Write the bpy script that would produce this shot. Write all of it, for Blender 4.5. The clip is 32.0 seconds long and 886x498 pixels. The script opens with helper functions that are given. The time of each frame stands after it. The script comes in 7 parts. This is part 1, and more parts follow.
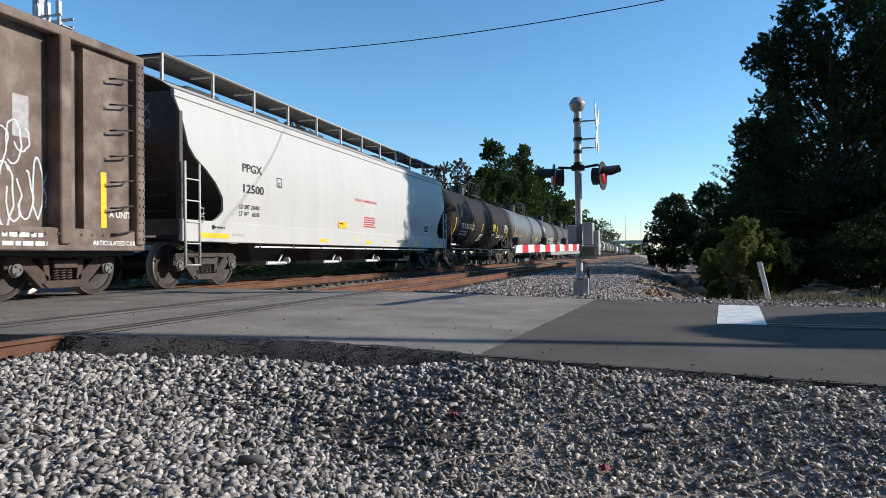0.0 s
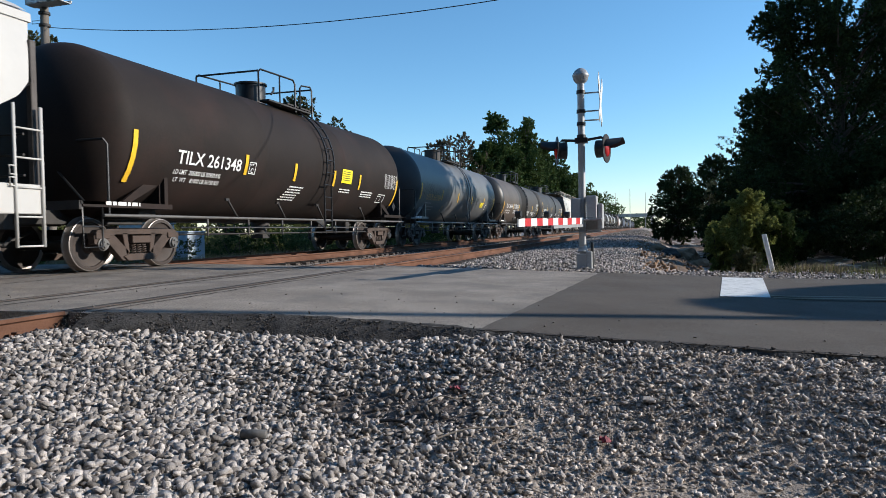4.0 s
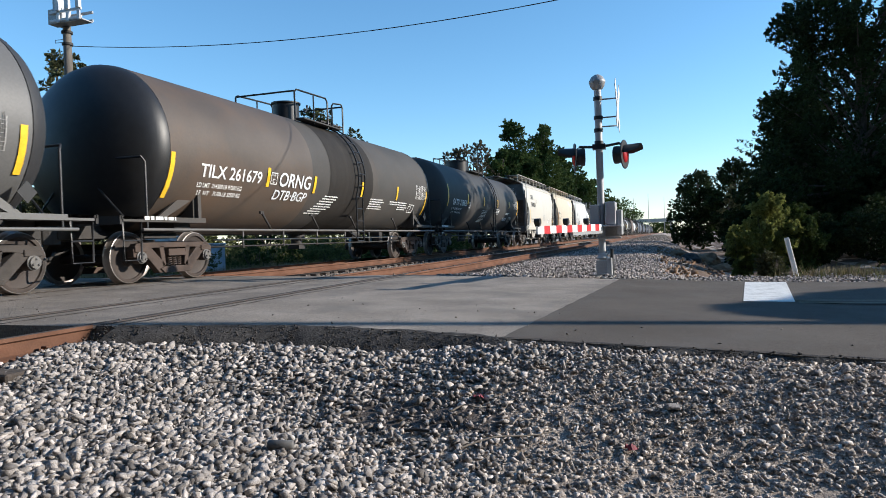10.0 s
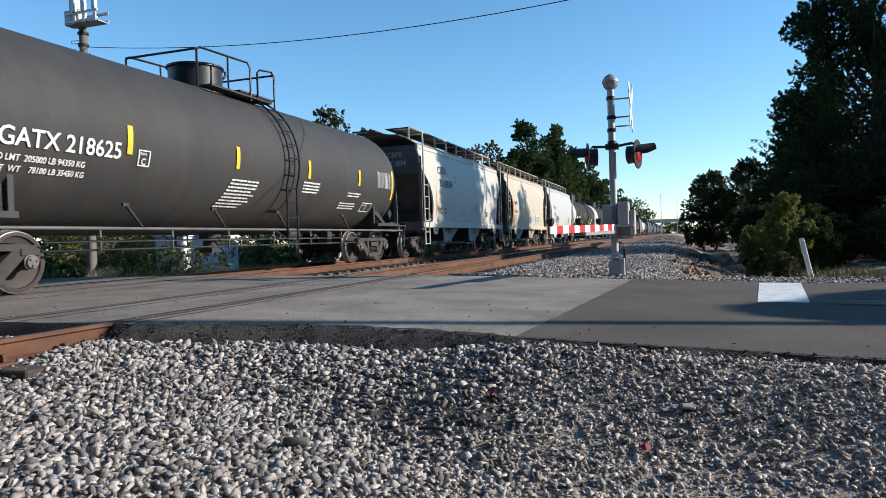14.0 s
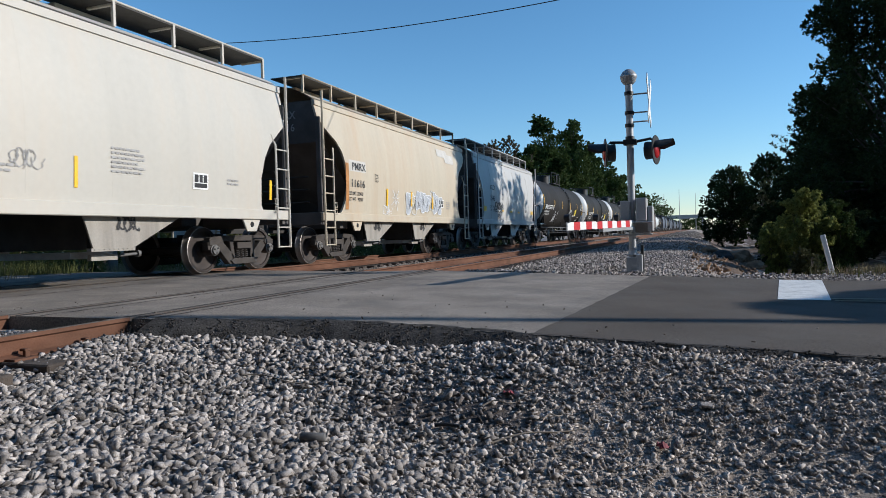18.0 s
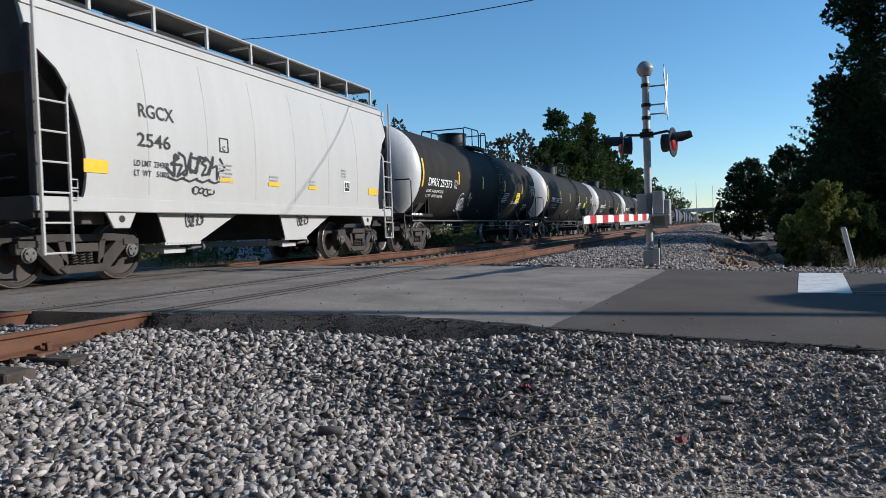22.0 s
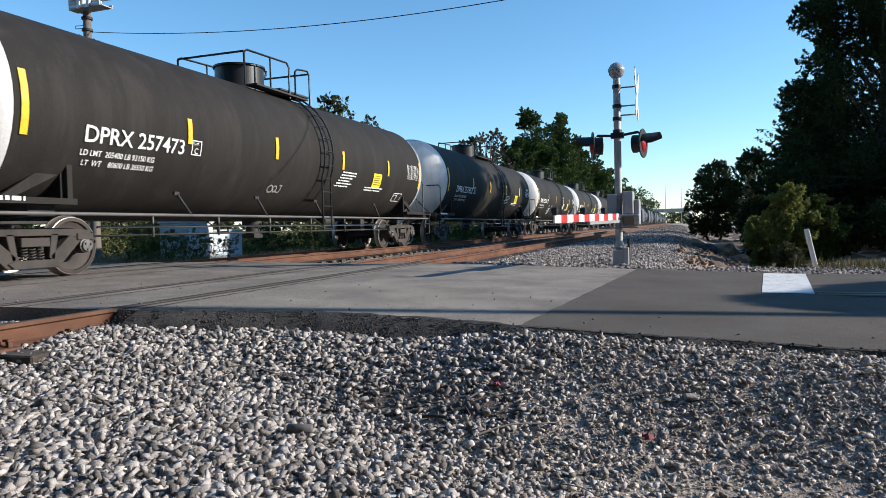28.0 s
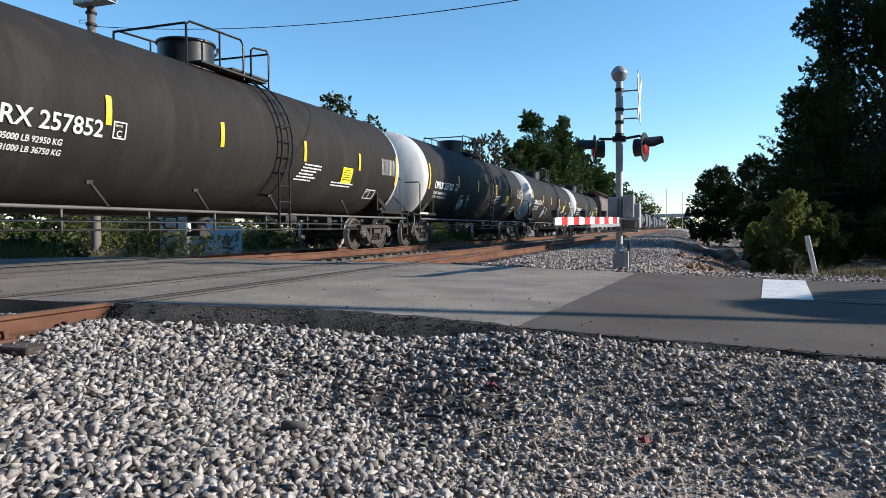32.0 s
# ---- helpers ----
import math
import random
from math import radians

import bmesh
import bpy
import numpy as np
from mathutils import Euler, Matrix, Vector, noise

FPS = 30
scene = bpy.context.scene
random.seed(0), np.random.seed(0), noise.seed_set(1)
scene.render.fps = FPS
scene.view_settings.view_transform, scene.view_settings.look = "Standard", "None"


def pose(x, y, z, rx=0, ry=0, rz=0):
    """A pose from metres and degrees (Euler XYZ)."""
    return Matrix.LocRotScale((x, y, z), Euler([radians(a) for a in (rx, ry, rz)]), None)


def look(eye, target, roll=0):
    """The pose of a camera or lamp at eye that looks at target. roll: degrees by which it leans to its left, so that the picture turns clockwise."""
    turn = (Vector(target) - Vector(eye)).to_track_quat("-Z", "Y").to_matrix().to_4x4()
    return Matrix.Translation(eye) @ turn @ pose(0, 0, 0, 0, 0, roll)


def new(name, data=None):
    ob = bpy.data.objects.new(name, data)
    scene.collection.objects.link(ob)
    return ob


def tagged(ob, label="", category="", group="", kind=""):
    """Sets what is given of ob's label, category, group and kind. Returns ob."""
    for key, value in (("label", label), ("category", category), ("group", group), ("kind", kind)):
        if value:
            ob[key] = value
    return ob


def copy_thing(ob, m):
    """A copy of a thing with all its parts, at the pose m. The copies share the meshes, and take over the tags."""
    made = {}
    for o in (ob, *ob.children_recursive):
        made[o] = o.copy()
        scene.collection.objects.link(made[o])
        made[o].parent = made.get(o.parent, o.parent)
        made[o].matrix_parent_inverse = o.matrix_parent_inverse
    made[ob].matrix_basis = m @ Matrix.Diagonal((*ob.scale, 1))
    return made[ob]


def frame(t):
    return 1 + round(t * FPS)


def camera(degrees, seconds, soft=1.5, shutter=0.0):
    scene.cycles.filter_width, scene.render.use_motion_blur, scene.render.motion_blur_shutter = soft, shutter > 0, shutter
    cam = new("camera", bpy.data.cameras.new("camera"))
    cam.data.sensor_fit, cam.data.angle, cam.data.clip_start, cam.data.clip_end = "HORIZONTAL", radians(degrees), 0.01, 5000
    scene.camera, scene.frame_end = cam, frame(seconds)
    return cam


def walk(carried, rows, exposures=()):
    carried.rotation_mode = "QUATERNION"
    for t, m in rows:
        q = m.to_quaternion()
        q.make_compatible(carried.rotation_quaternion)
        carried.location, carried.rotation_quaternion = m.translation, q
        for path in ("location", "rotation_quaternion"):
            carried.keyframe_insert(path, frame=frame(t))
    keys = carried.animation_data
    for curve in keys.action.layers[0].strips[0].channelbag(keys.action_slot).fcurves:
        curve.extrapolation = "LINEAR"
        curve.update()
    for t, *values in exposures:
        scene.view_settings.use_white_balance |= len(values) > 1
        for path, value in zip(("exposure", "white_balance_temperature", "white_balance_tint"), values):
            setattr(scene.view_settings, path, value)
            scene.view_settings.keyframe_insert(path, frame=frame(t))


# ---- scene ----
cam = camera(66.0, 32.0, 0.7, 0.12)
PATH = [
    (0.0, 0.012, -0.005, 0.626, 90.59, 0.66, 16.20),
    (0.5, 0.003, -0.000, 0.621, 90.69, 0.69, 16.32),
    (1.0, 0.008, -0.018, 0.631, 90.76, 0.83, 16.45),
    (1.5, -0.002, 0.004, 0.630, 90.53, 0.63, 16.41),
    (2.0, 0.003, 0.000, 0.625, 90.77, 0.69, 16.26),
    (2.5, 0.006, -0.016, 0.621, 90.48, 0.77, 16.36),
    (3.0, 0.002, 0.002, 0.619, 89.57, 0.92, 16.05),
    (3.5, 0.020, 0.028, 0.620, 88.68, 0.98, 16.18),
    (5.5, 0.037, 0.029, 0.626, 88.37, 1.51, 17.59),
    (6.0, 0.014, 0.016, 0.621, 88.45, 1.63, 17.41),
    (6.5, -0.002, 0.007, 0.623, 88.88, 1.99, 17.91),
    (7.0, -0.006, 0.014, 0.620, 88.61, 1.74, 17.10),
    (7.5, 0.002, 0.011, 0.628, 88.72, 1.74, 17.17),
    (8.0, 0.010, 0.017, 0.627, 89.01, 2.05, 17.31),
    (8.5, 0.004, 0.014, 0.629, 89.60, 1.57, 17.76),
    (9.0, 0.001, 0.000, 0.628, 89.43, 1.49, 17.73),
    (9.5, 0.010, -0.018, 0.626, 89.60, 1.84, 18.69),
    (10.0, 0.013, 0.001, 0.629, 89.21, 1.97, 18.03),
    (10.5, 0.014, -0.011, 0.632, 89.02, 1.98, 18.58),
    (11.0, 0.018, 0.000, 0.632, 89.07, 1.95, 18.38),
    (11.5, 0.018, -0.013, 0.626, 89.22, 2.00, 18.47),
    (12.0, 0.009, -0.001, 0.625, 89.13, 1.97, 18.63),
    (12.5, -0.002, -0.004, 0.630, 89.14, 1.98, 18.75),
    (13.0, 0.007, -0.006, 0.624, 88.98, 2.07, 18.85),
    (13.5, -0.009, -0.012, 0.624, 88.95, 1.82, 18.97),
    (14.0, 0.003, -0.024, 0.625, 89.24, 1.84, 18.99),
    (14.5, -0.002, -0.016, 0.630, 89.03, 1.75, 18.86),
    (16.5, -0.014, -0.012, 0.624, 88.80, 0.95, 19.78),
    (17.0, 0.001, -0.005, 0.625, 89.16, 1.52, 19.94),
    (17.5, -0.004, -0.005, 0.627, 88.96, 1.53, 20.44),
    (18.0, -0.000, -0.019, 0.631, 88.92, 1.73, 20.36),
    (18.5, -0.007, -0.019, 0.625, 88.83, 1.77, 20.62),
    (19.0, -0.013, -0.021, 0.622, 88.58, 1.89, 20.97),
    (19.5, -0.007, -0.019, 0.627, 88.61, 2.17, 20.98),
    (20.0, -0.013, -0.030, 0.630, 88.62, 2.05, 21.56),
    (20.5, -0.008, -0.035, 0.626, 88.56, 1.96, 21.34),
    (21.0, -0.006, -0.035, 0.629, 88.67, 2.28, 21.42),
    (21.5, 0.001, -0.021, 0.635, 88.47, 2.19, 22.10),
    (22.0, -0.010, -0.017, 0.627, 88.50, 2.00, 21.62),
    (22.5, -0.012, -0.033, 0.619, 88.45, 1.89, 21.61),
    (23.0, -0.007, -0.025, 0.623, 87.99, 2.13, 21.50),
    (23.5, -0.018, -0.021, 0.624, 88.18, 1.98, 21.46),
    (24.0, -0.023, -0.036, 0.623, 87.71, 1.90, 21.75),
    (24.5, -0.030, -0.035, 0.631, 87.94, 1.64, 21.43),
    (26.5, -0.017, -0.016, 0.626, 88.11, 1.92, 21.17),
    (27.0, -0.013, -0.012, 0.628, 87.88, 1.70, 20.85),
    (27.5, -0.005, 0.005, 0.625, 88.18, 1.50, 19.42),
    (28.0, -0.007, -0.018, 0.627, 88.25, 1.44, 19.28),
    (28.5, -0.008, -0.018, 0.630, 88.21, 1.45, 19.33),
    (29.0, -0.012, -0.003, 0.626, 88.15, 1.35, 19.30),
    (29.5, -0.008, 0.012, 0.624, 88.27, 1.41, 18.61),
    (30.0, -0.014, 0.018, 0.623, 88.17, 1.05, 18.75),
    (30.5, -0.009, 0.018, 0.621, 88.31, 1.04, 18.26),
    (31.0, -0.009, 0.013, 0.619, 88.65, 0.93, 18.06),
    (31.5, -0.003, 0.002, 0.614, 88.74, 0.81, 18.58),
    (32.0, -0.003, 0.000, 0.614, 88.34, 0.42, 19.33),
]
EXPOSURES = [(0, -0.16), (1, -0.32), (2, -0.40), (3, -0.32), (4.5, -0.06), (6, 0.05), (9, 0.05), (13, 0.05), (14.5, -0.08), (16.5, -0.30), (17, -0.34), (18, -0.45), (19, -0.44), (21, -0.43), (23, -0.46), (24.5, -0.34), (26.5, -0.08), (28, 0.04), (32, 0.05)]
walk(cam, [(t, pose(x, y, z, a, b, c)) for t, x, y, z, a, b, c in PATH], [(t, e + 0.39, 6500 + 800 * min(e, 0), 10) for t, e in EXPOSURES])

# ---- light ----
SUN_EL, SUN_AZ = 22.0, 72.0      # degrees; azimuth clockwise from +y
world = bpy.data.worlds.new("sky")
scene.world = world
world.use_nodes = True
wn = world.node_tree
sky = wn.nodes.new("ShaderNodeTexSky")
sky.sky_type, sky.sun_disc = "NISHITA", False
sky.air_density, sky.dust_density, sky.ozone_density = 1.0, 0.0, 4.6
sky.sun_elevation, sky.sun_rotation = radians(SUN_EL), radians(SUN_AZ)
wn.nodes["Background"].inputs[1].default_value = 0.16
vivid = wn.nodes.new("ShaderNodeHueSaturation")
vivid.inputs["Hue"].default_value = 0.492
vivid.inputs["Saturation"].default_value = 1.08
wn.links.new(sky.outputs[0], vivid.inputs["Color"])
wn.links.new(vivid.outputs[0], wn.nodes["Background"].inputs[0])
sun_data = bpy.data.lights.new("sun", "SUN")
sun_data.energy, sun_data.angle, sun_data.color = 5.0, radians(0.5), (1.0, 0.925, 0.82)
sun = new("sun", sun_data)
el, az = radians(SUN_EL), radians(SUN_AZ)
to_sun = Vector((math.sin(az) * math.cos(el), math.cos(az) * math.cos(el), math.sin(el)))
sun.matrix_world = look(to_sun * 50, (0, 0, 0))

# ---- materials ----
def mat(name, base, rough=0.7, metal=0.0, var=0.25, scale=6.0, bump=0.2, bump_scale=60.0, dirt=None, dirt_amt=0.0,
        dirt_scale=1.5, island=0.0, stretch=(1, 1, 1), emit=0.0, obj_random=0.0, spec=0.5, contrast=0.12):
    """A surface with colour variation at two scales, stains and fine relief, all in metres."""
    m = bpy.data.materials.new(name)
    m.use_nodes = True
    nt = m.node_tree
    n, l = nt.nodes, nt.links
    b = n["Principled BSDF"]
    tc = n.new("ShaderNodeTexCoord")
    mp = n.new("ShaderNodeMapping")
    mp.inputs["Scale"].default_value = stretch
    l.new(tc.outputs["Object"], mp.inputs["Vector"])
    big = n.new("ShaderNodeTexNoise")
    big.inputs["Scale"].default_value, big.inputs["Detail"].default_value = scale, 6
    fine = n.new("ShaderNodeTexNoise")
    fine.inputs["Scale"].default_value, fine.inputs["Detail"].default_value = bump_scale, 4
    l.new(mp.outputs[0], big.inputs["Vector"])
    l.new(tc.outputs["Object"], fine.inputs["Vector"])
    ramp = n.new("ShaderNodeValToRGB")
    ramp.color_ramp.elements[0].position, ramp.color_ramp.elements[1].position = 0.3, 0.7
    lo, hi = [c * (1 - var) for c in base], [min(1, c * (1 + var)) for c in base]
    ramp.color_ramp.elements[0].color, ramp.color_ramp.elements[1].color = (*lo, 1), (*hi, 1)
    l.new(big.outputs[0], ramp.inputs[0])
    col = ramp.outputs[0]

    def mixed(kind, a, c, fac):
        mx = n.new("ShaderNodeMix")
        mx.data_type, mx.blend_type = "RGBA", kind
        for sock, v in ((mx.inputs[0], fac), (mx.inputs[6], a), (mx.inputs[7], c)):
            if hasattr(v, "links"):
                l.new(v, sock)
            else:
                sock.default_value = v
        return mx.outputs[2]

    fr = n.new("ShaderNodeMapRange")
    fr.inputs[1].default_value, fr.inputs[2].default_value = 0.25, 0.75
    fr.inputs[3].default_value, fr.inputs[4].default_value = 1 - contrast, 1 + contrast
    l.new(fine.outputs[0], fr.inputs[0])
    col = mixed("MULTIPLY", col, fr.outputs[0], 1.0)
    if dirt:
        dn = n.new("ShaderNodeTexNoise")
        dn.inputs["Scale"].default_value, dn.inputs["Detail"].default_value = dirt_scale, 9
        dn.inputs["Roughness"].default_value = 0.65
        l.new(mp.outputs[0], dn.inputs["Vector"])
        dr = n.new("ShaderNodeMapRange")
        dr.inputs[1].default_value, dr.inputs[2].default_value = 0.48, 0.72
        dr.inputs[3].default_value, dr.inputs[4].default_value = 0.0, dirt_amt
        l.new(dn.outputs[0], dr.inputs[0])
        col = mixed("MIX", col, (*dirt, 1), dr.outputs[0])
    if island or obj_random:
        src = n.new("ShaderNodeNewGeometry").outputs["Random Per Island"] if island else n.new("ShaderNodeObjectInfo").outputs["Random"]
        k = island or obj_random
        r2 = n.new("ShaderNodeMapRange")
        r2.inputs[3].default_value, r2.inputs[4].default_value = 1 - k, 1 + k
        l.new(src, r2.inputs[0])
        col = mixed("MULTIPLY", col, r2.outputs[0], 1.0)
    l.new(col, b.inputs["Base Color"])
    b.inputs["Roughness"].default_value, b.inputs["Metallic"].default_value = rough, metal
    b.inputs["Specular IOR Level"].default_value = spec
    if bump:
        bp = n.new("ShaderNodeBump")
        bp.inputs["Strength"].default_value, bp.inputs["Distance"].default_value = bump, 0.01
        l.new(fine.outputs[0], bp.inputs["Height"])
        l.new(bp.outputs[0], b.inputs["Normal"])
    if emit:
        l.new(col, b.inputs["Emission Color"])
        b.inputs["Emission Strength"].default_value = emit
    return m


def darker_along_x(m, x0, x1, k):
    """Grease and grime on paving: wears off from x1 to x0 along the road, with a ragged border."""
    nt = m.node_tree
    n, l = nt.nodes, nt.links
    sock = n["Principled BSDF"].inputs["Base Color"]
    before = sock.links[0].from_socket
    tc, sep = n.new("ShaderNodeTexCoord"), n.new("ShaderNodeSeparateXYZ")
    l.new(tc.outputs["Object"], sep.inputs[0])
    nz = n.new("ShaderNodeTexNoise")
    nz.inputs["Scale"].default_value, nz.inputs["Detail"].default_value = 0.9, 7
    l.new(tc.outputs["Object"], nz.inputs["Vector"])
    add = n.new("ShaderNodeMath")
    add.operation = "MULTIPLY_ADD"
    add.inputs[1].default_value = 3.2
    l.new(nz.outputs[0], add.inputs[0])
    l.new(sep.outputs[0], add.inputs[2])
    mr = n.new("ShaderNodeMapRange")
    mr.inputs[1].default_value, mr.inputs[2].default_value = x0 + 1.6, x1 + 1.6
    mr.inputs[3].default_value, mr.inputs[4].default_value = 1.0, k
    l.new(add.outputs[0], mr.inputs[0])
    mx = n.new("ShaderNodeMix")
    mx.data_type, mx.blend_type = "RGBA", "MULTIPLY"
    mx.inputs[0].default_value = 1.0
    l.new(before, mx.inputs[6])
    l.new(mr.outputs[0], mx.inputs[7])
    l.new(mx.outputs[2], sock)
    return m


ST = (1.0, 0.35, 1.0)
STREAK = (2.5, 2.5, 0.25)
M = dict(
    stone=mat("ballast stone", (0.315, 0.285, 0.265), 0.95, spec=0.12, var=0.3, scale=40, island=0.68, bump=0.5, bump_scale=140),
    stone_grey=mat("trodden ballast stone", (0.40, 0.352, 0.315), 0.95, spec=0.1, var=0.3, scale=40, island=0.62, bump=0.5, bump_scale=140),
    stone_dark=mat("damp dark stone", (0.19, 0.168, 0.155), 0.85, spec=0.2, var=0.3, scale=40, island=0.6, bump=0.4, bump_scale=140),
    damp=mat("damp dark soil", (0.11, 0.092, 0.082), 0.9, spec=0.15, var=0.35, scale=6, bump=0.8, bump_scale=70, contrast=0.5),
    fines=mat("stone grit", (0.37, 0.318, 0.275), 0.95, spec=0.08, var=0.3, scale=12, island=0.45, bump=0),
    stone_dirty=mat("dusty ballast stone", (0.20, 0.175, 0.155), 0.95, spec=0.2, var=0.3, scale=20, island=0.5, bump=0.4, bump_scale=120),
    dirt=mat("gravelly soil", (0.34, 0.287, 0.245), 0.95, spec=0.08, var=0.3, scale=1.4, bump=1.0, bump_scale=70, dirt=(0.12, 0.098, 0.08), dirt_amt=0.6, dirt_scale=2.2, contrast=0.6),
    asphalt=mat("worn asphalt", (0.112, 0.096, 0.083), 0.95, spec=0.12, var=0.14, scale=0.9, bump=0.5, bump_scale=90, dirt=(0.14, 0.132, 0.123), dirt_amt=0.5, contrast=0.45),
    old_asphalt=darker_along_x(mat("pale old pavement", (0.272, 0.238, 0.206), 0.95, spec=0.12, var=0.22, scale=1.1, bump=0.7, bump_scale=70, dirt=(0.15, 0.14, 0.13), dirt_amt=0.75, contrast=0.5, dirt_scale=1.3), -3.2, -7.5, 0.78),
    tar=mat("dark tar edge", (0.062, 0.057, 0.053), 0.95, var=0.35, scale=8, bump=1.0, bump_scale=60, contrast=0.6, spec=0.15),
    paint_white=mat("worn road paint", (0.68, 0.68, 0.66), 0.75, var=0.08, scale=5, dirt=(0.25, 0.25, 0.24), dirt_amt=0.6, dirt_scale=8),
    paint_yellow=mat("worn yellow road paint", (0.20, 0.17, 0.10), 0.75, var=0.15, dirt=(0.10, 0.10, 0.1), dirt_amt=0.9, dirt_scale=6),
    rail=mat("rusty rail", (0.135, 0.068, 0.044), 0.9, spec=0.2, metal=0.0, var=0.3, scale=5, stretch=ST, dirt=(0.11, 0.045, 0.025), dirt_amt=0.9),
    rail_top=mat("rolled rail head", (0.10, 0.075, 0.06), 0.6, metal=0.2, var=0.2, scale=4),
    tie=mat("weathered tie", (0.07, 0.055, 0.045), 0.95, var=0.4, scale=8, bump=0.7, bump_scale=40),
    steel_dark=mat("dark grimy steel", (0.024, 0.022, 0.021), 0.7, var=0.4, scale=4, dirt=(0.05, 0.04, 0.034), dirt_amt=0.5, dirt_scale=3),
    truck=mat("dusty cast steel", (0.052, 0.044, 0.039), 0.85, var=0.35, scale=4, dirt=(0.04, 0.033, 0.03), dirt_amt=0.7, dirt_scale=4),
    truck_rusty=mat("rusty cast steel", (0.068, 0.048, 0.039), 0.88, var=0.35, scale=4, dirt=(0.06, 0.035, 0.025), dirt_amt=0.7, dirt_scale=4),
    tread=mat("worn bright wheel tread", (0.30, 0.27, 0.25), 0.42, metal=0.7, var=0.2, scale=5, bump=0),
    cap=mat("pale bearing cap", (0.12, 0.115, 0.11), 0.6, metal=0.1, var=0.25, scale=9),
    wheel=mat("wheel steel", (0.034, 0.026, 0.023), 0.7, metal=0.1, var=0.35, scale=3, dirt=(0.055, 0.038, 0.03), dirt_amt=0.7),
    tank_black=mat("black tank paint", (0.025, 0.0225, 0.0205), 0.72, spec=0.14, var=0.15, scale=0.8, stretch=STREAK, dirt=(0.065, 0.058, 0.052), dirt_amt=0.35, dirt_scale=1.0, bump=0.06, bump_scale=30),
    tank_brown=mat("sooty brown-black tank paint", (0.022, 0.017, 0.015), 0.7, spec=0.15, var=0.2, scale=0.8, dirt=(0.06, 0.03, 0.024), dirt_amt=0.35, dirt_scale=0.6, bump=0.08, bump_scale=30),
    tank_grey=mat("grey tank paint", (0.115, 0.113, 0.110), 0.5, var=0.08, scale=0.5, dirt=(0.10, 0.10, 0.10), dirt_amt=0.4, dirt_scale=1.1, bump=0.06, bump_scale=30),
    tank_drab=mat("stained grey-brown tank paint", (0.062, 0.058, 0.054), 0.68, spec=0.25, var=0.15, scale=0.7, dirt=(0.10, 0.075, 0.058), dirt_amt=0.4, dirt_scale=0.6, bump=0.08, bump_scale=30),
    tank_rust=mat("rust-stained tank paint", (0.075, 0.058, 0.046), 0.6, var=0.2, scale=0.7, dirt=(0.12, 0.07, 0.04), dirt_amt=0.6, dirt_scale=0.5, bump=0.08, bump_scale=30),
    tank_charcoal=mat("charcoal tank paint", (0.043, 0.041, 0.040), 0.65, spec=0.3, var=0.12, scale=0.8, stretch=STREAK, dirt=(0.07, 0.065, 0.06), dirt_amt=0.35, dirt_scale=1.0, bump=0.06, bump_scale=30),
    tank_near_black=mat("near-black grey paint", (0.028, 0.028, 0.03), 0.6, var=0.25, scale=0.9, dirt=(0.06, 0.06, 0.062), dirt_amt=0.4, dirt_scale=1.2),
    tank_white=mat("white tank paint", (0.60, 0.60, 0.595), 0.45, var=0.06, scale=0.9, stretch=STREAK, dirt=(0.32, 0.29, 0.26), dirt_amt=0.5, dirt_scale=1.5, bump=0.05, bump_scale=30),
    hop_white=mat("white car paint", (0.46, 0.45, 0.43), 0.55, var=0.04, scale=0.8, stretch=STREAK, dirt=(0.44, 0.40, 0.34), dirt_amt=0.22, dirt_scale=0.7, bump=0.03, bump_scale=9, contrast=0.02),
    hop_tan=mat("faded tan car paint", (0.50, 0.435, 0.33), 0.55, var=0.05, scale=0.7, stretch=STREAK, dirt=(0.42, 0.22, 0.09), dirt_amt=0.28, dirt_scale=0.6, bump=0.03, bump_scale=9, contrast=0.03),
    hop_cream=mat("cream car paint", (0.49, 0.465, 0.41), 0.55, var=0.06, scale=0.7, stretch=STREAK, dirt=(0.45, 0.33, 0.22), dirt_amt=0.25, dirt_scale=0.7, bump=0.03, bump_scale=9, contrast=0.03),
    grating=mat("galvanised grating", (0.06, 0.058, 0.055), 0.7, metal=0.4, var=0.2),
    gondola=mat("rusted brown car paint", (0.125, 0.088, 0.070), 0.8, var=0.35, scale=1.6, dirt=(0.33, 0.27, 0.23), dirt_amt=0.6, dirt_scale=1.9, bump=0.2, bump_scale=14),
    blue_grey=mat("dark blue-grey car paint", (0.05, 0.06, 0.085), 0.6, var=0.2, scale=1, dirt=(0.10, 0.07, 0.05), dirt_amt=0.4),
    yellow=mat("yellow reflective sheet", (0.85, 0.50, 0.03), 0.4, var=0.08, scale=8),
    sticker=mat("yellow placard", (0.88, 0.72, 0.03), 0.45, var=0.06, scale=8),
    white_ink=mat("white lettering", (0.78, 0.78, 0.76), 0.6, var=0.06, scale=8),
    dull_ink=mat("faded grey lettering", (0.34, 0.33, 0.32), 0.6, var=0.2, scale=8),
    gold_ink=mat("faded gold lettering", (0.55, 0.33, 0.12), 0.6, var=0.2, scale=8),
    black_ink=mat("black lettering", (0.02, 0.02, 0.022), 0.6, var=0.2, scale=8),
    spray=mat("pale spray paint", (0.68, 0.70, 0.72), 0.6, var=0.1, scale=6),
    spray_grey=mat("grey-blue spray paint", (0.40, 0.42, 0.45), 0.6, var=0.2, scale=5),
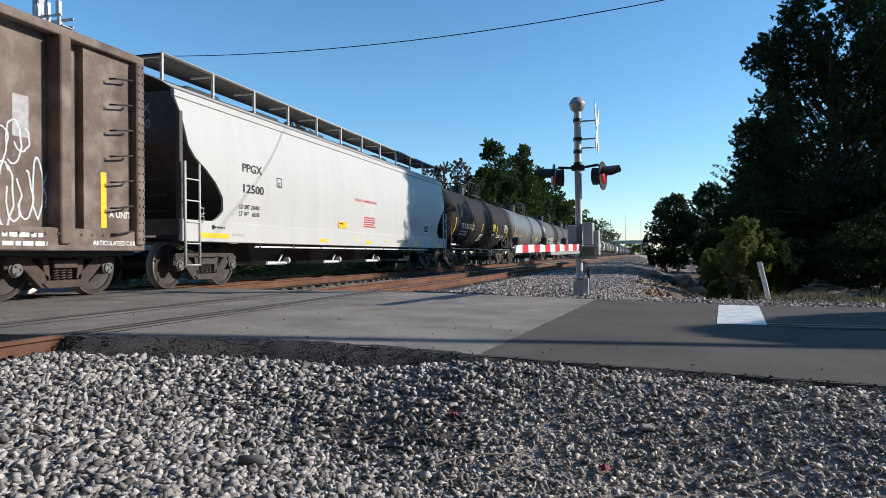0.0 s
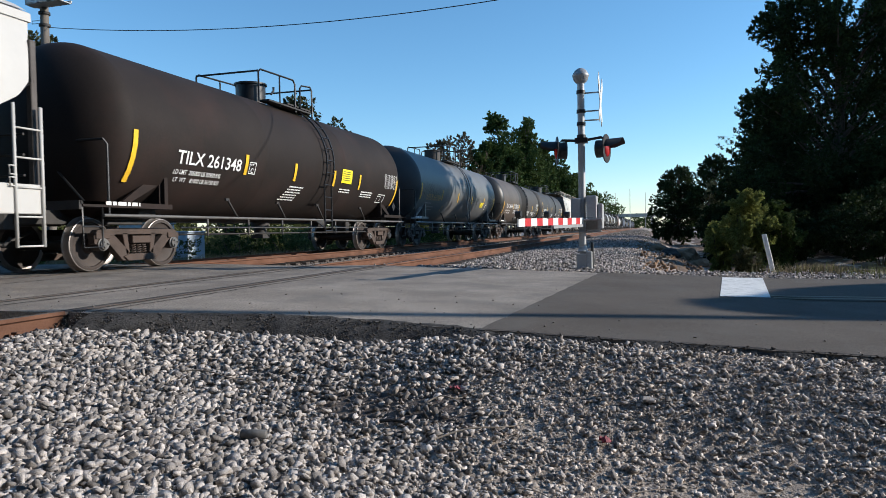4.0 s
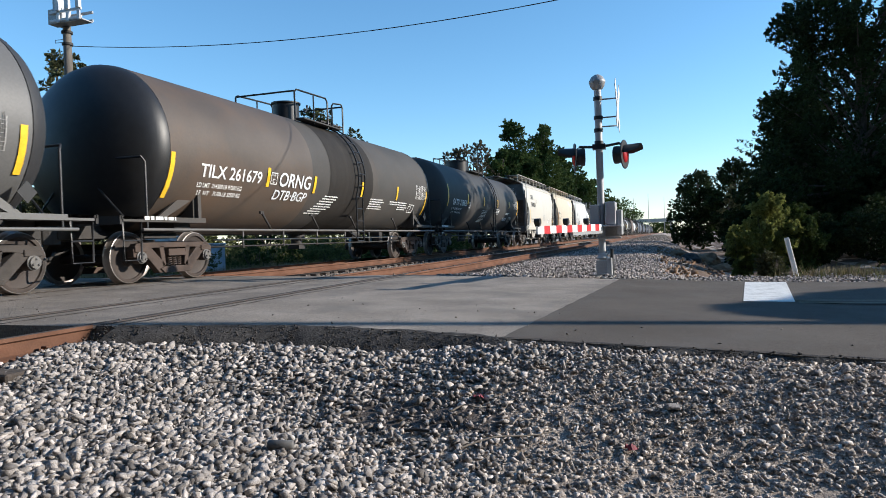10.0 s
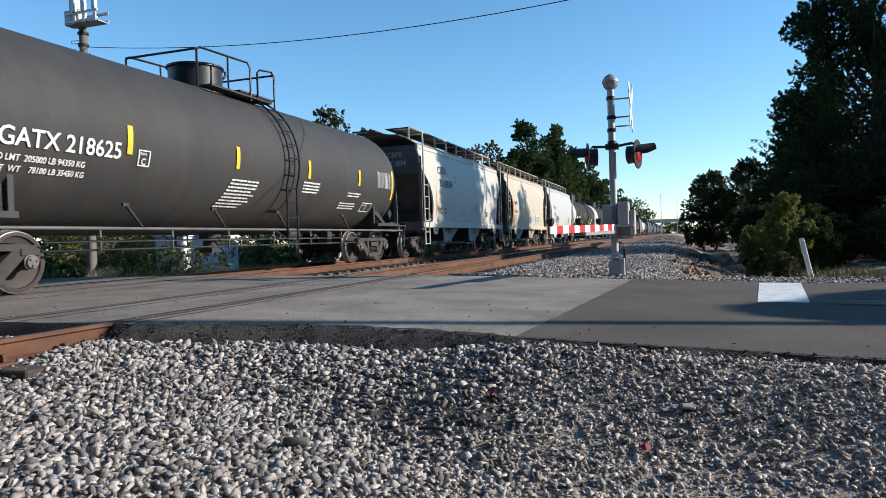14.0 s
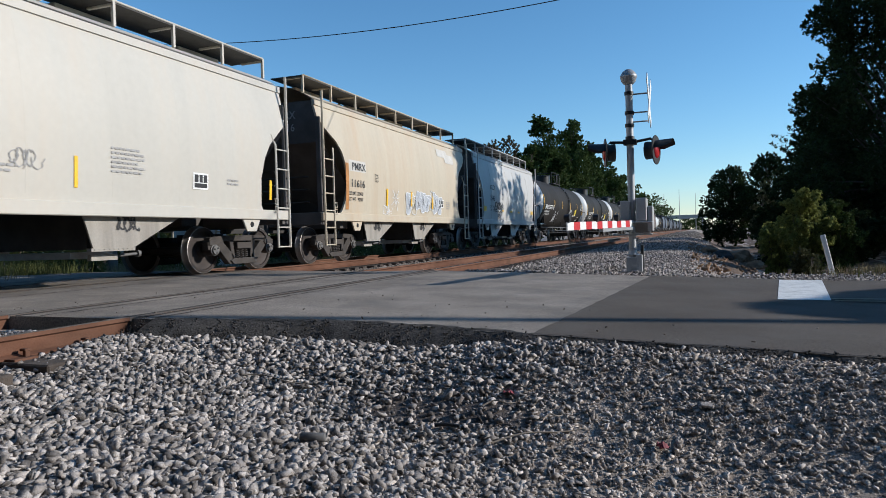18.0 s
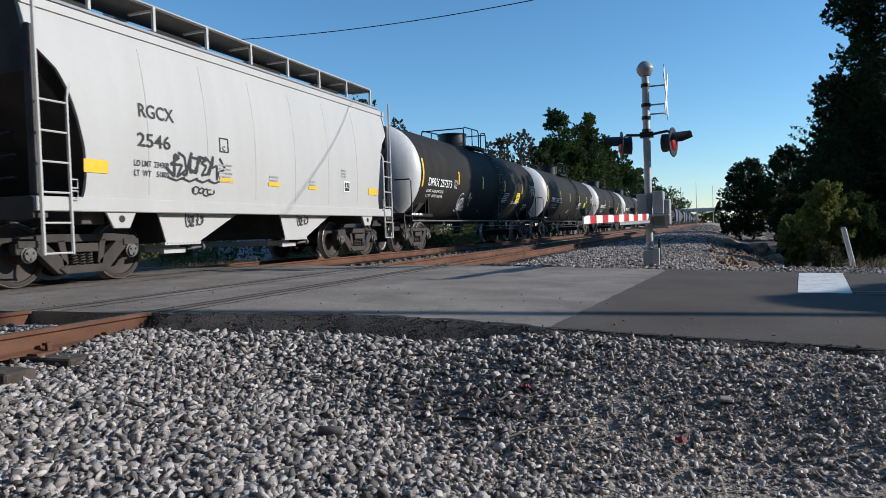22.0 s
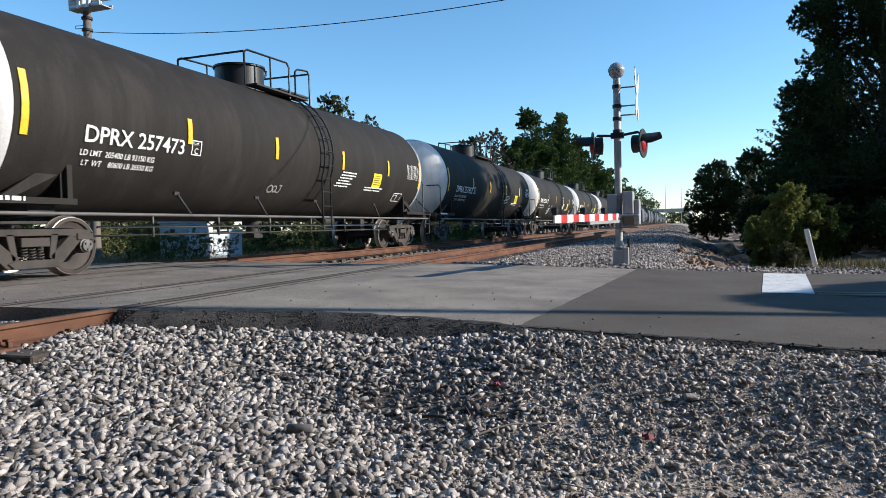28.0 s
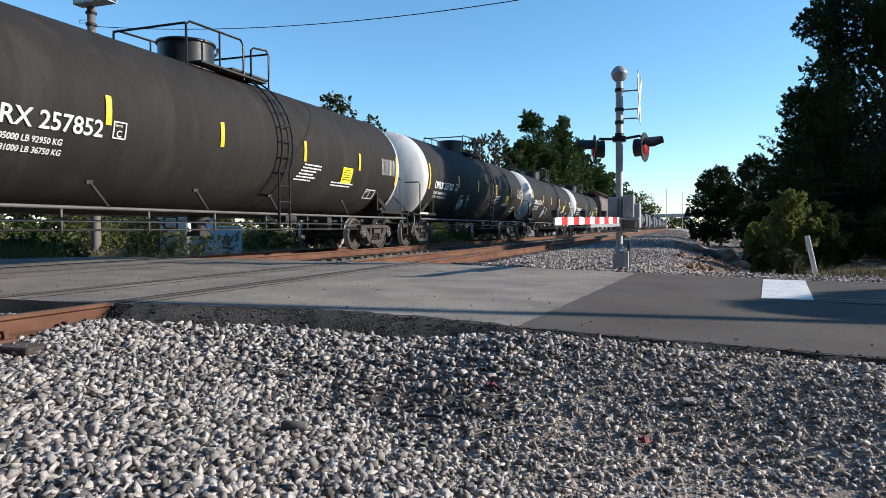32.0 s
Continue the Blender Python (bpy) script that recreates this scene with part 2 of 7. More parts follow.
    # hopper ends: deep shade is put into this colour, over some real grime
    end_shade_grime=mat("grimy car end with shade in its colour", (0.09, 0.08, 0.074), 0.8, var=0.3, scale=1.5, dirt=(0.05, 0.042, 0.038), dirt_amt=0.8, dirt_scale=1.2),
    red=mat("red reflective sheet", (0.55, 0.035, 0.04), 0.4, var=0.08, scale=8),
    white=mat("white reflective sheet", (0.80, 0.80, 0.78), 0.45, var=0.05, scale=8),
    galv=mat("galvanised steel", (0.33, 0.335, 0.34), 0.5, metal=0.3, var=0.12, scale=7),
    galv_dull=mat("dusty grey pipe", (0.12, 0.115, 0.11), 0.6, metal=0.1, var=0.25, scale=3),
    alu=mat("silver paint", (0.42, 0.425, 0.43), 0.5, metal=0.25, var=0.08, scale=6),
    black=mat("black paint", (0.014, 0.014, 0.015), 0.45, var=0.2, scale=8),
    lens_red=mat("red lamp lens", (0.45, 0.015, 0.015), 0.15, var=0.05, bump=0),
    lens_lit=mat("lit red lamp lens", (0.38, 0.02, 0.025), 0.2, var=0.05, bump=0, emit=0.08),
    wood_pole=mat("grey wooden pole", (0.16, 0.14, 0.12), 0.9, var=0.3, scale=6, stretch=(1, 1, 0.1), bump=0.5),
    cable=mat("black cable", (0.012, 0.012, 0.013), 0.6, var=0.1),
    bark=mat("bark", (0.075, 0.06, 0.048), 0.95, var=0.4, scale=9, stretch=(1, 1, 0.3), bump=0.9, bump_scale=30),
    cabinet=mat("white cabinet paint", (0.66, 0.67, 0.68), 0.55, var=0.08, dirt=(0.3, 0.28, 0.26), dirt_amt=0.4),
    # white cabinet paint, the blue of the train's shade mixed into the colour
    cabinet_shaded=mat("white cabinet paint with blue shade in it", (0.47, 0.54, 0.60), 0.6, var=0.1, dirt=(0.3, 0.28, 0.26), dirt_amt=0.4),
    concrete=mat("weathered concrete", (0.34, 0.33, 0.31), 0.9, var=0.15, scale=2, dirt=(0.16, 0.155, 0.15), dirt_amt=0.6),
    grass_dry=mat("dry grass", (0.30, 0.24, 0.13), 0.9, var=0.3, island=0.35, bump=0),
    clod=mat("clay lump", (0.25, 0.15, 0.088), 0.95, var=0.35, scale=5, bump=0.9, bump_scale=25),
    patch_white=mat("fresh white patch paint", (0.53, 0.505, 0.46), 0.6, var=0.06, scale=2, stretch=STREAK),
    chute=mat("grimy pale chute paint", (0.30, 0.275, 0.24), 0.7, var=0.15, scale=2, stretch=STREAK, dirt=(0.12, 0.10, 0.085), dirt_amt=0.6, dirt_scale=1.4),
    seam=mat("dirty weld seam", (0.40, 0.375, 0.34), 0.7, var=0.2, scale=3),
    brown_soil=mat("brown clay soil", (0.13, 0.088, 0.064), 0.95, spec=0.15, var=0.35, scale=1.5, bump=0.9, bump_scale=30, dirt=(0.17, 0.135, 0.108), dirt_amt=0.6, contrast=0.4),
    rust_streak=mat("rust streak", (0.42, 0.19, 0.06), 0.8, var=0.3, scale=6),
    trash_red=mat("crushed red paper", (0.20, 0.03, 0.045), 0.7, var=0.2, scale=30),
    twig=mat("dry twig", (0.30, 0.25, 0.20), 0.9, var=0.3),
)


def leaf_mat(name, base, trans=0.35):
    m = mat(name, base, 0.7, var=0.3, scale=0.5, island=0.45, bump=0, spec=0.1)
    nt = m.node_tree
    b = nt.nodes["Principled BSDF"]
    tr = nt.nodes.new("ShaderNodeBsdfTranslucent")
    mx = nt.nodes.new("ShaderNodeMixShader")
    mx.inputs[0].default_value = trans
    nt.links.new(b.inputs["Base Color"].links[0].from_socket, tr.inputs[0])
    nt.links.new(b.outputs[0], mx.inputs[1])
    nt.links.new(tr.outputs[0], mx.inputs[2])
    nt.links.new(mx.outputs[0], nt.nodes["Material Output"].inputs[0])
    return m


M["leaf_dark"] = leaf_mat("dark broadleaf foliage", (0.026, 0.041, 0.014), 0.2)
M["leaf_mid"] = leaf_mat("green foliage", (0.05, 0.077, 0.022), 0.25)
M["leaf_bush"] = leaf_mat("yellow-green bush foliage", (0.20, 0.22, 0.065), 0.5)
M["leaf_sparse"] = leaf_mat("reddish-olive foliage", (0.10, 0.085, 0.055), 0.25)
M["leaf_dull"] = leaf_mat("dusty olive foliage", (0.085, 0.09, 0.045), 0.25)
M["weed"] = leaf_mat("roadside weeds", (0.13, 0.14, 0.05), 0.3)


# ---- building blocks ----
def box(bm, c, s, turn=None):
    """A box of size s round c; turn: a 3x3 or 4x4 turn."""
    vs = []
    for z in (-0.5, 0.5):
        for x, y in ((-0.5, -0.5), (0.5, -0.5), (0.5, 0.5), (-0.5, 0.5)):
            v = Vector((x * s[0], y * s[1], z * s[2]))
            if turn:
                v = turn @ v
            vs.append(bm.verts.new(v + Vector(c)))
    for f in ((3, 2, 1, 0), (4, 5, 6, 7), (0, 1, 5, 4), (1, 2, 6, 5), (2, 3, 7, 6), (3, 0, 4, 7)):
        bm.faces.new([vs[i] for i in f])
    return vs


def rings(bm, loops, close=True, cap=True, smooth=True):
    """Skin a run of equal loops of points."""
    made = [[bm.verts.new(p) for p in lp] for lp in loops]
    n = len(made[0])
    for a, b in zip(made, made[1:]):
        for i in range(n if close else n - 1):
            j = (i + 1) % n
            f = bm.faces.new((a[i], a[j], b[j], b[i]))
            f.smooth = smooth
    if cap:
        bm.faces.new(made[0][::-1])
        bm.faces.new(made[-1])
    return made


def tube(bm, pts, r, seg=8, r_end=None):
    """A round bar through the points."""
    pts = [Vector(p) for p in pts]
    loops = []
    for i, p in enumerate(pts):
        d = (pts[min(i + 1, len(pts) - 1)] - pts[max(i - 1, 0)]).normalized()
        ref = Vector((0, 0, 1)) if abs(d.z) < 0.9 else Vector((1, 0, 0))
        a = d.cross(ref).normalized()
        b = d.cross(a)
        rr = r if r_end is None else r + (r_end - r) * i / (len(pts) - 1)
        loops.append([p + (a * math.cos(w) + b * math.sin(w)) * rr for w in (2 * math.pi * k / seg for k in range(seg))])
    rings(bm, loops)


def lathe(bm, prof, axis="y", seg=32, c=(0, 0, 0), cap=True):
    """Turn a profile of (along, radius) round an axis through c."""
    loops = []
    for h, r in prof:
        lp = []
        for k in range(seg):
            w = 2 * math.pi * k / seg
            p = (r * math.cos(w), h, r * math.sin(w)) if axis == "y" else (h, r * math.cos(w), r * math.sin(w)) if axis == "x" else (r * math.cos(w), r * math.sin(w), h)
            lp.append(Vector(p) + Vector(c))
        loops.append(lp)
    rings(bm, loops, cap=cap)


def prism(bm, outline, x0, x1, plane="yz"):
    """Push a closed outline from x0 to x1 along the third axis."""
    def at(p, x):
        return (x, p[0], p[1]) if plane == "yz" else (p[0], x, p[1]) if plane == "xz" else (p[0], p[1], x)
    a = [bm.verts.new(at(p, x0)) for p in outline]
    b = [bm.verts.new(at(p, x1)) for p in outline]
    n = len(outline)
    bm.faces.new(a[::-1])
    bm.faces.new(b)
    for i in range(n):
        bm.faces.new((a[i], a[(i + 1) % n], b[(i + 1) % n], b[i]))


def mesh_of(bm, name, material, bevel=0.0):
    bmesh.ops.recalc_face_normals(bm, faces=bm.faces)
    if bevel:
        bmesh.ops.bevel(bm, geom=[e for e in bm.edges if e.calc_face_angle(0) > 0.6], offset=bevel, segments=1, affect="EDGES", clamp_overlap=True)
    for e in bm.edges:
        if len(e.link_faces) != 2 or not all(f.smooth for f in e.link_faces) or e.calc_face_angle(0) > 0.9:
            e.smooth = False
    me = bpy.data.meshes.new(name)
    bm.to_mesh(me)
    bm.free()
    me.materials.append(material)
    return me


def part(name, bm, material, parent, label="", bevel=0.0):
    ob = new(name, bm if isinstance(bm, bpy.types.Mesh) else mesh_of(bm, name, material, bevel))
    ob.parent = parent
    if label:
        ob["label"] = label
    return ob


def thing(name, m, label, category, group="", kind=""):
    ob = new(name)
    ob.empty_display_size = 0.2
    ob.matrix_basis = m
    return tagged(ob, label, category, group, kind)


def solid(name, bm, material, label, category, kind="", group="", bevel=0.0, m=None):
    ob = new(name, mesh_of(bm, name, material, bevel))
    if m:
        ob.matrix_basis = m
    return tagged(ob, label, category, group, kind)


def from_arrays(name, verts, faces, material, smooth=False):
    me = bpy.data.meshes.new(name)
    verts = np.asarray(verts, np.float32)
    faces = np.asarray(faces, np.int32)
    k = faces.shape[1]
    me.vertices.add(len(verts))
    me.vertices.foreach_set("co", verts.ravel())
    me.loops.add(faces.size)
    me.loops.foreach_set("vertex_index", faces.ravel())
    me.polygons.add(len(faces))
    me.polygons.foreach_set("loop_start", np.arange(0, faces.size, k, dtype=np.int32))
    if smooth:
        me.polygons.foreach_set("use_smooth", np.ones(len(faces), bool))
    me.update(calc_edges=True)
    me.materials.append(material)
    return me


def letters(text, size, squeeze=1.0, track=1.0):
    """Flat triangles of a text in the built-in font, centred at its left foot: x along, y up."""
    cu = bpy.data.curves.new("letters", "FONT")
    cu.body, cu.size, cu.space_character, cu.resolution_u, cu.offset = text, size, track, 3, size * 0.012
    ob = bpy.data.objects.new("letters", cu)
    me = ob.to_mesh()
    vs = [(v.co.x * squeeze, v.co.y) for v in me.vertices]
    fs = [tuple(p.vertices) for p in me.polygons]
    ob.to_mesh_clear()
    bpy.data.objects.remove(ob)
    bpy.data.curves.remove(cu)
    return vs, fs


def stroke_outline(bm, place, pts, w):
    """A painted stroke of width w through flat points, laid on a surface by place(a, b)."""
    for (a0, b0), (a1, b1) in zip(pts, pts[1:]):
        dx, dy = a1 - a0, b1 - b0
        d = math.hypot(dx, dy) or 1
        nx, ny = -dy / d * w / 2, dx / d * w / 2
        vs = [bm.verts.new(place(*q)) for q in ((a0 + nx, b0 + ny), (a0 - nx, b0 - ny), (a1 - nx, b1 - ny), (a1 + nx, b1 + ny))]
        bm.faces.new(vs)

# ---- ground, road and tracks ----
TRACK_X = {"near": -5.48, "far": -9.82}     # centre lines
RAIL_Z = {"near": 0.0, "far": 0.04}         # top of rail


def smooth(a, b, x):
    t = np.clip((x - a) / (b - a), 0, 1)
    return t * t * (3 - 2 * t)


def near_edge(x):
    """The road's near edge."""
    return 4.66 + 0.45 * smooth(-4.6, -2.8, x) - 0.14 * smooth(-2.0, -0.9, x) - 0.05 * np.clip(x + 0.9, 0, 30)


def far_edge(x):
    return 11.95 - 0.02 * x


def road_z(x, y):
    return -0.012 - 0.035 * np.clip(x + 4.6, 0, 6.6) + 0.04 * smooth(-6.5, -8.8, x) - 0.05 * smooth(-12, -20, x)


def ground_z(x, y):
    """Height of bare ground and ballast."""
    # ballast bed under the tracks, falling off to both sides
    south = -0.25 - 0.105 * np.clip(x + 4.4, 0, 6.0) - 0.35 * smooth(-11.6, -14.5, x)
    far = -0.20 + 0.04 * smooth(-4.2, -3.6, x) - 0.30 * smooth(-0.9, 0.9, x) - 0.52 * smooth(0.6, 2.2, x) + 0.35 * smooth(5.0, 10.0, x) - 0.35 * smooth(-11.6, -14.5, x)
    z = np.where(y < 8, south, far)
    # the verge climbs to the road's two edges
    zr = road_z(x, y) - 0.03
    d1 = near_edge(x) - y
    d2 = y - far_edge(x)
    w1 = smooth(1.7, 0.05, d1)
    shelf = 1.6 * smooth(-0.2, 1.2, x)             # a flat verge beside the road
    w2 = smooth(1.3 + shelf, 0.05 + shelf, d2)
    z = np.where(y < 8, z + (zr - 0.09 * smooth(-1.0, -2.0, x) - z) * w1, z + (zr - z) * w2)
    z = z + 0.02 * np.sin(x * 2.1 + 1.3 * np.sin(y * 1.7)) * np.cos(y * 2.6) * smooth(0.3, 1.2, np.maximum(d1, d2))
    inside = (d1 < 0) & (d2 < 0)
    z = np.where(inside, zr - 0.12, z)
    return z


def axis_steps(spans):
    out = []
    for a, b, d in spans:
        out += list(np.arange(a, b, d))
    return np.array(out + [spans[-1][1]])


gx = axis_steps([(-900, -100, 200), (-100, -30, 10), (-30, -15, 1.0), (-15, 8, 0.2), (8, 20, 1.0), (20, 100, 10), (100, 900, 200)])
gy = axis_steps([(-400, -50, 70), (-50, -2, 4), (-2, 16, 0.2), (16, 40, 0.5), (40, 120, 4), (120, 1600, 160)])
X, Y = np.meshgrid(gx, gy, indexing="ij")
rng = np.random.default_rng(5)
Z = ground_z(X, Y)
ni, nj = X.shape
idx = np.arange(ni * nj).reshape(ni, nj)
quads = np.stack([idx[:-1, :-1], idx[1:, :-1], idx[1:, 1:], idx[:-1, 1:]], -1).reshape(-1, 4)
ground = new("ground", from_arrays("ground", np.stack([X, Y, Z], -1).reshape(-1, 3), quads, M["dirt"], True))
tagged(ground, "grey-brown gravelly soil and track bed", "ground", kind="structure")


def sheet(name, x0, x1, nx, ya, yb, ny, lift, material, label, category, thick=0.14):
    """A paved sheet with thickness, following road_z, between two edges given as functions of x."""
    xs = np.linspace(x0, x1, nx)
    bm = bmesh.new()
    top = [[bm.verts.new((x, y, road_z(x, y) + lift)) for y in np.linspace(ya(x), yb(x), ny)] for x in xs]
    for a, b in zip(top, top[1:]):
        for i in range(ny - 1):
            bm.faces.new((a[i], b[i], b[i + 1], a[i + 1])).smooth = True
    border = [r[0] for r in top] + top[-1][1:] + [r[-1] for r in top[-2::-1]] + top[0][-2:0:-1]
    low = [bm.verts.new((v.co.x, v.co.y, v.co.z - thick)) for v in border]
    for i in range(len(border)):
        j = (i + 1) % len(border)
        bm.faces.new((border[i], low[i], low[j], border[j]))
    me = mesh_of(bm, name, material)
    return tagged(new(name, me), label, category, kind="structure")


def wob(x, k=0.02):
    return k * (np.sin(x * 5.1) + np.sin(x * 11.7 + 1) * 0.6 + np.sin(x * 23.0) * 0.3)


# the old pavement stops against the newer asphalt along a slanting joint
def joint_x(y):
    return -1.18 + (y - 5.1) * 0.066


sheet("pavement", -45, -0.45, 178, lambda x: near_edge(x) + wob(x, 0.015), lambda x: far_edge(x) + wob(x + 3, 0.03), 12, 0.0, M["old_asphalt"], "pale worn pavement of the level crossing", "pavement")
bm = bmesh.new()
ys = np.linspace(near_edge(-1.2) + 0.0, far_edge(-1), 26)
xs = np.concatenate([np.linspace(0, 14, 57), np.linspace(15, 60, 16)])
cols = []
for k, x in enumerate(xs):
    row = []
    for i, y in enumerate(ys):
        u = i / (len(ys) - 1)
        px_ = joint_x(y) + x + (0.012 * math.sin(y * 9) if k == 0 else 0)
        py_ = (near_edge(px_) + wob(px_, 0.02)) * (1 - u) + (far_edge(px_) + wob(px_ + 3, 0.03)) * u
        row.append(bm.verts.new((px_, py_, road_z(px_, py_) + 0.006)))
    cols.append(row)
for a, b in zip(cols, cols[1:]):
    for i in range(len(ys) - 1):
        bm.faces.new((a[i], b[i], b[i + 1], a[i + 1])).smooth = True
for a, b in zip(cols, cols[1:]):
    for i in (0, -1):
        p, q = a[i], b[i]
        bm.faces.new((p, q, bm.verts.new(q.co - Vector((0, 0, 0.12))), bm.verts.new(p.co - Vector((0, 0, 0.12)))))
tagged(new("road", mesh_of(bm, "road", M["asphalt"])), "dark grey asphalt road with worn shoulder", "road", kind="structure")

# crumbling tar along the near edge
bm = bmesh.new()
loops = []
for x in np.linspace(-4.45, 8.0, 160):
    y = near_edge(x)
    z = road_z(x, y)
    wide = 0.26 * float(smooth(-0.6, -2.2, x)) + 0.10 + wob(x * 1.7, 0.025)
    drop = 0.12 * float(smooth(-0.6, -2.2, x)) + 0.05
    loops.append([(x, y + 0.10 + wob(x * 2.3, 0.03), z + 0.004), (x, y + 0.02 + wob(x), z + 0.008), (x, y - wide * 0.4, z - drop * 0.35 + wob(x * 3, 0.008)),
                  (x, y - wide * 0.8, z - drop * 0.8 + wob(x * 4, 0.008)), (x, y - wide - 0.05, z - drop - 0.06)])
rings(bm, loops, close=False, cap=False)
tagged(new("tar_edge", mesh_of(bm, "tar_edge", M["tar"])), "crumbling black tar edge of the road", "road edge", kind="structure")


def decal(name, corners, material, label, category, lift=0.011):
    """A painted mark that follows the road."""
    bm = bmesh.new()
    n = 8
    (ax, ay), (bx, by), (cx, cy), (dx, dy) = corners
    grid = []
    for i in range(n + 1):
        u = i / n
        grid.append([])
        for j in range(n + 1):
            v = j / n
            x = (ax * (1 - u) + bx * u) * (1 - v) + (dx * (1 - u) + cx * u) * v
            y = (ay * (1 - u) + by * u) * (1 - v) + (dy * (1 - u) + cy * u) * v
            grid[-1].append(bm.verts.new((x, y, road_z(x, y) + lift)))
    for i in range(n):
        for j in range(n):
            bm.faces.new((grid[i][j], grid[i + 1][j], grid[i + 1][j + 1], grid[i][j + 1]))
    return tagged(new(name, mesh_of(bm, name, material)), label, category, kind="structure")


decal("stop_line", [(0.84, 8.45), (1.39, 8.55), (1.80, 11.85), (1.19, 11.70)], M["paint_white"], "white painted stop line, worn", "road marking")
decal("centre_line_1", [(1.42, 8.72), (40, 8.0), (40, 8.1), (1.42, 8.82)], M["paint_yellow"], "faded yellow centre line", "road marking")
decal("centre_line_2", [(1.42, 8.48), (40, 7.76), (40, 7.86), (1.42, 8.58)], M["paint_yellow"], "faded yellow centre line", "road marking")

# rails, ties and the dark grooves beside the rails in the crossing
RAIL_PROF = [(-0.035, 0), (0.035, 0), (0.036, -0.03), (0.012, -0.045), (0.010, -0.14), (0.068, -0.158), (0.068, -0.172), (-0.068, -0.172), (-0.068, -0.158), (-0.010, -0.14), (-0.012, -0.045), (-0.036, -0.03)]


def rail(name, x, ztop, y0, y1, paved=False):
    bm = bmesh.new()
    loops = []
    ys = np.linspace(y0, y1, 12) if y1 - y0 < 200 else np.concatenate([np.linspace(y0, 60, 14), np.linspace(120, y1, 19)])
    for y in ys:
        loops.append([(x + a, y, ztop + b) for a, b in RAIL_PROF])
    rings(bm, loops, smooth=False)
    me = mesh_of(bm, name, M["rail_top"] if paved else M["rail"])
    me.materials.append(M["rail_top"])
    for p in me.polygons:
        if p.normal.z > 0.9 and p.center.z > ztop - 0.01:
            p.material_index = 1
    return tagged(new(name, me), "rusty steel rail with a worn head", "rail", kind="structure")


for tr in ("near", "far"):
    for side, dx in (("a", -0.75), ("b", 0.75)):
        xr = TRACK_X[tr] + dx
        rail(f"rail_{tr}_{side}_1", xr, RAIL_Z[tr], -60, near_edge(xr) - 0.02)
        rail(f"rail_{tr}_{side}_2", xr, RAIL_Z[tr], far_edge(xr) + 0.02, 1200)
        rail(f"rail_{tr}_{side}_3", xr, float(road_z(xr, 8)) + 0.006, near_edge(xr) - 0.02, far_edge(xr) + 0.02, True)
        bm = bmesh.new()
        for off, w in ((-0.085, 0.07), (0.075, 0.045)):
            x = TRACK_X[tr] + dx + off * (1 if dx > 0 else -1)
            lo, hi = near_edge(x) + 0.03, far_edge(x) - 0.05
            loops = [[(x - w / 2, y, road_z(x, y) + 0.004), (x + w / 2, y, road_z(x, y) + 0.004)] for y in np.linspace(lo, hi, 20)]
            rings(bm, loops, close=False, cap=False)
        tagged(new("flangeway", mesh_of(bm, "flangeway", M["tar"])), "dark groove beside the rail in the crossing", "flangeway", kind="structure")

for x, w in ((-5.86, 0.035), (-4.50, 0.03), (-8.2, 0.03), (-11.4, 0.03)):
    bm = bmesh.new()
    ys_ = np.linspace(near_edge(x) + 0.05, far_edge(x) - 0.1, 60)
    rings(bm, [[(x - w / 2 + wob(y * 3, 0.012), y, road_z(x, y) + 0.004), (x + w / 2 + wob(y * 3 + 1, 0.012), y, road_z(x, y) + 0.004)] for y in ys_], close=False, cap=False)
    tagged(new("pavement_joint", mesh_of(bm, "pavement_joint", M["tar"])), "dark joint line in the crossing pavement", "joint", kind="structure")

tie_bm = bmesh.new()
box(tie_bm, (0, 0, -0.255), (2.6, 0.22, 0.16))
tie_mesh = mesh_of(tie_bm, "tie", M["tie"], 0.012)
for tr in ("near", "far"):
    y = -6.0
    while y < 62:
        x = TRACK_X[tr]
        if not (near_edge(x) - 0.1 < y < far_edge(x) + 0.1):
            tie = new("tie", tie_mesh)
            tie.matrix_basis = pose(x + 0.03 * math.sin(y * 7), y, RAIL_Z[tr], 0, 0, 1.2 * math.sin(y * 3))
            tagged(tie, "weathered wooden railway tie", "railway tie", "railway ties")
        y += 0.53

# spikes and plates on the ties beside the near rails
spike = bmesh.new()
box(spike, (0, 0, 0.02), (0.035, 0.035, 0.06))
box(spike, (0.012, 0, 0.055), (0.06, 0.045, 0.02))
SPIKE = mesh_of(spike, "rail_spike", M["rail"], 0.004)
plate = bmesh.new()
box(plate, (0, 0, 0), (0.34, 0.19, 0.02))
PLATE = mesh_of(plate, "tie_plate", M["rail"], 0.003)
y = -6.0
while y < 5.0:
    for dx in (-0.75, 0.75):
        xr = TRACK_X["near"] + dx
        if 0.5 < y < near_edge(xr) - 0.1:
            o = new("tie_plate", PLATE)
            o.location = (xr, y, -0.168)
            tagged(o, "rusty steel tie plate under the rail", "tie plate", "tie plates")
            for q in (-1, 1):
                o = new("rail_spike", SPIKE)
                o.matrix_basis = pose(xr + q * 0.10, y + 0.05 * q, -0.165, 0, 0, 180 if q > 0 else 0)
                tagged(o, "rusty rail spike driven into the tie", "rail spike", "rail spikes")
    y += 0.53

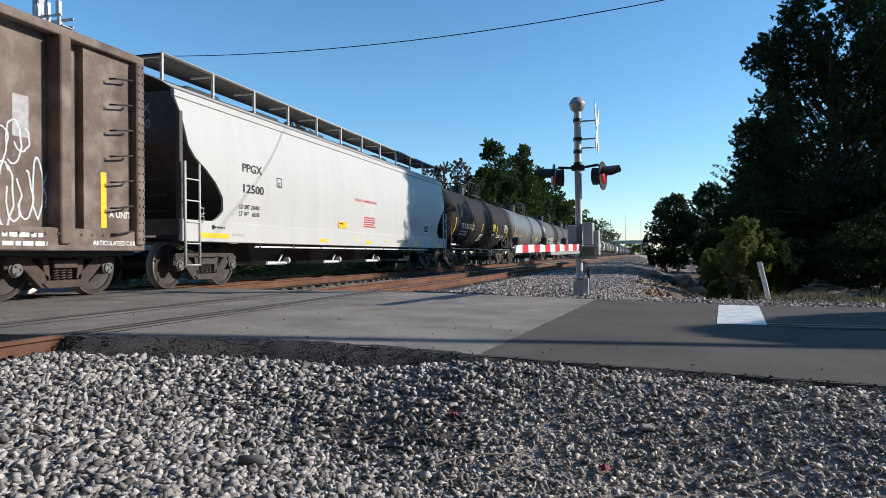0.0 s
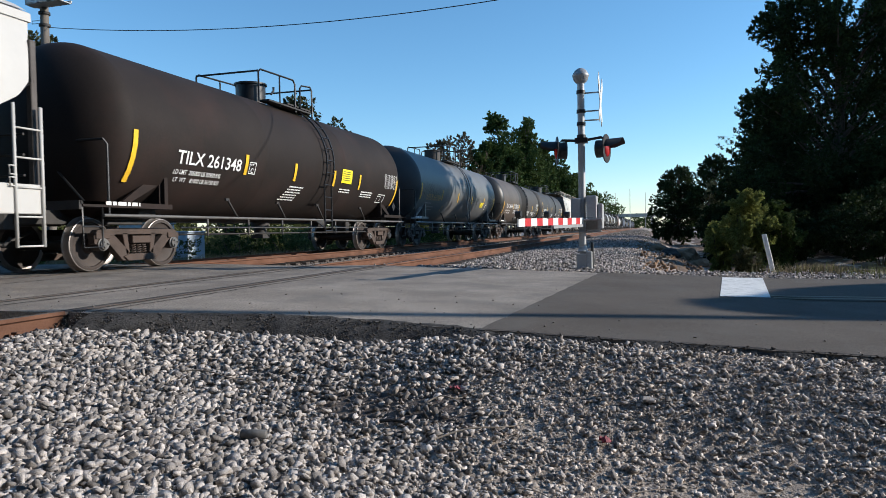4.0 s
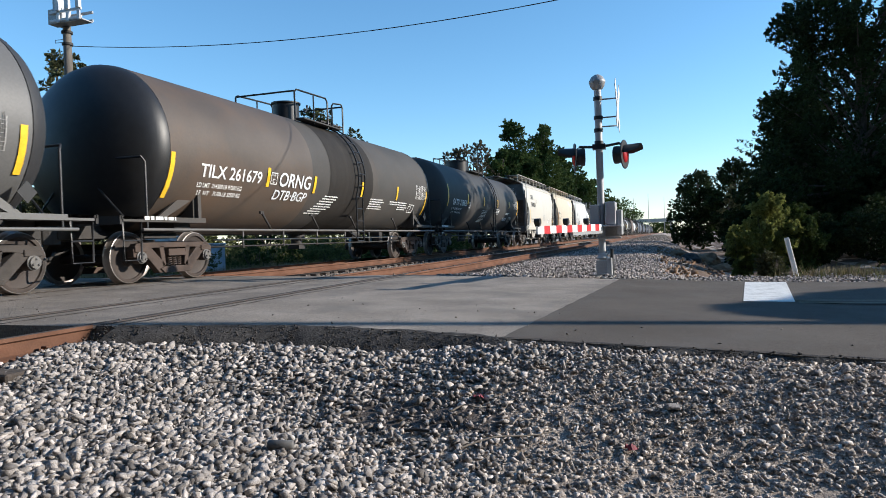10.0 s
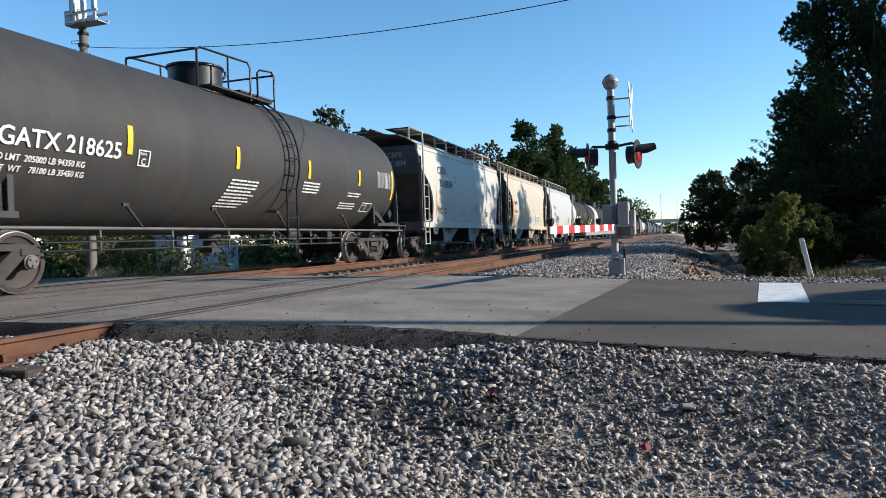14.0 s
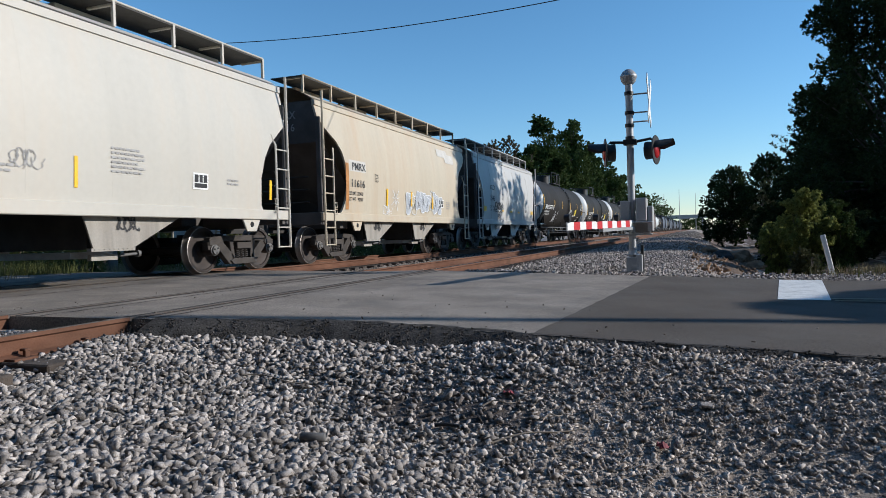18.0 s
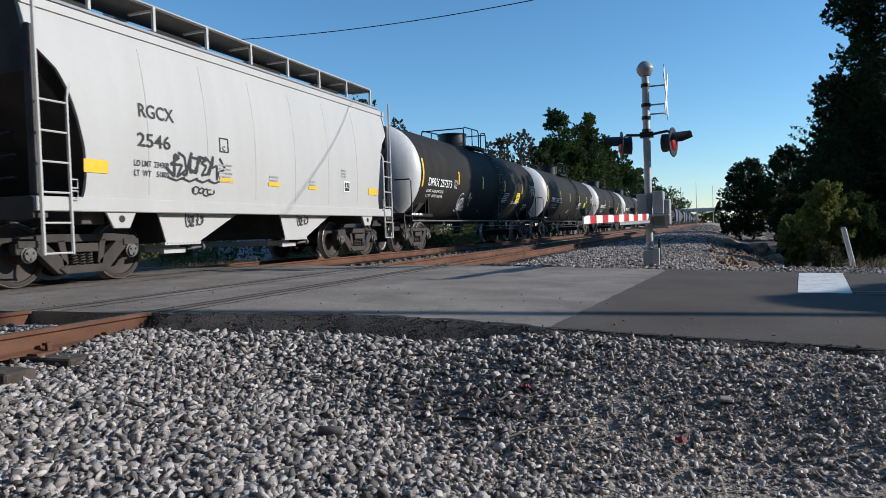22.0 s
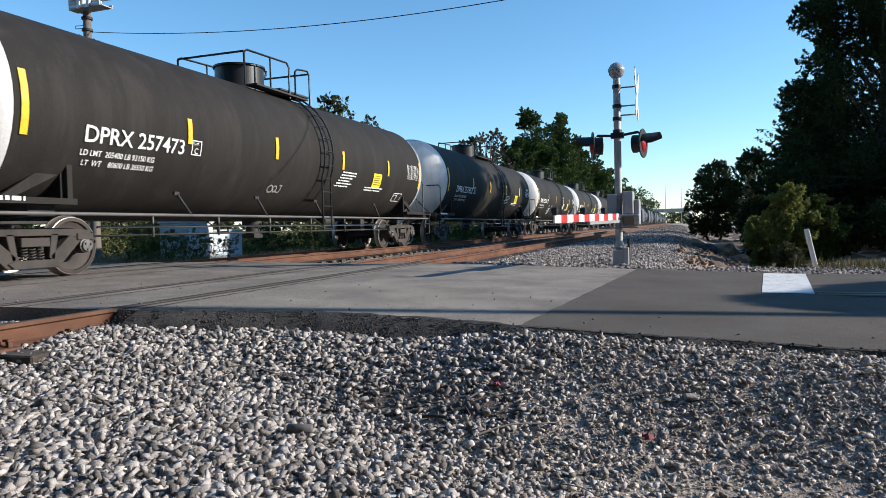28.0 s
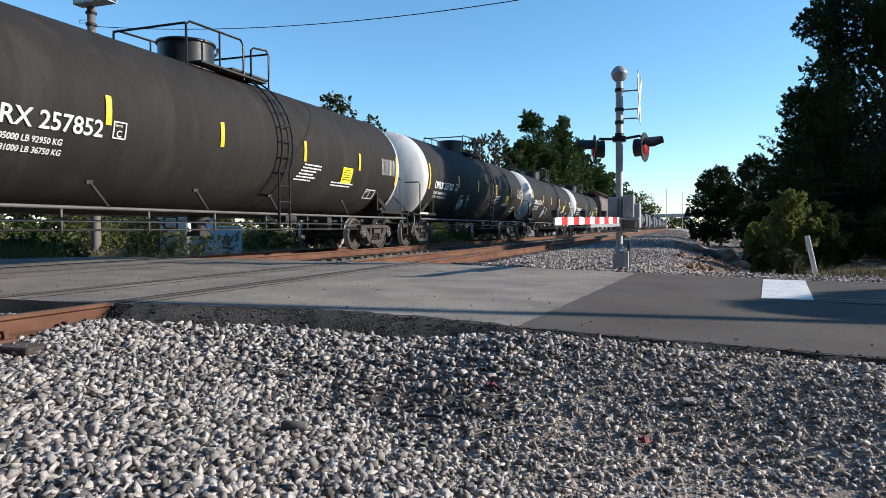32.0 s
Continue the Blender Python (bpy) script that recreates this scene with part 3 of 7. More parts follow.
# ---- ballast stones ----
def stone_shapes(count, seed, extra=3):
    """A few blocky crushed-stone shapes: jittered blocks with broken corners."""
    r = np.random.default_rng(seed)
    out = []
    for _ in range(count):
        p = np.array([(a, b, c) for a in (-1, 1) for b in (-1, 1) for c in (-1, 1)], float) * r.uniform(0.28, 1.05, (8, 3))
        if extra < 0:
            p = np.array([(1, 0, 0), (-1, 0, 0), (0, 1, 0), (0, -1, 0), (0, 0, 1), (0, 0, -1)], float) * r.uniform(0.7, 1.1, (6, 1)) + r.uniform(-0.25, 0.25, (6, 3))
        if extra > 0:
            q = r.uniform(-0.7, 0.7, (extra, 3))
            k = r.integers(0, 3, extra)
            q[np.arange(extra), k] = np.sign(q[np.arange(extra), k]) * r.uniform(0.85, 1.1, extra)
            p = np.concatenate([p, q])
        p = p * np.array([r.uniform(0.95, 1.55), r.uniform(0.6, 1.05), r.uniform(0.30, 0.62)])
        bm = bmesh.new()
        for q in p:
            bm.verts.new(q)
        hull = bmesh.ops.convex_hull(bm, input=bm.verts)
        bmesh.ops.delete(bm, geom=[g for g in hull["geom_interior"] if isinstance(g, bmesh.types.BMVert)], context="VERTS")
        bmesh.ops.triangulate(bm, faces=bm.faces)
        bm.verts.index_update()
        out.append((np.array([w.co for w in bm.verts]), np.array([[w.index for w in q.verts] for q in bm.faces])))
        bm.free()
    return out


def strew(name, xs, ys, size, z_of, material, label, seed, sink=0.25, extra=3):
    """Stones laid on the ground, joined."""
    r = np.random.default_rng(seed)
    shapes = stone_shapes(20, seed, extra)
    V, F, k = [], [], 0
    n = len(xs)
    kinds = r.integers(0, len(shapes), n)
    zs = z_of(xs, ys)
    for s, (v, f) in enumerate(shapes):
        sel = np.where(kinds == s)[0]
        m = len(sel)
        if not m:
            continue
        q = r.normal(size=(m, 4)) * np.array([1.0, 0.30, 0.30, 1.0])      # most lie on a broad face
        q /= np.linalg.norm(q, axis=1, keepdims=True)
        w, x, y, z = q.T
        R = np.stack([1 - 2 * (y * y + z * z), 2 * (x * y - z * w), 2 * (x * z + y * w), 2 * (x * y + z * w), 1 - 2 * (x * x + z * z), 2 * (y * z - x * w),
                      2 * (x * z - y * w), 2 * (y * z + x * w), 1 - 2 * (x * x + y * y)], -1).reshape(m, 3, 3)
        p = np.einsum("mij,vj->mvi", R, v) * size[sel][:, None, None]
        p += np.stack([xs[sel], ys[sel], zs[sel] + size[sel] * (r.uniform(-0.9, 1.5, m) - sink)], -1)[:, None]
        V.append(p.reshape(-1, 3))
        F.append((f[None] + (np.arange(m) * len(v))[:, None, None] + k).reshape(-1, 3))
        k += m * len(v)
    ob = new(name, from_arrays(name, np.concatenate(V), np.concatenate(F), material))
    return tagged(ob, label, "ballast", kind="stuff")


def scatter(n, x0, x1, y0, y1, seed, keep):
    r = np.random.default_rng(seed)
    x, y = r.uniform(x0, x1, n), r.uniform(y0, y1, n)
    k = keep(x, y)
    return x[k], y[k], r


def bare(x, y):
    """Off the road and off the rails."""
    off = (y < near_edge(x) - 0.05 - 0.24 * smooth(-0.6, -2.2, x)) | (y > far_edge(x) + 0.03)
    for tr in TRACK_X.values():
        off &= (np.abs(np.abs(x - tr) - 0.75) > 0.09)
    return off


def coarse_at(x, y):
    """1 where clean coarse ballast lies, 0 where the ground is trodden and dusty."""
    return smooth(0.2, -2.3, x + 0.45 * np.sin(y * 2.1) + 0.25 * np.sin(x * 5 + y))


def worn_at(x, y):
    """Patches where the dark soil shows through."""
    a = np.exp(-((x + 1.5) / 0.75) ** 2 - ((y - 3.9) / 0.24) ** 2)
    b = np.exp(-((x - 0.55) / 0.9) ** 2 - ((y - 3.35) / 0.22) ** 2)
    c = np.clip(np.sin(x * 1.7 + 1) * np.sin(y * 2.9 + x) - 0.35, 0, 1) * 1.2 * (1 - coarse_at(x, y))
    return np.clip(a + b + c, 0, 1)


def damp_at(x, y):
    """A dark stained patch with a ragged outline."""
    d = ((x - DAMP[0]) / 0.55) ** 2 + ((y - DAMP[1]) / 0.20) ** 2 + 0.35 * np.sin(x * 7 + y * 3) + 0.25 * np.sin(x * 17 - y * 11)
    return smooth(1.5, 0.4, d)


DAMP = (-1.52, 3.90)


def in_front(x, y):
    """The stretch of bare ground between the viewer and the crossing."""
    ahead, aside = 0.948 * y - 0.317 * x, 0.948 * x + 0.317 * y
    return bare(x, y) & (ahead > 2.5) & (np.abs(aside) < 0.70 * ahead + 0.3)


x, y, r = scatter(330000, -6.6, 2.4, 1.9, 5.2, 11, in_front)
coarse = coarse_at(x, y)
sz = (0.0042 + 0.0012 * coarse) + r.uniform(0, 1, len(x)) ** 2.9 * (0.0185 + 0.0075 * coarse)
u = r.uniform(size=len(x))
k = u < (0.80 + 0.20 * coarse) * (1 - 0.6 * worn_at(x, y))
clean = r.uniform(size=len(x)) < 0.15 + 0.85 * coarse
big = sz > 0.011
wet = r.uniform(size=len(x)) < 0.45 * damp_at(x, y)
clean, dusty = clean & ~wet, ~clean & ~wet
for pick, sink, mt, sd, lb in ((wet, 0.6, "stone_dark", 35, "dark damp stones in a stained patch"), (clean, 0.25, "stone", 21, "loose grey crushed-stone ballast"), (dusty, 0.95, "stone_grey", 31, "dusty grey stones trodden into the soil")):
    for part_of, extra, shift in ((big, 2, 0), (~big, 0, 1)):
        m = k & pick & part_of
        strew("ballast_foreground", x[m], y[m], sz[m], ground_z, M[mt], lb, sd + shift, sink=sink, extra=extra)
ux, uy = np.meshgrid(np.linspace(-2.45, -0.55, 61), np.linspace(3.5, 4.3, 31), indexing="ij")
uz = ground_z(ux, uy) + 0.02 * damp_at(ux, uy) - 0.012
idx = np.arange(ux.size).reshape(ux.shape)
quads = np.stack([idx[:-1, :-1], idx[1:, :-1], idx[1:, 1:], idx[:-1, 1:]], -1).reshape(-1, 4)
tagged(new("damp_patch", from_arrays("damp_patch", np.stack([ux, uy, uz], -1).reshape(-1, 3), quads, M["damp"], True)), "dark damp patch of soil in the gravel", "ground", kind="structure")
x, y, r = scatter(90000, -4.2, 2.4, 1.9, 5.1, 19, in_front)
k = r.uniform(size=len(x)) < (1.0 - 0.9 * coarse_at(x, y)) * (1 - 0.8 * damp_at(x, y))
strew("gravel_fines", x[k], y[k], 0.0026 + 0.0055 * r.uniform(0, 1, int(k.sum())) ** 2, ground_z, M["fines"], "fine brown-grey grit between the stones", 33, sink=0.3, extra=-1)
# the same ballast going on round and behind the viewer
x, y, r = scatter(60000, -4.6, 4.5, -2.5, 5.0, 37, lambda a, b: bare(a, b) & ~in_front(a, b))
strew("ballast_around", x, y, 0.009 + 0.022 * r.uniform(0, 1, len(x)) ** 2, ground_z, M["stone"], "loose grey crushed-stone ballast", 38, sink=0.3, extra=-1)
# crumbs of tar along the edge
x, y, r = scatter(26000, -4.6, 2.5, 4.2, 5.4, 17, lambda a, b: (b < near_edge(a) + 0.03) & (b > near_edge(a) - 0.10 - 0.30 * smooth(-0.6, -2.2, a)))
def tar_z(a, b):
    k = np.clip((near_edge(a) - b) / (0.12 + 0.26 * smooth(-0.6, -2.2, a)), 0, 1)
    return road_z(a, b) - k * (0.05 + 0.12 * smooth(-0.6, -2.2, a))
strew("tar_crumbs", x, y, 0.004 + 0.011 * r.uniform(0, 1, len(x)) ** 2, tar_z, M["tar"], "black crumbs of broken tar", 27, extra=-1)
x, y, r = scatter(46000, -4.1, 1.4, 11.7, 27, 12, lambda a, b: bare(a, b) & (a < 0.3 + 0.4 * np.sin(b)))
strew("ballast_shoulder", x, y, r.uniform(0.02, 0.045, len(x)), ground_z, M["stone"], "grey ballast shoulder beside the tracks", 22, extra=-1)
x, y, r = scatter(22000, -0.8, 9, 11.6, 14.6, 13, lambda a, b: (b > far_edge(a) + 0.02) & (b < far_edge(a) + 1.9 + 0.5 * np.sin(a * 2)))
strew("ballast_verge", x, y, r.uniform(0.015, 0.04, len(x)), ground_z, M["stone"], "dusty gravel along the road verge", 23, extra=-1)
x, y, r = scatter(16000, -11.5, -4.0, 11.8, 34, 14, bare)
strew("ballast_track", x, y, r.uniform(0.02, 0.045, len(x)), lambda a, b: ground_z(a, b) * 0 - 0.215, M["stone_dirty"], "brown-stained ballast between the rails", 24, extra=-1)
x, y, r = scatter(6000, -11.8, -4.4, -1, 4.6, 15, bare)
strew("ballast_track_near", x, y, r.uniform(0.02, 0.045, len(x)), lambda a, b: ground_z(a, b) * 0 - 0.215, M["stone_dirty"], "brown-stained ballast between the rails", 25, extra=-1)
x, y, r = scatter(12000, -4.0, 1.0, 26, 70, 16, bare)
strew("ballast_far", x, y, r.uniform(0.03, 0.06, len(x)), ground_z, M["stone"], "grey ballast shoulder beside the tracks", 26, extra=-1)
x, y, r = scatter(12000, -4.2, 0.6, 70, 190, 29, bare)
strew("ballast_far", x, y, r.uniform(0.05, 0.10, len(x)), ground_z, M["stone_dirty"], "dusty ballast shoulder beside the tracks", 29, extra=-1)
x, y, r = scatter(900, -7.5, 2.5, 4.9, 8.5, 18, lambda a, b: b > near_edge(a) + 0.12)
k = r.uniform(size=len(x)) < np.exp(-(y - near_edge(x)) / 1.1)
strew("road_grit", x[k], y[k], 0.003 + 0.008 * r.uniform(0, 1, int(k.sum())) ** 2, road_z, M["stone_dirty"], "scattered grit on the pavement", 28, sink=-0.2)

# ---- the train: shared meshes ----
WHEEL_R = 0.457


def wheelset_mesh():
    bm = bmesh.new()
    for s in (-1, 1):
        # tread, flange on the inner side, dished plate and hub
        prof = [(0.685, 0.0), (0.685, 0.11), (0.70, 0.13), (0.715, 0.30), (0.70, 0.385), (0.685, 0.40), (0.683, 0.482), (0.70, 0.484), (0.715, 0.462),
                (0.815, 0.452), (0.82, 0.44), (0.82, 0.385), (0.79, 0.375), (0.765, 0.30), (0.775, 0.15), (0.83, 0.125), (0.83, 0.08), (0.95, 0.075)]
        lathe(bm, [(s * a, b) for a, b in prof[1:]], "x", 28)
        lathe(bm, [(s * 0.93, 0.075), (s * 0.93, 0.115), (s * 1.09, 0.115), (s * 1.10, 0.095), (s * 1.13, 0.09), (s * 1.135, 0.02)], "x", 16)
        for k in range(3):
            w = 2 * math.pi * k / 3
            lathe(bm, [(s * 1.13, 0.018), (s * 1.155, 0.018)], "x", 6, (0, 0.055 * math.cos(w), 0.055 * math.sin(w)))
    lathe(bm, [(-0.70, 0.08), (0.70, 0.08)], "x", 12)
    me = mesh_of(bm, "wheel_set", M["wheel"])
    me.materials.append(M["tread"])
    me.materials.append(M["cap"])
    for f in me.polygons:
        if math.hypot(f.center.y, f.center.z) > 0.436:
            f.material_index = 1
        elif abs(f.center.x) > 1.095:
            f.material_index = 2
    return me


def sideframe(bm, s):
    """A cast side frame with its spring nest, at x = s * 1.0."""
    x0, x1 = s * 0.93, s * 1.07
    # outer outline less two windows: built as bars
    top = [(-1.06, 0.60), (-0.98, 0.70), (-0.55, 0.735), (0.55, 0.735), (0.98, 0.70), (1.06, 0.60), (1.06, 0.47), (0.96, 0.44), (0.93, 0.56), (0.55, 0.62), (-0.55, 0.62), (-0.93, 0.56), (-0.96, 0.44), (-1.06, 0.47)]
    prism(bm, top, x0, x1)
    for q in (-1, 1):
        prism(bm, [(q * 0.84, 0.56), (q * 0.62, 0.62), (q * 0.28, 0.33), (q * 0.28, 0.16), (q * 0.42, 0.16)][::q], x0, x1)
        prism(bm, [(q * 0.42, 0.65), (q * 0.30, 0.65), (q * 0.25, 0.30), (q * 0.34, 0.26)][::q], x0, x1)
        box(bm, (s * 1.0, q * 0.889, 0.60), (0.19, 0.30, 0.10))
    prism(bm, [(-0.42, 0.235), (-0.32, 0.155), (0.32, 0.155), (0.42, 0.235), (0.30, 0.275), (-0.30, 0.275)], x0 - s * 0.03, x1 + s * 0.03)
    box(bm, (s * 1.0, 0, 0.53), (0.24, 0.46, 0.13))
    for dy in (-0.13, 0.0, 0.13):
        pts = [(s * 1.02 + 0.055 * math.cos(w), dy + 0.055 * math.sin(w), 0.27 + 0.20 * k / 26) for k, w in ((k, k * 1.2) for k in range(27))]
        tube(bm, pts, 0.015, 4)


def truck_mesh():
    bm = bmesh.new()
    for s in (-1, 1):
        sideframe(bm, s)
    box(bm, (0, 0, 0.52), (1.9, 0.42, 0.2))
    box(bm, (0, 0, 0.70), (0.8, 0.5, 0.16))
    for q in (-1, 1):
        tube(bm, [(-0.75, q * 0.42, 0.36), (0.75, q * 0.42, 0.36)], 0.05)
        for s in (-1, 1):
            box(bm, (s * 0.74, q * 0.40, 0.42), (0.09, 0.10, 0.24))
    return bm


WHEELS = wheelset_mesh()
TRUCK = mesh_of(truck_mesh(), "truck", M["truck"], 0.008)
TRUCK_RUSTY = TRUCK.copy()
TRUCK_RUSTY.materials[0] = M["truck_rusty"]
KEYED_WHEELS = []


def add_trucks(car, half, rusty=False, keyed=True):
    for y in (-half, half):
        t = part("truck", TRUCK_RUSTY if rusty else TRUCK, None, car, "rusty cast-steel truck" if rusty else "")
        t.location = (0, y, 0)
        for dy in (-0.889, 0.889):
            w = part("wheel_set", WHEELS, None, t)
            w.location = (0, dy, WHEEL_R)
            if keyed:
                KEYED_WHEELS.append((w, dy))


def coupler_mesh():
    bm = bmesh.new()
    box(bm, (0, 0.55, 0.86), (0.16, 1.0, 0.16))
    prism(bm, [(-0.18, 1.02), (0.13, 1.02), (0.16, 1.15), (0.05, 1.2), (0.02, 1.32), (-0.14, 1.34), (-0.2, 1.25)], 0.72, 1.0, "xy")
    tube(bm, [(0.3, 0.3, 0.7), (0.32, 0.8, 0.5), (0.2, 1.25, 0.48), (0.1, 1.45, 0.6)], 0.03, 7)
    return bm


COUPLER = mesh_of(coupler_mesh(), "coupler", M["steel_dark"], 0.01)


def add_couplers(car, reach):
    for s in (-1, 1):
        c = part("coupler", COUPLER, None, car)
        c.matrix_basis = pose(0, s * (reach - 1.25), 0, 0, 0, 0 if s > 0 else 180)


def flat_place(x):
    """Lay (along, up) on an upright side at x; readers face it from +x."""
    return lambda a, b: (x, a, b)


def drum_place(r, zc):
    """Lay (along, arc height over the drum's axis) on a drum."""
    return lambda a, b: (r * math.cos(b / r), a, zc + r * math.sin(b / r))


def fan(bm, place, corners, cuts=4):
    """A four-cornered patch on a curved side."""
    (a0, b0), (a1, b1) = corners
    g = [[bm.verts.new(place(a0 + (a1 - a0) * i, b0 + (b1 - b0) * j / cuts)) for j in range(cuts + 1)] for i in (0, 1)]
    for j in range(cuts):
        bm.faces.new((g[0][j], g[1][j], g[1][j + 1], g[0][j + 1]))


def add_text(car, text, size, place, a, b, material, squeeze=1.0, label="", slant=0.0, name="lettering", width=0.0):
    vs, fs = letters(text, size, squeeze)
    if width:
        k = width / max(x for x, _ in vs)
        vs = [(x * k, y) for x, y in vs]
    bm = bmesh.new()
    made = [bm.verts.new(place(a + x + slant * y, b + y)) for x, y in vs]
    for f in fs:
        try:
            bm.faces.new([made[i] for i in f])
        except ValueError:
            pass
    return part(name, bm, material, car, label)


def add_lines(car, place, a, b, rows, h, gap, width, material, seed=1, label="", name="lettering", slant=0.0):
    """Rows of small print as short bars."""
    r = random.Random(seed)
    bm = bmesh.new()
    for k in range(rows):
        x, y = a - slant * k, b - k * (h + gap)
        end = x + width * r.uniform(0.75, 1.0)
        while x < end:
            w = h * r.uniform(1.0, 3.4)
            fan(bm, place, ((x, y), (min(x + w, end), y + h)), 1)
            x += w + h * 0.6
    return part(name, bm, material, car, label)


def add_patch(car, place, corners, material, name, label="", cuts=4):
    bm = bmesh.new()
    fan(bm, place, corners, cuts)
    return part(name, bm, material, car, label)


def add_table(car, place, a, b, w, h, material, label="white printed data panel"):
    """A ruled panel of unreadable figures."""
    bm = bmesh.new()
    rows = 8
    for k in range(rows):
        y = b + h * k / rows
        fan(bm, place, ((a, y), (a + w, y + h / rows * 0.10)), 1)
        x = a
        for c in range(4):
            fan(bm, place, ((x + w * 0.035, y + h / rows * 0.42), (x + w * (0.10 + 0.05 * ((k * 3 + c) % 3)), y + h / rows * 0.66)), 1)
            x += w / 4
    for c in (0, 4):
        fan(bm, place, ((a + w * c / 4, b), (a + w * c / 4 + w * 0.012, b + h)), 3)
    return part("data_panel", bm, material, car, label)


def scrawl(car, place, a, b, w, h, material, seed, label, strokes=7, thick=0.035):
    """A looping spray-paint tag with no readable word."""
    r = random.Random(seed)
    bm = bmesh.new()
    for k in range(strokes):
        cx, cy = a + w * (k + 0.5) / strokes + r.uniform(-0.03, 0.03) * w, b + h * r.uniform(0.4, 0.6)
        rx, ry, st, turn = w / strokes * r.uniform(0.4, 0.8), h * r.uniform(0.25, 0.5), r.uniform(0, 6), r.uniform(3.5, 7.5)
        pts = [(cx + rx * math.cos(st + turn * i / 14) + 0.02 * i * r.uniform(0, 0.3), cy + ry * math.sin(st + turn * i / 14)) for i in range(15)]
        stroke_outline(bm, place, pts, thick)
    return part("spray_tag", bm, material, car, label)


def sharp_tag(car, place, a, b, w, h, material, seed, label, letters_n=4, thick=0.04):
    """A spray tag of hooked, angular letter-like strokes, no readable word."""
    r = random.Random(seed)
    bm = bmesh.new()
    for k in range(letters_n):
        x0, ww = a + w * k / letters_n, w / letters_n * 1.25
        jag = [(x0 + ww * u + r.uniform(-0.22, 0.22) * ww, b + h * v + r.uniform(-0.16, 0.16) * h) for u, v in
               ((-0.1, 0.30), (0.20, 0.12), (0.30, 0.85), (0.62, 0.95), (0.40, 0.55), (0.75, 0.62), (0.55, 0.10), (0.95, 0.22), (1.05, 0.70), (0.82, 0.92))]
        stroke_outline(bm, place, jag[:5], thick)
        stroke_outline(bm, place, jag[4:], thick * 0.8)
        stroke_outline(bm, place, [(x0, b + h * 0.02), (x0 + ww * 0.5, b - h * 0.10), (x0 + ww, b + h * 0.05)], thick * 0.7)
    return part("spray_tag", bm, material, car, label)


def framed_box(car, place, a, b, w, h):
    """A black stencilled box with a white border and bars."""
    add_patch(car, place, ((a - 0.03, b - 0.03), (a + w + 0.03, b + h + 0.03)), M["white_ink"], "stencil_border", "white stencil border", 2)
    up = lambda x, y: (place(x, y)[0] + 0.003, x, place(x, y)[2])
    add_patch(car, up, ((a, b), (a + w, b + h)), M["black_ink"], "stencil_box", "black stencilled box", 2)
    up2 = lambda x, y: (place(x, y)[0] + 0.006, x, place(x, y)[2])
    add_patch(car, up2, ((a + w * 0.30, b + h * 0.38), (a + w * 0.36, b + h)), M["white_ink"], "stencil_bar", "", 1)
    add_patch(car, up2, ((a, b + h * 0.34), (a + w, b + h * 0.40)), M["white_ink"], "stencil_bar", "", 1)
    add_patch(car, up2, ((a + w * 0.64, b + h * 0.38), (a + w * 0.69, b + h)), M["white_ink"], "stencil_bar", "", 1)


def drips(car, place, spans, n, seed, material):
    """Thin dark runs of old product down the side."""
    r = random.Random(seed)
    bm = bmesh.new()
    for k in range(n):
        a0, a1 = spans[k % len(spans)]
        a, top, ln = r.uniform(a0, a1), r.uniform(-0.30, 0.10), r.uniform(0.08, 0.38)
        w = r.uniform(0.006, 0.02)
        fan(bm, place, ((a, top - ln), (a + w, top)), 2)
    ob = part("drip_stain", bm, material, car, "black drip marks on grey paint")
    ob["kind"] = "stuff"
    return ob


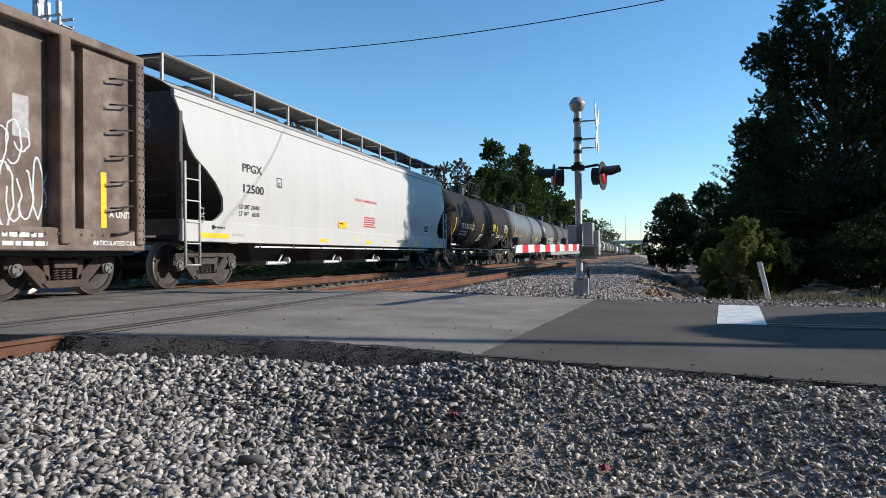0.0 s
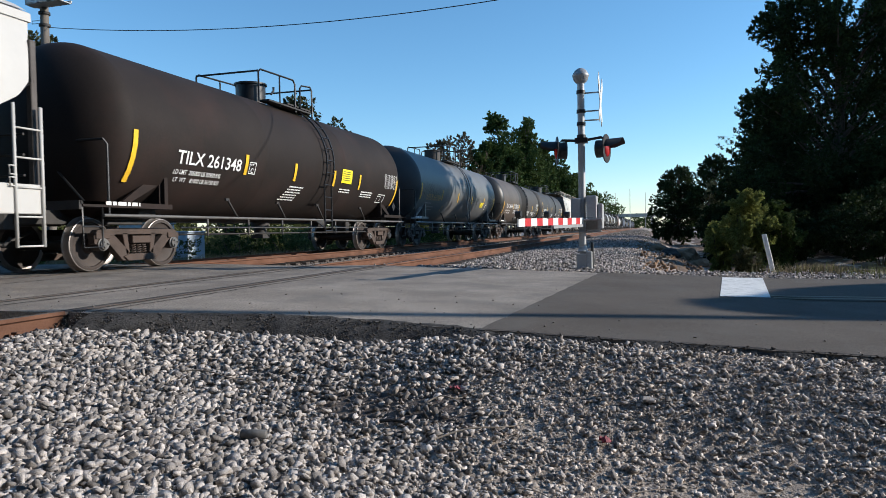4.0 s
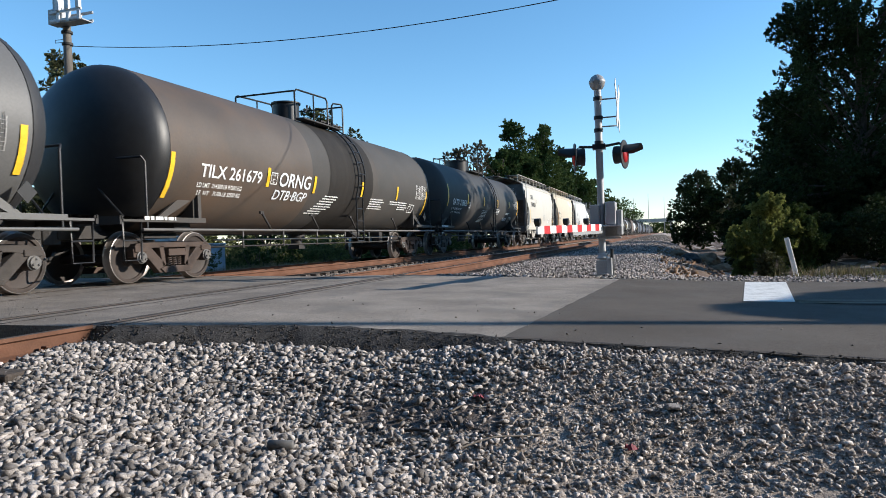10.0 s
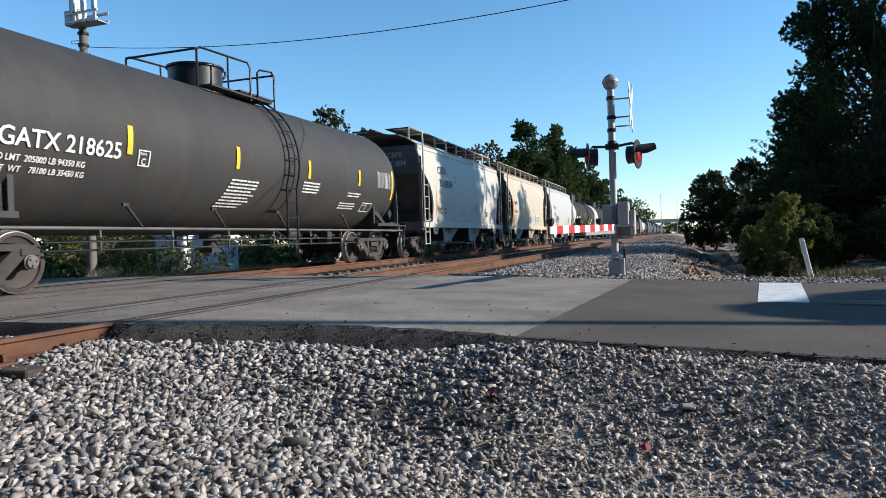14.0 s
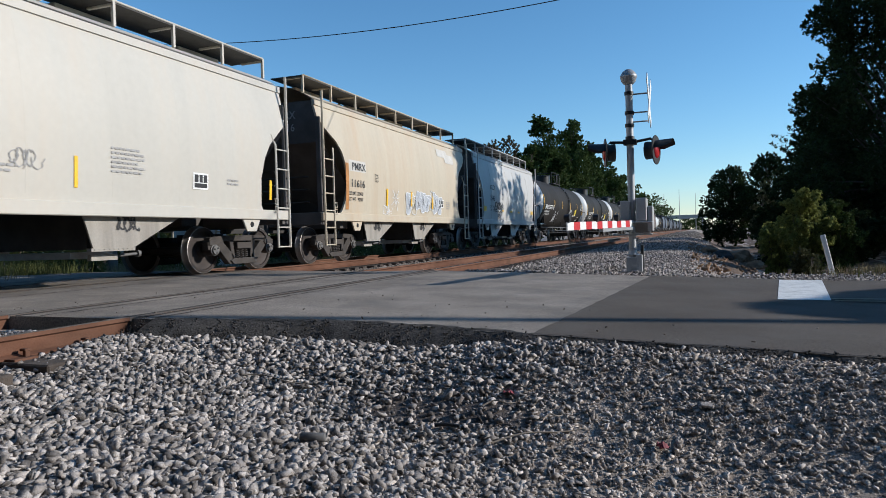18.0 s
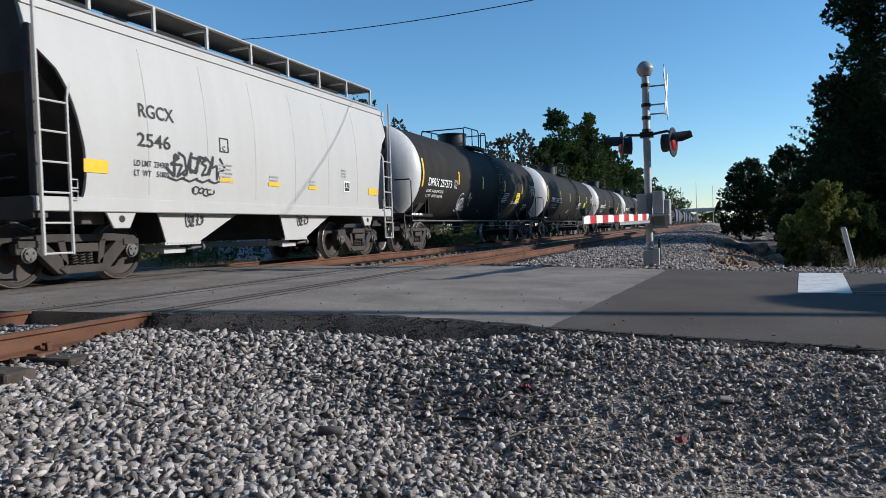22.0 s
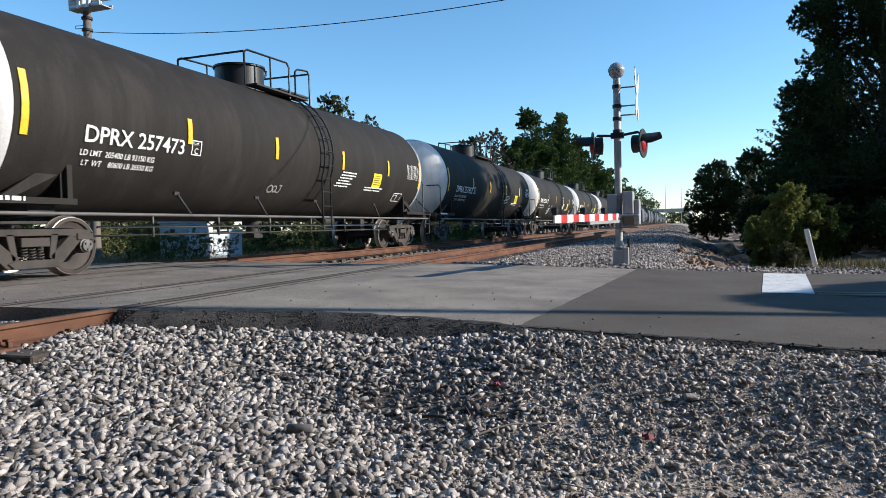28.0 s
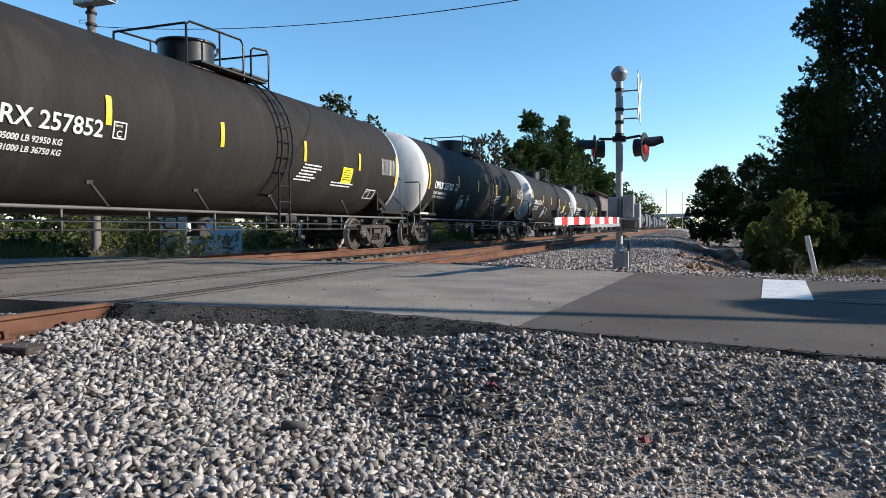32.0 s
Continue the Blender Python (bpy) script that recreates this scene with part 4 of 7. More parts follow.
def block_tag(car, place, a, b, w, h, n, seed):
    """A spray-painted piece of overlapping letter-like shapes, no readable word."""
    r = random.Random(seed)
    fills, lines, darks = bmesh.new(), bmesh.new(), bmesh.new()
    deep = lambda k: (lambda x, y: (place(x, y)[0] + 0.003 * k, x, place(x, y)[2]))
    for k in range(n):
        x0 = a + w * k / n
        ww, hh, lean = w / n * r.uniform(0.9, 1.35), h * r.uniform(0.75, 1.0), r.uniform(-0.08, 0.12)
        y0 = b + h * r.uniform(-0.05, 0.12)
        turn = r.uniform(0, 6.28)
        ring = []
        for i in range(16):
            w_ = math.pi * (1 + 2 * i / 15) + 0.2
            rad = 1 + 0.22 * math.sin(3 * w_ + turn) + 0.08 * math.sin(5 * w_)
            ring.append((x0 + ww * (0.5 + 0.58 * rad * math.copysign(abs(math.cos(w_)) ** 0.6, math.cos(w_))) + lean * math.sin(w_), y0 + hh * (0.5 + 0.46 * rad * math.copysign(abs(math.sin(w_)) ** 0.6, math.sin(w_)))))
        if k % 4 != 1:
            step = deep(1)
            hub = fills.verts.new(step(sum(p[0] for p in ring) / 16, sum(p[1] for p in ring) / 16))
            rim = [fills.verts.new(step(*p)) for p in ring]
            for i in range(16):
                fills.faces.new((hub, rim[i], rim[(i + 1) % 16]))
        stroke_outline(lines, deep(2), ring + ring[:1], 0.022)
        stroke_outline(lines, deep(4), [(x0 + ww * 0.2, y0 + hh * 0.25), (x0 + ww * r.uniform(0.3, 0.7), y0 + hh * 0.5), (x0 + ww * r.uniform(0.2, 0.5), y0 + hh * 0.8), (x0 + ww * 0.85, y0 + hh * 0.7)], 0.016)
        stroke_outline(darks, deep(3), [(x0 + ww * r.uniform(0.2, 0.5), y0 + hh * 0.2), (x0 + ww * r.uniform(0.3, 0.8), y0 + hh * r.uniform(0.4, 0.8)), (x0 + ww * r.uniform(0.5, 1.0), y0 + hh * 0.3)], 0.022)
    part("spray_fill", fills, M["spray_grey"], car, "grey-blue spray-painted letters")
    part("spray_outline", lines, M["spray"], car, "white spray-painted outlines")
    part("spray_shadow", darks, M["black_ink"], car, "black spray-painted strokes")


def starburst(car, place, a, b, s):
    bm = bmesh.new()
    for k in range(9):
        t = k * 0.698 + 0.2
        stroke_outline(bm, lambda x, y: (place(x, y)[0] + 0.003, x, place(x, y)[2]), [(a + 0.05 * math.cos(t), b + 0.05 * math.sin(t)), (a + s * 0.5 * math.cos(t), b + s * 0.5 * math.sin(t)), (a + s * (0.7 + 0.3 * (k % 2)) * math.cos(t), b + s * (0.7 + 0.3 * (k % 2)) * math.sin(t))], 0.022)
    part("spray_star", bm, M["spray"], car, "white spray-painted starburst")


# ---- tank cars ----
def tank_car(u0, u1, paint, label, R=1.55, heads="same", mark="", ink="white_ink", sub=True, stripes="yellow", rusty=False, band=None, keyed=True,
             sticker=(3.74, -0.67, 0.85, 0.42), tag=None, zc=2.45, spec=None, ladder=0.72, rust=None, dome=0.56, weights=("205000 LB 92950 KG", "81000 LB 36750 KG")):
    """A tank car whose truck centres stand at u0 and u1 along the track."""
    uc, half = (u0 + u1) / 2, (u1 - u0) / 2
    car = thing("tank_car", pose(TRACK_X["far"], uc, RAIL_Z["far"]), label, "tank car", "railway cars of the train")
    L = half + 0.62                                    # half length of the straight shell
    paint_m = M[paint]
    bm = bmesh.new()
    prof = []
    for y in (-L + 0.05, -L / 3, L / 3, L - 0.05):           # shell with raised weld rings
        prof += [(y - 0.02, R), (y, R + 0.002), (y + 0.02, R)]
    if heads == "same":
        bulge = [(L + 0.72 * math.sin(w), R * math.cos(w)) for w in np.linspace(0.02, 1.55, 9)]
        prof = [(-a, b) for a, b in bulge[::-1]] + prof + bulge
        lathe(bm, prof, "y", 56, (0, 0, zc))
        part("tank", bm, paint_m, car)
    else:
        lathe(bm, prof, "y", 56, (0, 0, zc))
        part("tank", bm, paint_m, car)
        for s in (-1, 1):
            bm = bmesh.new()
            lathe(bm, [(s * (L - 0.015), R - 0.02), (s * (L - 0.015), R + 0.004)] + [(s * (L + 0.72 * math.sin(w)), (R + 0.004) * math.cos(w)) for w in np.linspace(0, 1.55, 11)], "y", 48, (0, 0, zc))
            part("tank_head", bm, M[heads], car, "white-painted tank head" if heads == "tank_white" else "near-black tank head")
    if band:
        bm = bmesh.new()
        lathe(bm, [(-0.80, R + 0.006), (1.95, R + 0.006)], "y", 48, (0, 0, zc), cap=False)
        part("painted_band", bm, M[band], car)
    dk = M[paint]
    # stub sills, bolsters, saddles
    for s in (-1, 1):
        bm = bmesh.new()
        box(bm, (0, s * (half + 0.35), 0.98), (0.42, 2.9, 0.34))
        box(bm, (0, s * half, 1.02), (2.5, 0.45, 0.24))
        part("stub_sill", bm, M["steel_dark"], car, bevel=0.01)
        for q in (-1, 1):
            bm = bmesh.new()
            box(bm, (q * 1.27, s * (half - 0.42), 1.40), (0.12, 0.09, 0.66))
            prism(bm, [(s * (half - 0.42), 1.56), (s * (half - 0.42), 1.72), (s * (half - 0.30), 1.74), (s * (half + 0.62), 1.16), (s * (half + 0.50), 1.12)], q * 1.18, q * 1.23)
            box(bm, (q * 1.05, s * (half - 0.35), 1.38), (0.40, 0.05, 0.62))
            box(bm, (q * 1.30, s * (half + 0.62), 1.11), (0.30, 2.10, 0.09))
            part("saddle", bm, dk, car)
        # end platform and its rails
        bm = bmesh.new()
        ye = s * (half + 1.45)
        box(bm, (0, ye, 1.13), (2.9, 0.55, 0.05))
        box(bm, (0, ye + s * 0.27, 1.09), (2.9, 0.05, 0.14))
        part("end_platform", bm, M["steel_dark"], car)
        for q in (-1, 1):
            bm = bmesh.new()
            xa = q * 1.42
            tube(bm, [(xa, ye - s * 0.35, 0.95), (xa, ye - s * 0.35, 2.10), (xa * 0.98, ye - s * 0.30, 2.18), (xa * 0.3, ye - s * 0.25, 2.18), (0, ye - s * 0.25, 2.18)], 0.022, 7)
            tube(bm, [(0.02 * q, ye - s * 0.25, 2.16), (xa * 0.72, ye - s * 0.28, 1.14)], 0.018, 6)
            part("grab_rail", bm, M["black"], car)
            bm = bmesh.new()
            tube(bm, [(xa, ye + s * 0.2, 1.1), (xa, ye + s * 0.2, 0.42), (xa, ye - s * 0.2, 0.42), (xa, ye - s * 0.2, 1.1)], 0.02, 6)
            tube(bm, [(xa, ye + s * 0.2, 0.75), (xa, ye - s * 0.2, 0.75)], 0.016, 6)
            part("sill_step", bm, M["black"], car)
    # running rail along each side with its props
    for q in (-1, 1):
        bm = bmesh.new()
        xs = q * 1.50
        tube(bm, [(xs, -half - 1.3, 0.93), (xs, half + 1.3, 0.93)], 0.028, 7)
        part("handrail", bm, M["galv_dull"] if paint != "tank_grey" else M["tank_grey"], car)
        for f in (-0.64, -0.29, 0.06, 0.55):
            bm = bmesh.new()
            y = half * f + 0.38
            tube(bm, [(xs, y, 0.93), (q * R * 0.97, y - 0.36, 1.30)], 0.026, 6)
            box(bm, (q * R * 0.965, y - 0.37, 1.31), (0.04, 0.12, 0.06))
            part("rail_prop", bm, M["steel_dark"], car)
    # bottom outlet, brake gear
    bm = bmesh.new()
    lathe(bm, [(0.55, 0.16), (0.75, 0.16), (0.78, 0.24), (1.1, 0.24)], "z", 14)
    box(bm, (0, 0, 0.52), (0.35, 0.35, 0.1))
    part("bottom_outlet", bm, M["steel_dark"], car)
    bm = bmesh.new()
    for dx, h in ((1.10, 0.74), (1.02, 0.60)):
        tube(bm, [(dx, -half + 1.1, h), (dx, half - 1.1, h)], 0.020, 6)
        part("brake_pipe", bm, M["galv_dull"] if h > 0.7 else M["steel_dark"], car)
        bm = bmesh.new()
    bm.free()
    for k in range(6):
        bm = bmesh.new()
        y = -half * 0.66 + half * 1.32 * k / 5
        tube(bm, [(1.10, y, 0.56), (1.10, y, 0.95)], 0.02, 6)
        part("pipe_hanger", bm, M["galv_dull"], car)
    bm = bmesh.new()
    lathe(bm, [(half * 0.35, 0.14), (half * 0.35 + 0.5, 0.14)], "y", 14, (0.55, 0, 0.86))
    part("air_reservoir", bm, M["steel_dark"], car)
    bm = bmesh.new()
    box(bm, (0.75, half * 0.62, 0.74), (0.3, 0.25, 0.35))
    part("brake_valve", bm, M["steel_dark"], car, bevel=0.02)
    # dome, top platform and railings, placed a little forward of the middle
    zt = zc + R
    bm = bmesh.new()
    lathe(bm, [(zt - 0.15, dome), (zt + 0.44, dome), (zt + 0.45, dome + 0.04), (zt + 0.49, dome + 0.04), (zt + 0.50, dome - 0.02), (zt + 0.52, 0.1)], "z", 28, (0, -0.30, 0))
    tube(bm, [(0.3, 0.2, zt + 0.3), (0.3, 0.34, zt + 0.42), (0.3, 0.34, zt + 0.52)], 0.03, 6)
    part("dome", bm, M["black"] if paint != "tank_grey" else M["tank_drab"], car)
    bm = bmesh.new()
    box(bm, (0, 0.75, zt + 0.0), (1.7, 1.3, 0.04))
    for q in (-1, 1):
        box(bm, (q * 0.80, 0.1, zt - 0.10), (0.30, 2.2, 0.04))
    part("top_platform", bm, M["steel_dark"], car)
    for q in (-1, 1):
        for ya, yb in ((-1.35, 0.45), (0.72, 1.40)):
            bm = bmesh.new()
            x = q * 0.88
            tube(bm, [(x, ya, zt - 0.18), (x, ya, zt + 0.52), (x, ya + 0.10, zt + 0.60), (x, yb - 0.10, zt + 0.66), (x, yb, zt + 0.56), (x, yb, zt - 0.18)], 0.024, 7)
            if ya < 0:
                tube(bm, [(q * 0.88, -0.35, zt - 0.15), (q * 0.88, -0.35, zt + 0.62)], 0.02, 6)
            part("railing", bm, M["black"], car)
    for y, h in ((-1.35, 0.55), (1.40, 0.60)):
        bm = bmesh.new()
        tube(bm, [(-0.88, y, zt + h), (0.88, y, zt + h)], 0.024, 7)
        part("railing", bm, M["black"], car)
    # curved ladder from the side up to the platform
    for q in (-1, 1):
        bm = bmesh.new()
        for dy in (ladder, ladder + 0.42):
            arc = [(q * (R + 0.10) * math.cos(w), dy, zc + (R + 0.10) * math.sin(w)) for w in np.linspace(1.35, -0.35, 12)]
            tube(bm, arc + [(q * 1.55, dy, 1.2), (q * 1.55, dy, 0.62)], 0.022, 6)
        for w in np.linspace(1.25, -0.35, 9):
            p = (q * (R + 0.10) * math.cos(w), zc + (R + 0.10) * math.sin(w))
            tube(bm, [(p[0], ladder, p[1]), (p[0], ladder + 0.42, p[1])], 0.016, 6)
        for z in (1.55, 1.2, 0.9, 0.64):
            tube(bm, [(q * 1.55, ladder, z), (q * 1.55, ladder + 0.42, z)], 0.016, 6)
        tube(bm, [(q * 1.50, ladder - 0.52, 0.93), (q * 1.56, ladder, 0.70)], 0.018, 6)
        part("ladder", bm, M["black"] if paint != "tank_grey" else M["tank_grey"], car)
    add_trucks(car, half, rusty, keyed)
    add_couplers(car, half + 1.95)
    # marks on the side that faces the camera
    P = drum_place(R + 0.020, zc)
    sp = dict(strips=((-L + 0.12, -0.47, 0.42), (-half * 0.596, -0.25, 0.20), (-half * 0.187, -0.28, 0.19), (half * 0.265, -0.28, 0.19), (half * 0.688, -0.27, 0.19), (L - 0.17, -0.55, 0.32)),
              mark=(-half + 0.53, -0.45, 2.14), plate=(-half + 2.86, -0.44), table=(L - 1.2, -0.26, 1.02, 0.47), stencil=(half - 1.3, -1.06, 0.62, 0.30),
              lines=((half * 0.277, -0.36, 6, 0.85, 0.06), (half * 0.49, -0.70, 2, 1.25, 0.0)))
    sp.update(spec or {})
    if rust:
        # a rusty sleeve of paint at the near end of the shell
        bm = bmesh.new()
        lathe(bm, [(-L + 0.02, R + 0.005), (-half * 0.28, R + 0.005)], "y", 56, (0, 0, zc), cap=False)
        part("rusty_section", bm, M[rust], car, "rust-brown section of tank paint")
    if stripes:
        for a, b0, b1 in sp["strips"]:
            add_patch(car, P, ((a, b0), (a + 0.11, b1)), M[stripes], "reflective_strip", "yellow reflective strip")
    ink2 = M["white_ink" if paint != "tank_grey" else "dull_ink"]
    if mark:
        a0, b0, wide = sp["mark"]
        add_text(car, mark, 0.36, P, a0, b0, M[ink], 0.86, "painted car number", width=wide)
        if sub:
            add_text(car, "LD LMT  " + weights[0], 0.13, P, a0 - 0.02, b0 - 0.21, M[ink], width=wide * 0.70, name="lettering")
            add_text(car, "LT  WT    " + weights[1], 0.13, P, a0 + 0.05, b0 - 0.37, M[ink], width=wide * 0.68, name="lettering")
        else:
            add_lines(car, P, a0 + 0.03, b0 - 0.16, 1, 0.05, 0.03, 0.9, M["dull_ink"], 12, name="small_print")
            add_lines(car, P, a0 + 0.10, b0 - 0.32, 2, 0.05, 0.10, 1.5, M["dull_ink"], 13, name="small_print")
        bm = bmesh.new()
        (a, b), w, h = sp["plate"], 0.26, 0.27
        for c in (((a, b), (a + w, b + 0.02)), ((a, b + h - 0.02), (a + w, b + h)), ((a, b), (a + 0.02, b + h)), ((a + w - 0.02, b), (a + w, b + h))):
            fan(bm, P, c, 2)
        part("plate_mark", bm, M[ink], car)
        add_text(car, "C", 0.15, P, a + 0.07, b + 0.03, M[ink])
        add_text(car, "PLATE", 0.055, P, a + 0.035, b + 0.19, M[ink], 0.9)
    if sticker:
        a, b, w, h = sticker
        card = add_patch(car, P, ((a, b), (a + w, b + h)), M["sticker"], "placard", "yellow placard with black small print")
        add_lines(card, drum_place(R + 0.025, zc), a + 0.06, b + h - 0.08, 5, h * 0.05, h * 0.10, w * 0.85, M["black_ink"], 3, name="small_print")
    for k, (a, b, rows, w, slant) in enumerate(sp["lines"]):
        add_lines(car, P, a, b, rows, 0.036, 0.040, w, ink2, 5 + k, name="small_print", slant=slant)
    add_table(car, P, *sp["table"], ink2)
    if paint == "tank_grey":
        framed_box(car, P, *sp["stencil"])
    else:
        bm = bmesh.new()
        a, b, w, h = sp["stencil"]
        for c in (((a, b), (a + w, b + 0.025)), ((a, b + h - 0.025), (a + w, b + h)), ((a, b), (a + 0.025, b + h)), ((a + w - 0.025, b), (a + w, b + h)), ((a + w * 0.45, b), (a + w * 0.49, b + h)), ((a, b + h * 0.72), (a + w * 0.45, b + h * 0.77))):
            fan(bm, P, c, 2)
        ob = part("stencil_box", bm, M["white_ink"], car)
        ob["kind"] = "stuff"
    add_lines(car, flat_place(1.462), -half - 1.2, 1.10, 1, 0.06, 0.03, 0.9, M["white_ink"], 9, name="small_print")
    # hazard diamond on a bracket at the far end, and one on the near head
    bm = bmesh.new()
    a, b, d = half + 0.55, 1.45, 0.16
    prism(bm, [(a, b - d), (a + d, b), (a, b + d), (a - d, b)], 1.40, 1.41)
    part("hazard_diamond", bm, M["black"], car, "black diamond hazard placard")
    if heads == "tank_white" and mark:
        def on_head(a, b):
            k = max(0.0, 1 - (a * a + b * b) / (R + 0.006) ** 2)
            return (a, -(L + 0.72 * math.sqrt(k)) - 0.012, zc + b)
        add_text(car, mark, 0.16, on_head, -0.72, 0.42, M["black_ink"])
        add_lines(car, on_head, -0.70, 0.30, 2, 0.06, 0.06, 0.75, M["dull_ink"], 41, name="small_print")
        add_lines(car, on_head, -0.60, -0.25, 4, 0.035, 0.05, 0.5, M["dull_ink"], 42, name="small_print")
        bm = bmesh.new()
        d = 0.26
        vs = [bm.verts.new(Vector(on_head(-0.25 + x, -0.85 + z)) + Vector((0, -0.05, 0))) for x, z in ((0, -d), (d, 0), (0, d), (-d, 0))]
        bm.faces.new(vs)
        bmesh.ops.solidify(bm, geom=bm.faces[:], thickness=0.012)
        part("hazard_diamond", bm, M["black"], car, "black diamond hazard placard")
    if tag:
        scrawl(car, P, *tag)
    return car


# ---- covered hoppers ----
def hopper_car(u0, u1, paint, label, mark, number, H=4.37, wide=1.56, bays=2, round_side=True, ends=1.12, sill_z=1.22, marks=(), plate=None, stencil=None, prints=(), chute_paint="chute", length=0.0, cutback=None, board_up=0.0, seams=False, weights=(), keyed=True, tag=None, seed=3, end_paint=None, walk_rail=True, sill_h=0.2):
    """A covered hopper; ends: how far the side is cut back at its ends under the eaves."""
    uc, half = (u0 + u1) / 2, (u1 - u0) / 2
    car = thing("covered_hopper", pose(TRACK_X["far"], uc, RAIL_Z["far"]), label, "hopper car", "railway cars of the train")
    L = length or half + 1.45
    pm = M[paint]
    em = M[end_paint] if end_paint else pm
    zs, ze = sill_z, H - 0.55                     # sill and eaves
    bulge = 0.10 if round_side else 0.03

    def side_x(z):
        t = (z - zs) / (ze - zs)
        return wide - 0.16 * t ** 3 - 0.02 + bulge * math.sin(math.pi * min(max(t, 0), 1)) * 0.6

    # how far the side reaches along the car at each height: an S-shaped cut under the eaves
    def reach(z):
        t = (z - zs) / (ze - zs)
        if cutback:
            return L - ends * float(np.interp(t, *cutback))
        if bays == 2:
            return L - ends * float(np.interp(t, (0, 0.03, 0.12, 0.26, 0.39, 0.56, 0.67, 0.84, 1), (0.62, 0.82, 0.98, 1.0, 0.91, 0.68, 0.41, 0.03, 0.01)))
        return L - ends * float(np.interp(t, (0, 0.03, 0.1, 0.218, 0.33, 0.437, 0.52, 0.613, 0.857, 1), (0.70, 0.86, 1.02, 1.0, 0.82, 0.56, 0.30, 0.16, 0.09, 0.02)))

    for q in (-1, 1):
        bm = bmesh.new()
        zz = np.linspace(zs, ze, 24) if not keyed else np.linspace(zs, ze, 48)
        grid = []
        for z in zz:
            r = reach(z)
            grid.append([bm.verts.new((q * side_x(z), y, z)) for y in np.linspace(-r, r, 21)])
        inner = [[bm.verts.new((v.co.x - q * 0.05, v.co.y, v.co.z)) for v in row] for row in grid]
        for A in (grid, inner):
            for a, b in zip(A, A[1:]):
                for i in range(20):
                    bm.faces.new((a[i], a[i + 1], b[i + 1], b[i])).smooth = True
        for i in (0, 20):
            for k in range(len(zz) - 1):
                bm.faces.new((grid[k][i], grid[k + 1][i], inner[k + 1][i], inner[k][i]))
        for k in (0, len(zz) - 1):
            for i in range(20):
                bm.faces.new((grid[k][i], grid[k][i + 1], inner[k][i + 1], inner[k][i]))
        part("side_sheet", bm, pm, car)
        # weld seams
        n = 6 if bays == 2 else 5
        for c in range(n):
            bm = bmesh.new()
            y = -half * 0.80 + half * 1.60 * c / (n - 1)
            pts = [(q * (side_x(z) - 0.004), y, z) for z in np.linspace(zs + 0.1, ze - 0.2, 12)]
            tube(bm, pts, 0.010 if seams else 0.006, 5)
            part("weld_seam", bm, M["seam"] if seams else pm, car)
        # side sill and eaves rail
        bm = bmesh.new()
        box(bm, (q * (wide - 0.03), 0, zs + 0.02 - sill_h / 2), (0.10, 2 * L, sill_h))
        part("side_sill", bm, pm, car, bevel=0.012)
        bm = bmesh.new()
        prism(bm, [(q * (side_x(ze) - 0.03), ze - 0.03), (q * (side_x(ze) + 0.035), ze - 0.02), (q * (side_x(ze) + 0.03), ze + 0.10), (q * (side_x(ze) - 0.05), ze + 0.14)], -L, L, "xz")
        part("roof_rail", bm, pm, car)
    # roof: shallow arch
    bm = bmesh.new()
    prof = [(x, ze + 0.12 + (H - ze - 0.12) * math.cos(x / (side_x(ze)) * math.pi / 2) ** 0.8) for x in np.linspace(-side_x(ze) + 0.03, side_x(ze) - 0.03, 13)]
    rings(bm, [[(x, y, z) for x, z in prof] for y in np.linspace(-L, L, 12)], close=False, cap=False, smooth=True)
    rings(bm, [[(x, y, z - 0.03) for x, z in prof] for y in np.linspace(-L, L, 12)], close=False, cap=False, smooth=True)
    part("roof", bm, pm, car)
    # sloping end sheets and the end frames, with shade put into their dark colour
    for s in (-1, 1):
        bm = bmesh.new()
        zl = zs + 0.15
        loops = []
        for z, y in ((ze + 0.1, L - 0.06), (ze - 0.9, L - 0.08), (zl + 0.2, L - ends - 0.55), (zs - 0.1, L - ends - 0.75)):
            w = side_x(min(max(z, zs), ze)) - 0.04
            loops.append([(-w, s * y, z), (w, s * y, z)])
        rings(bm, loops, close=False, cap=False, smooth=False)
        loops = [[(x, y - s * 0.04, z) for x, y, z in lp] for lp in loops]
        rings(bm, loops, close=False, cap=False, smooth=False)
        part("slope_sheet", bm, M["end_shade_grime"], car)
        bm = bmesh.new()
        for x in (-wide + 0.1, -0.5, 0.5, wide - 0.1):
            box(bm, (x, s * (L - 0.07), (zs + ze) / 2 - 0.2), (0.10, 0.10, ze - zs - 0.2))
        box(bm, (0, s * (L - 0.1), zs - 0.12), (2 * wide - 0.1, 0.22, 0.3))
        box(bm, (0, s * (L - 0.9), zs - 0.12), (0.5, 1.9, 0.35))
        box(bm, (0, s * half, zs - 0.2), (2.6, 0.4, 0.3))
        part("end_frame", bm, M["end_shade_grime"], car, bevel=0.01)
        bm = bmesh.new()
        for z in (1.5, 1.8, 2.1):
            tube(bm, [(-1.2, s * L, z), (1.2, s * L, z)], 0.02, 6)
        lathe(bm, [(s * (L + 0.03), 0.28), (s * (L + 0.06), 0.28)], "y", 16, (-0.7, 0, 2.1))
        part("hand_brake", bm, M["steel_dark"], car)
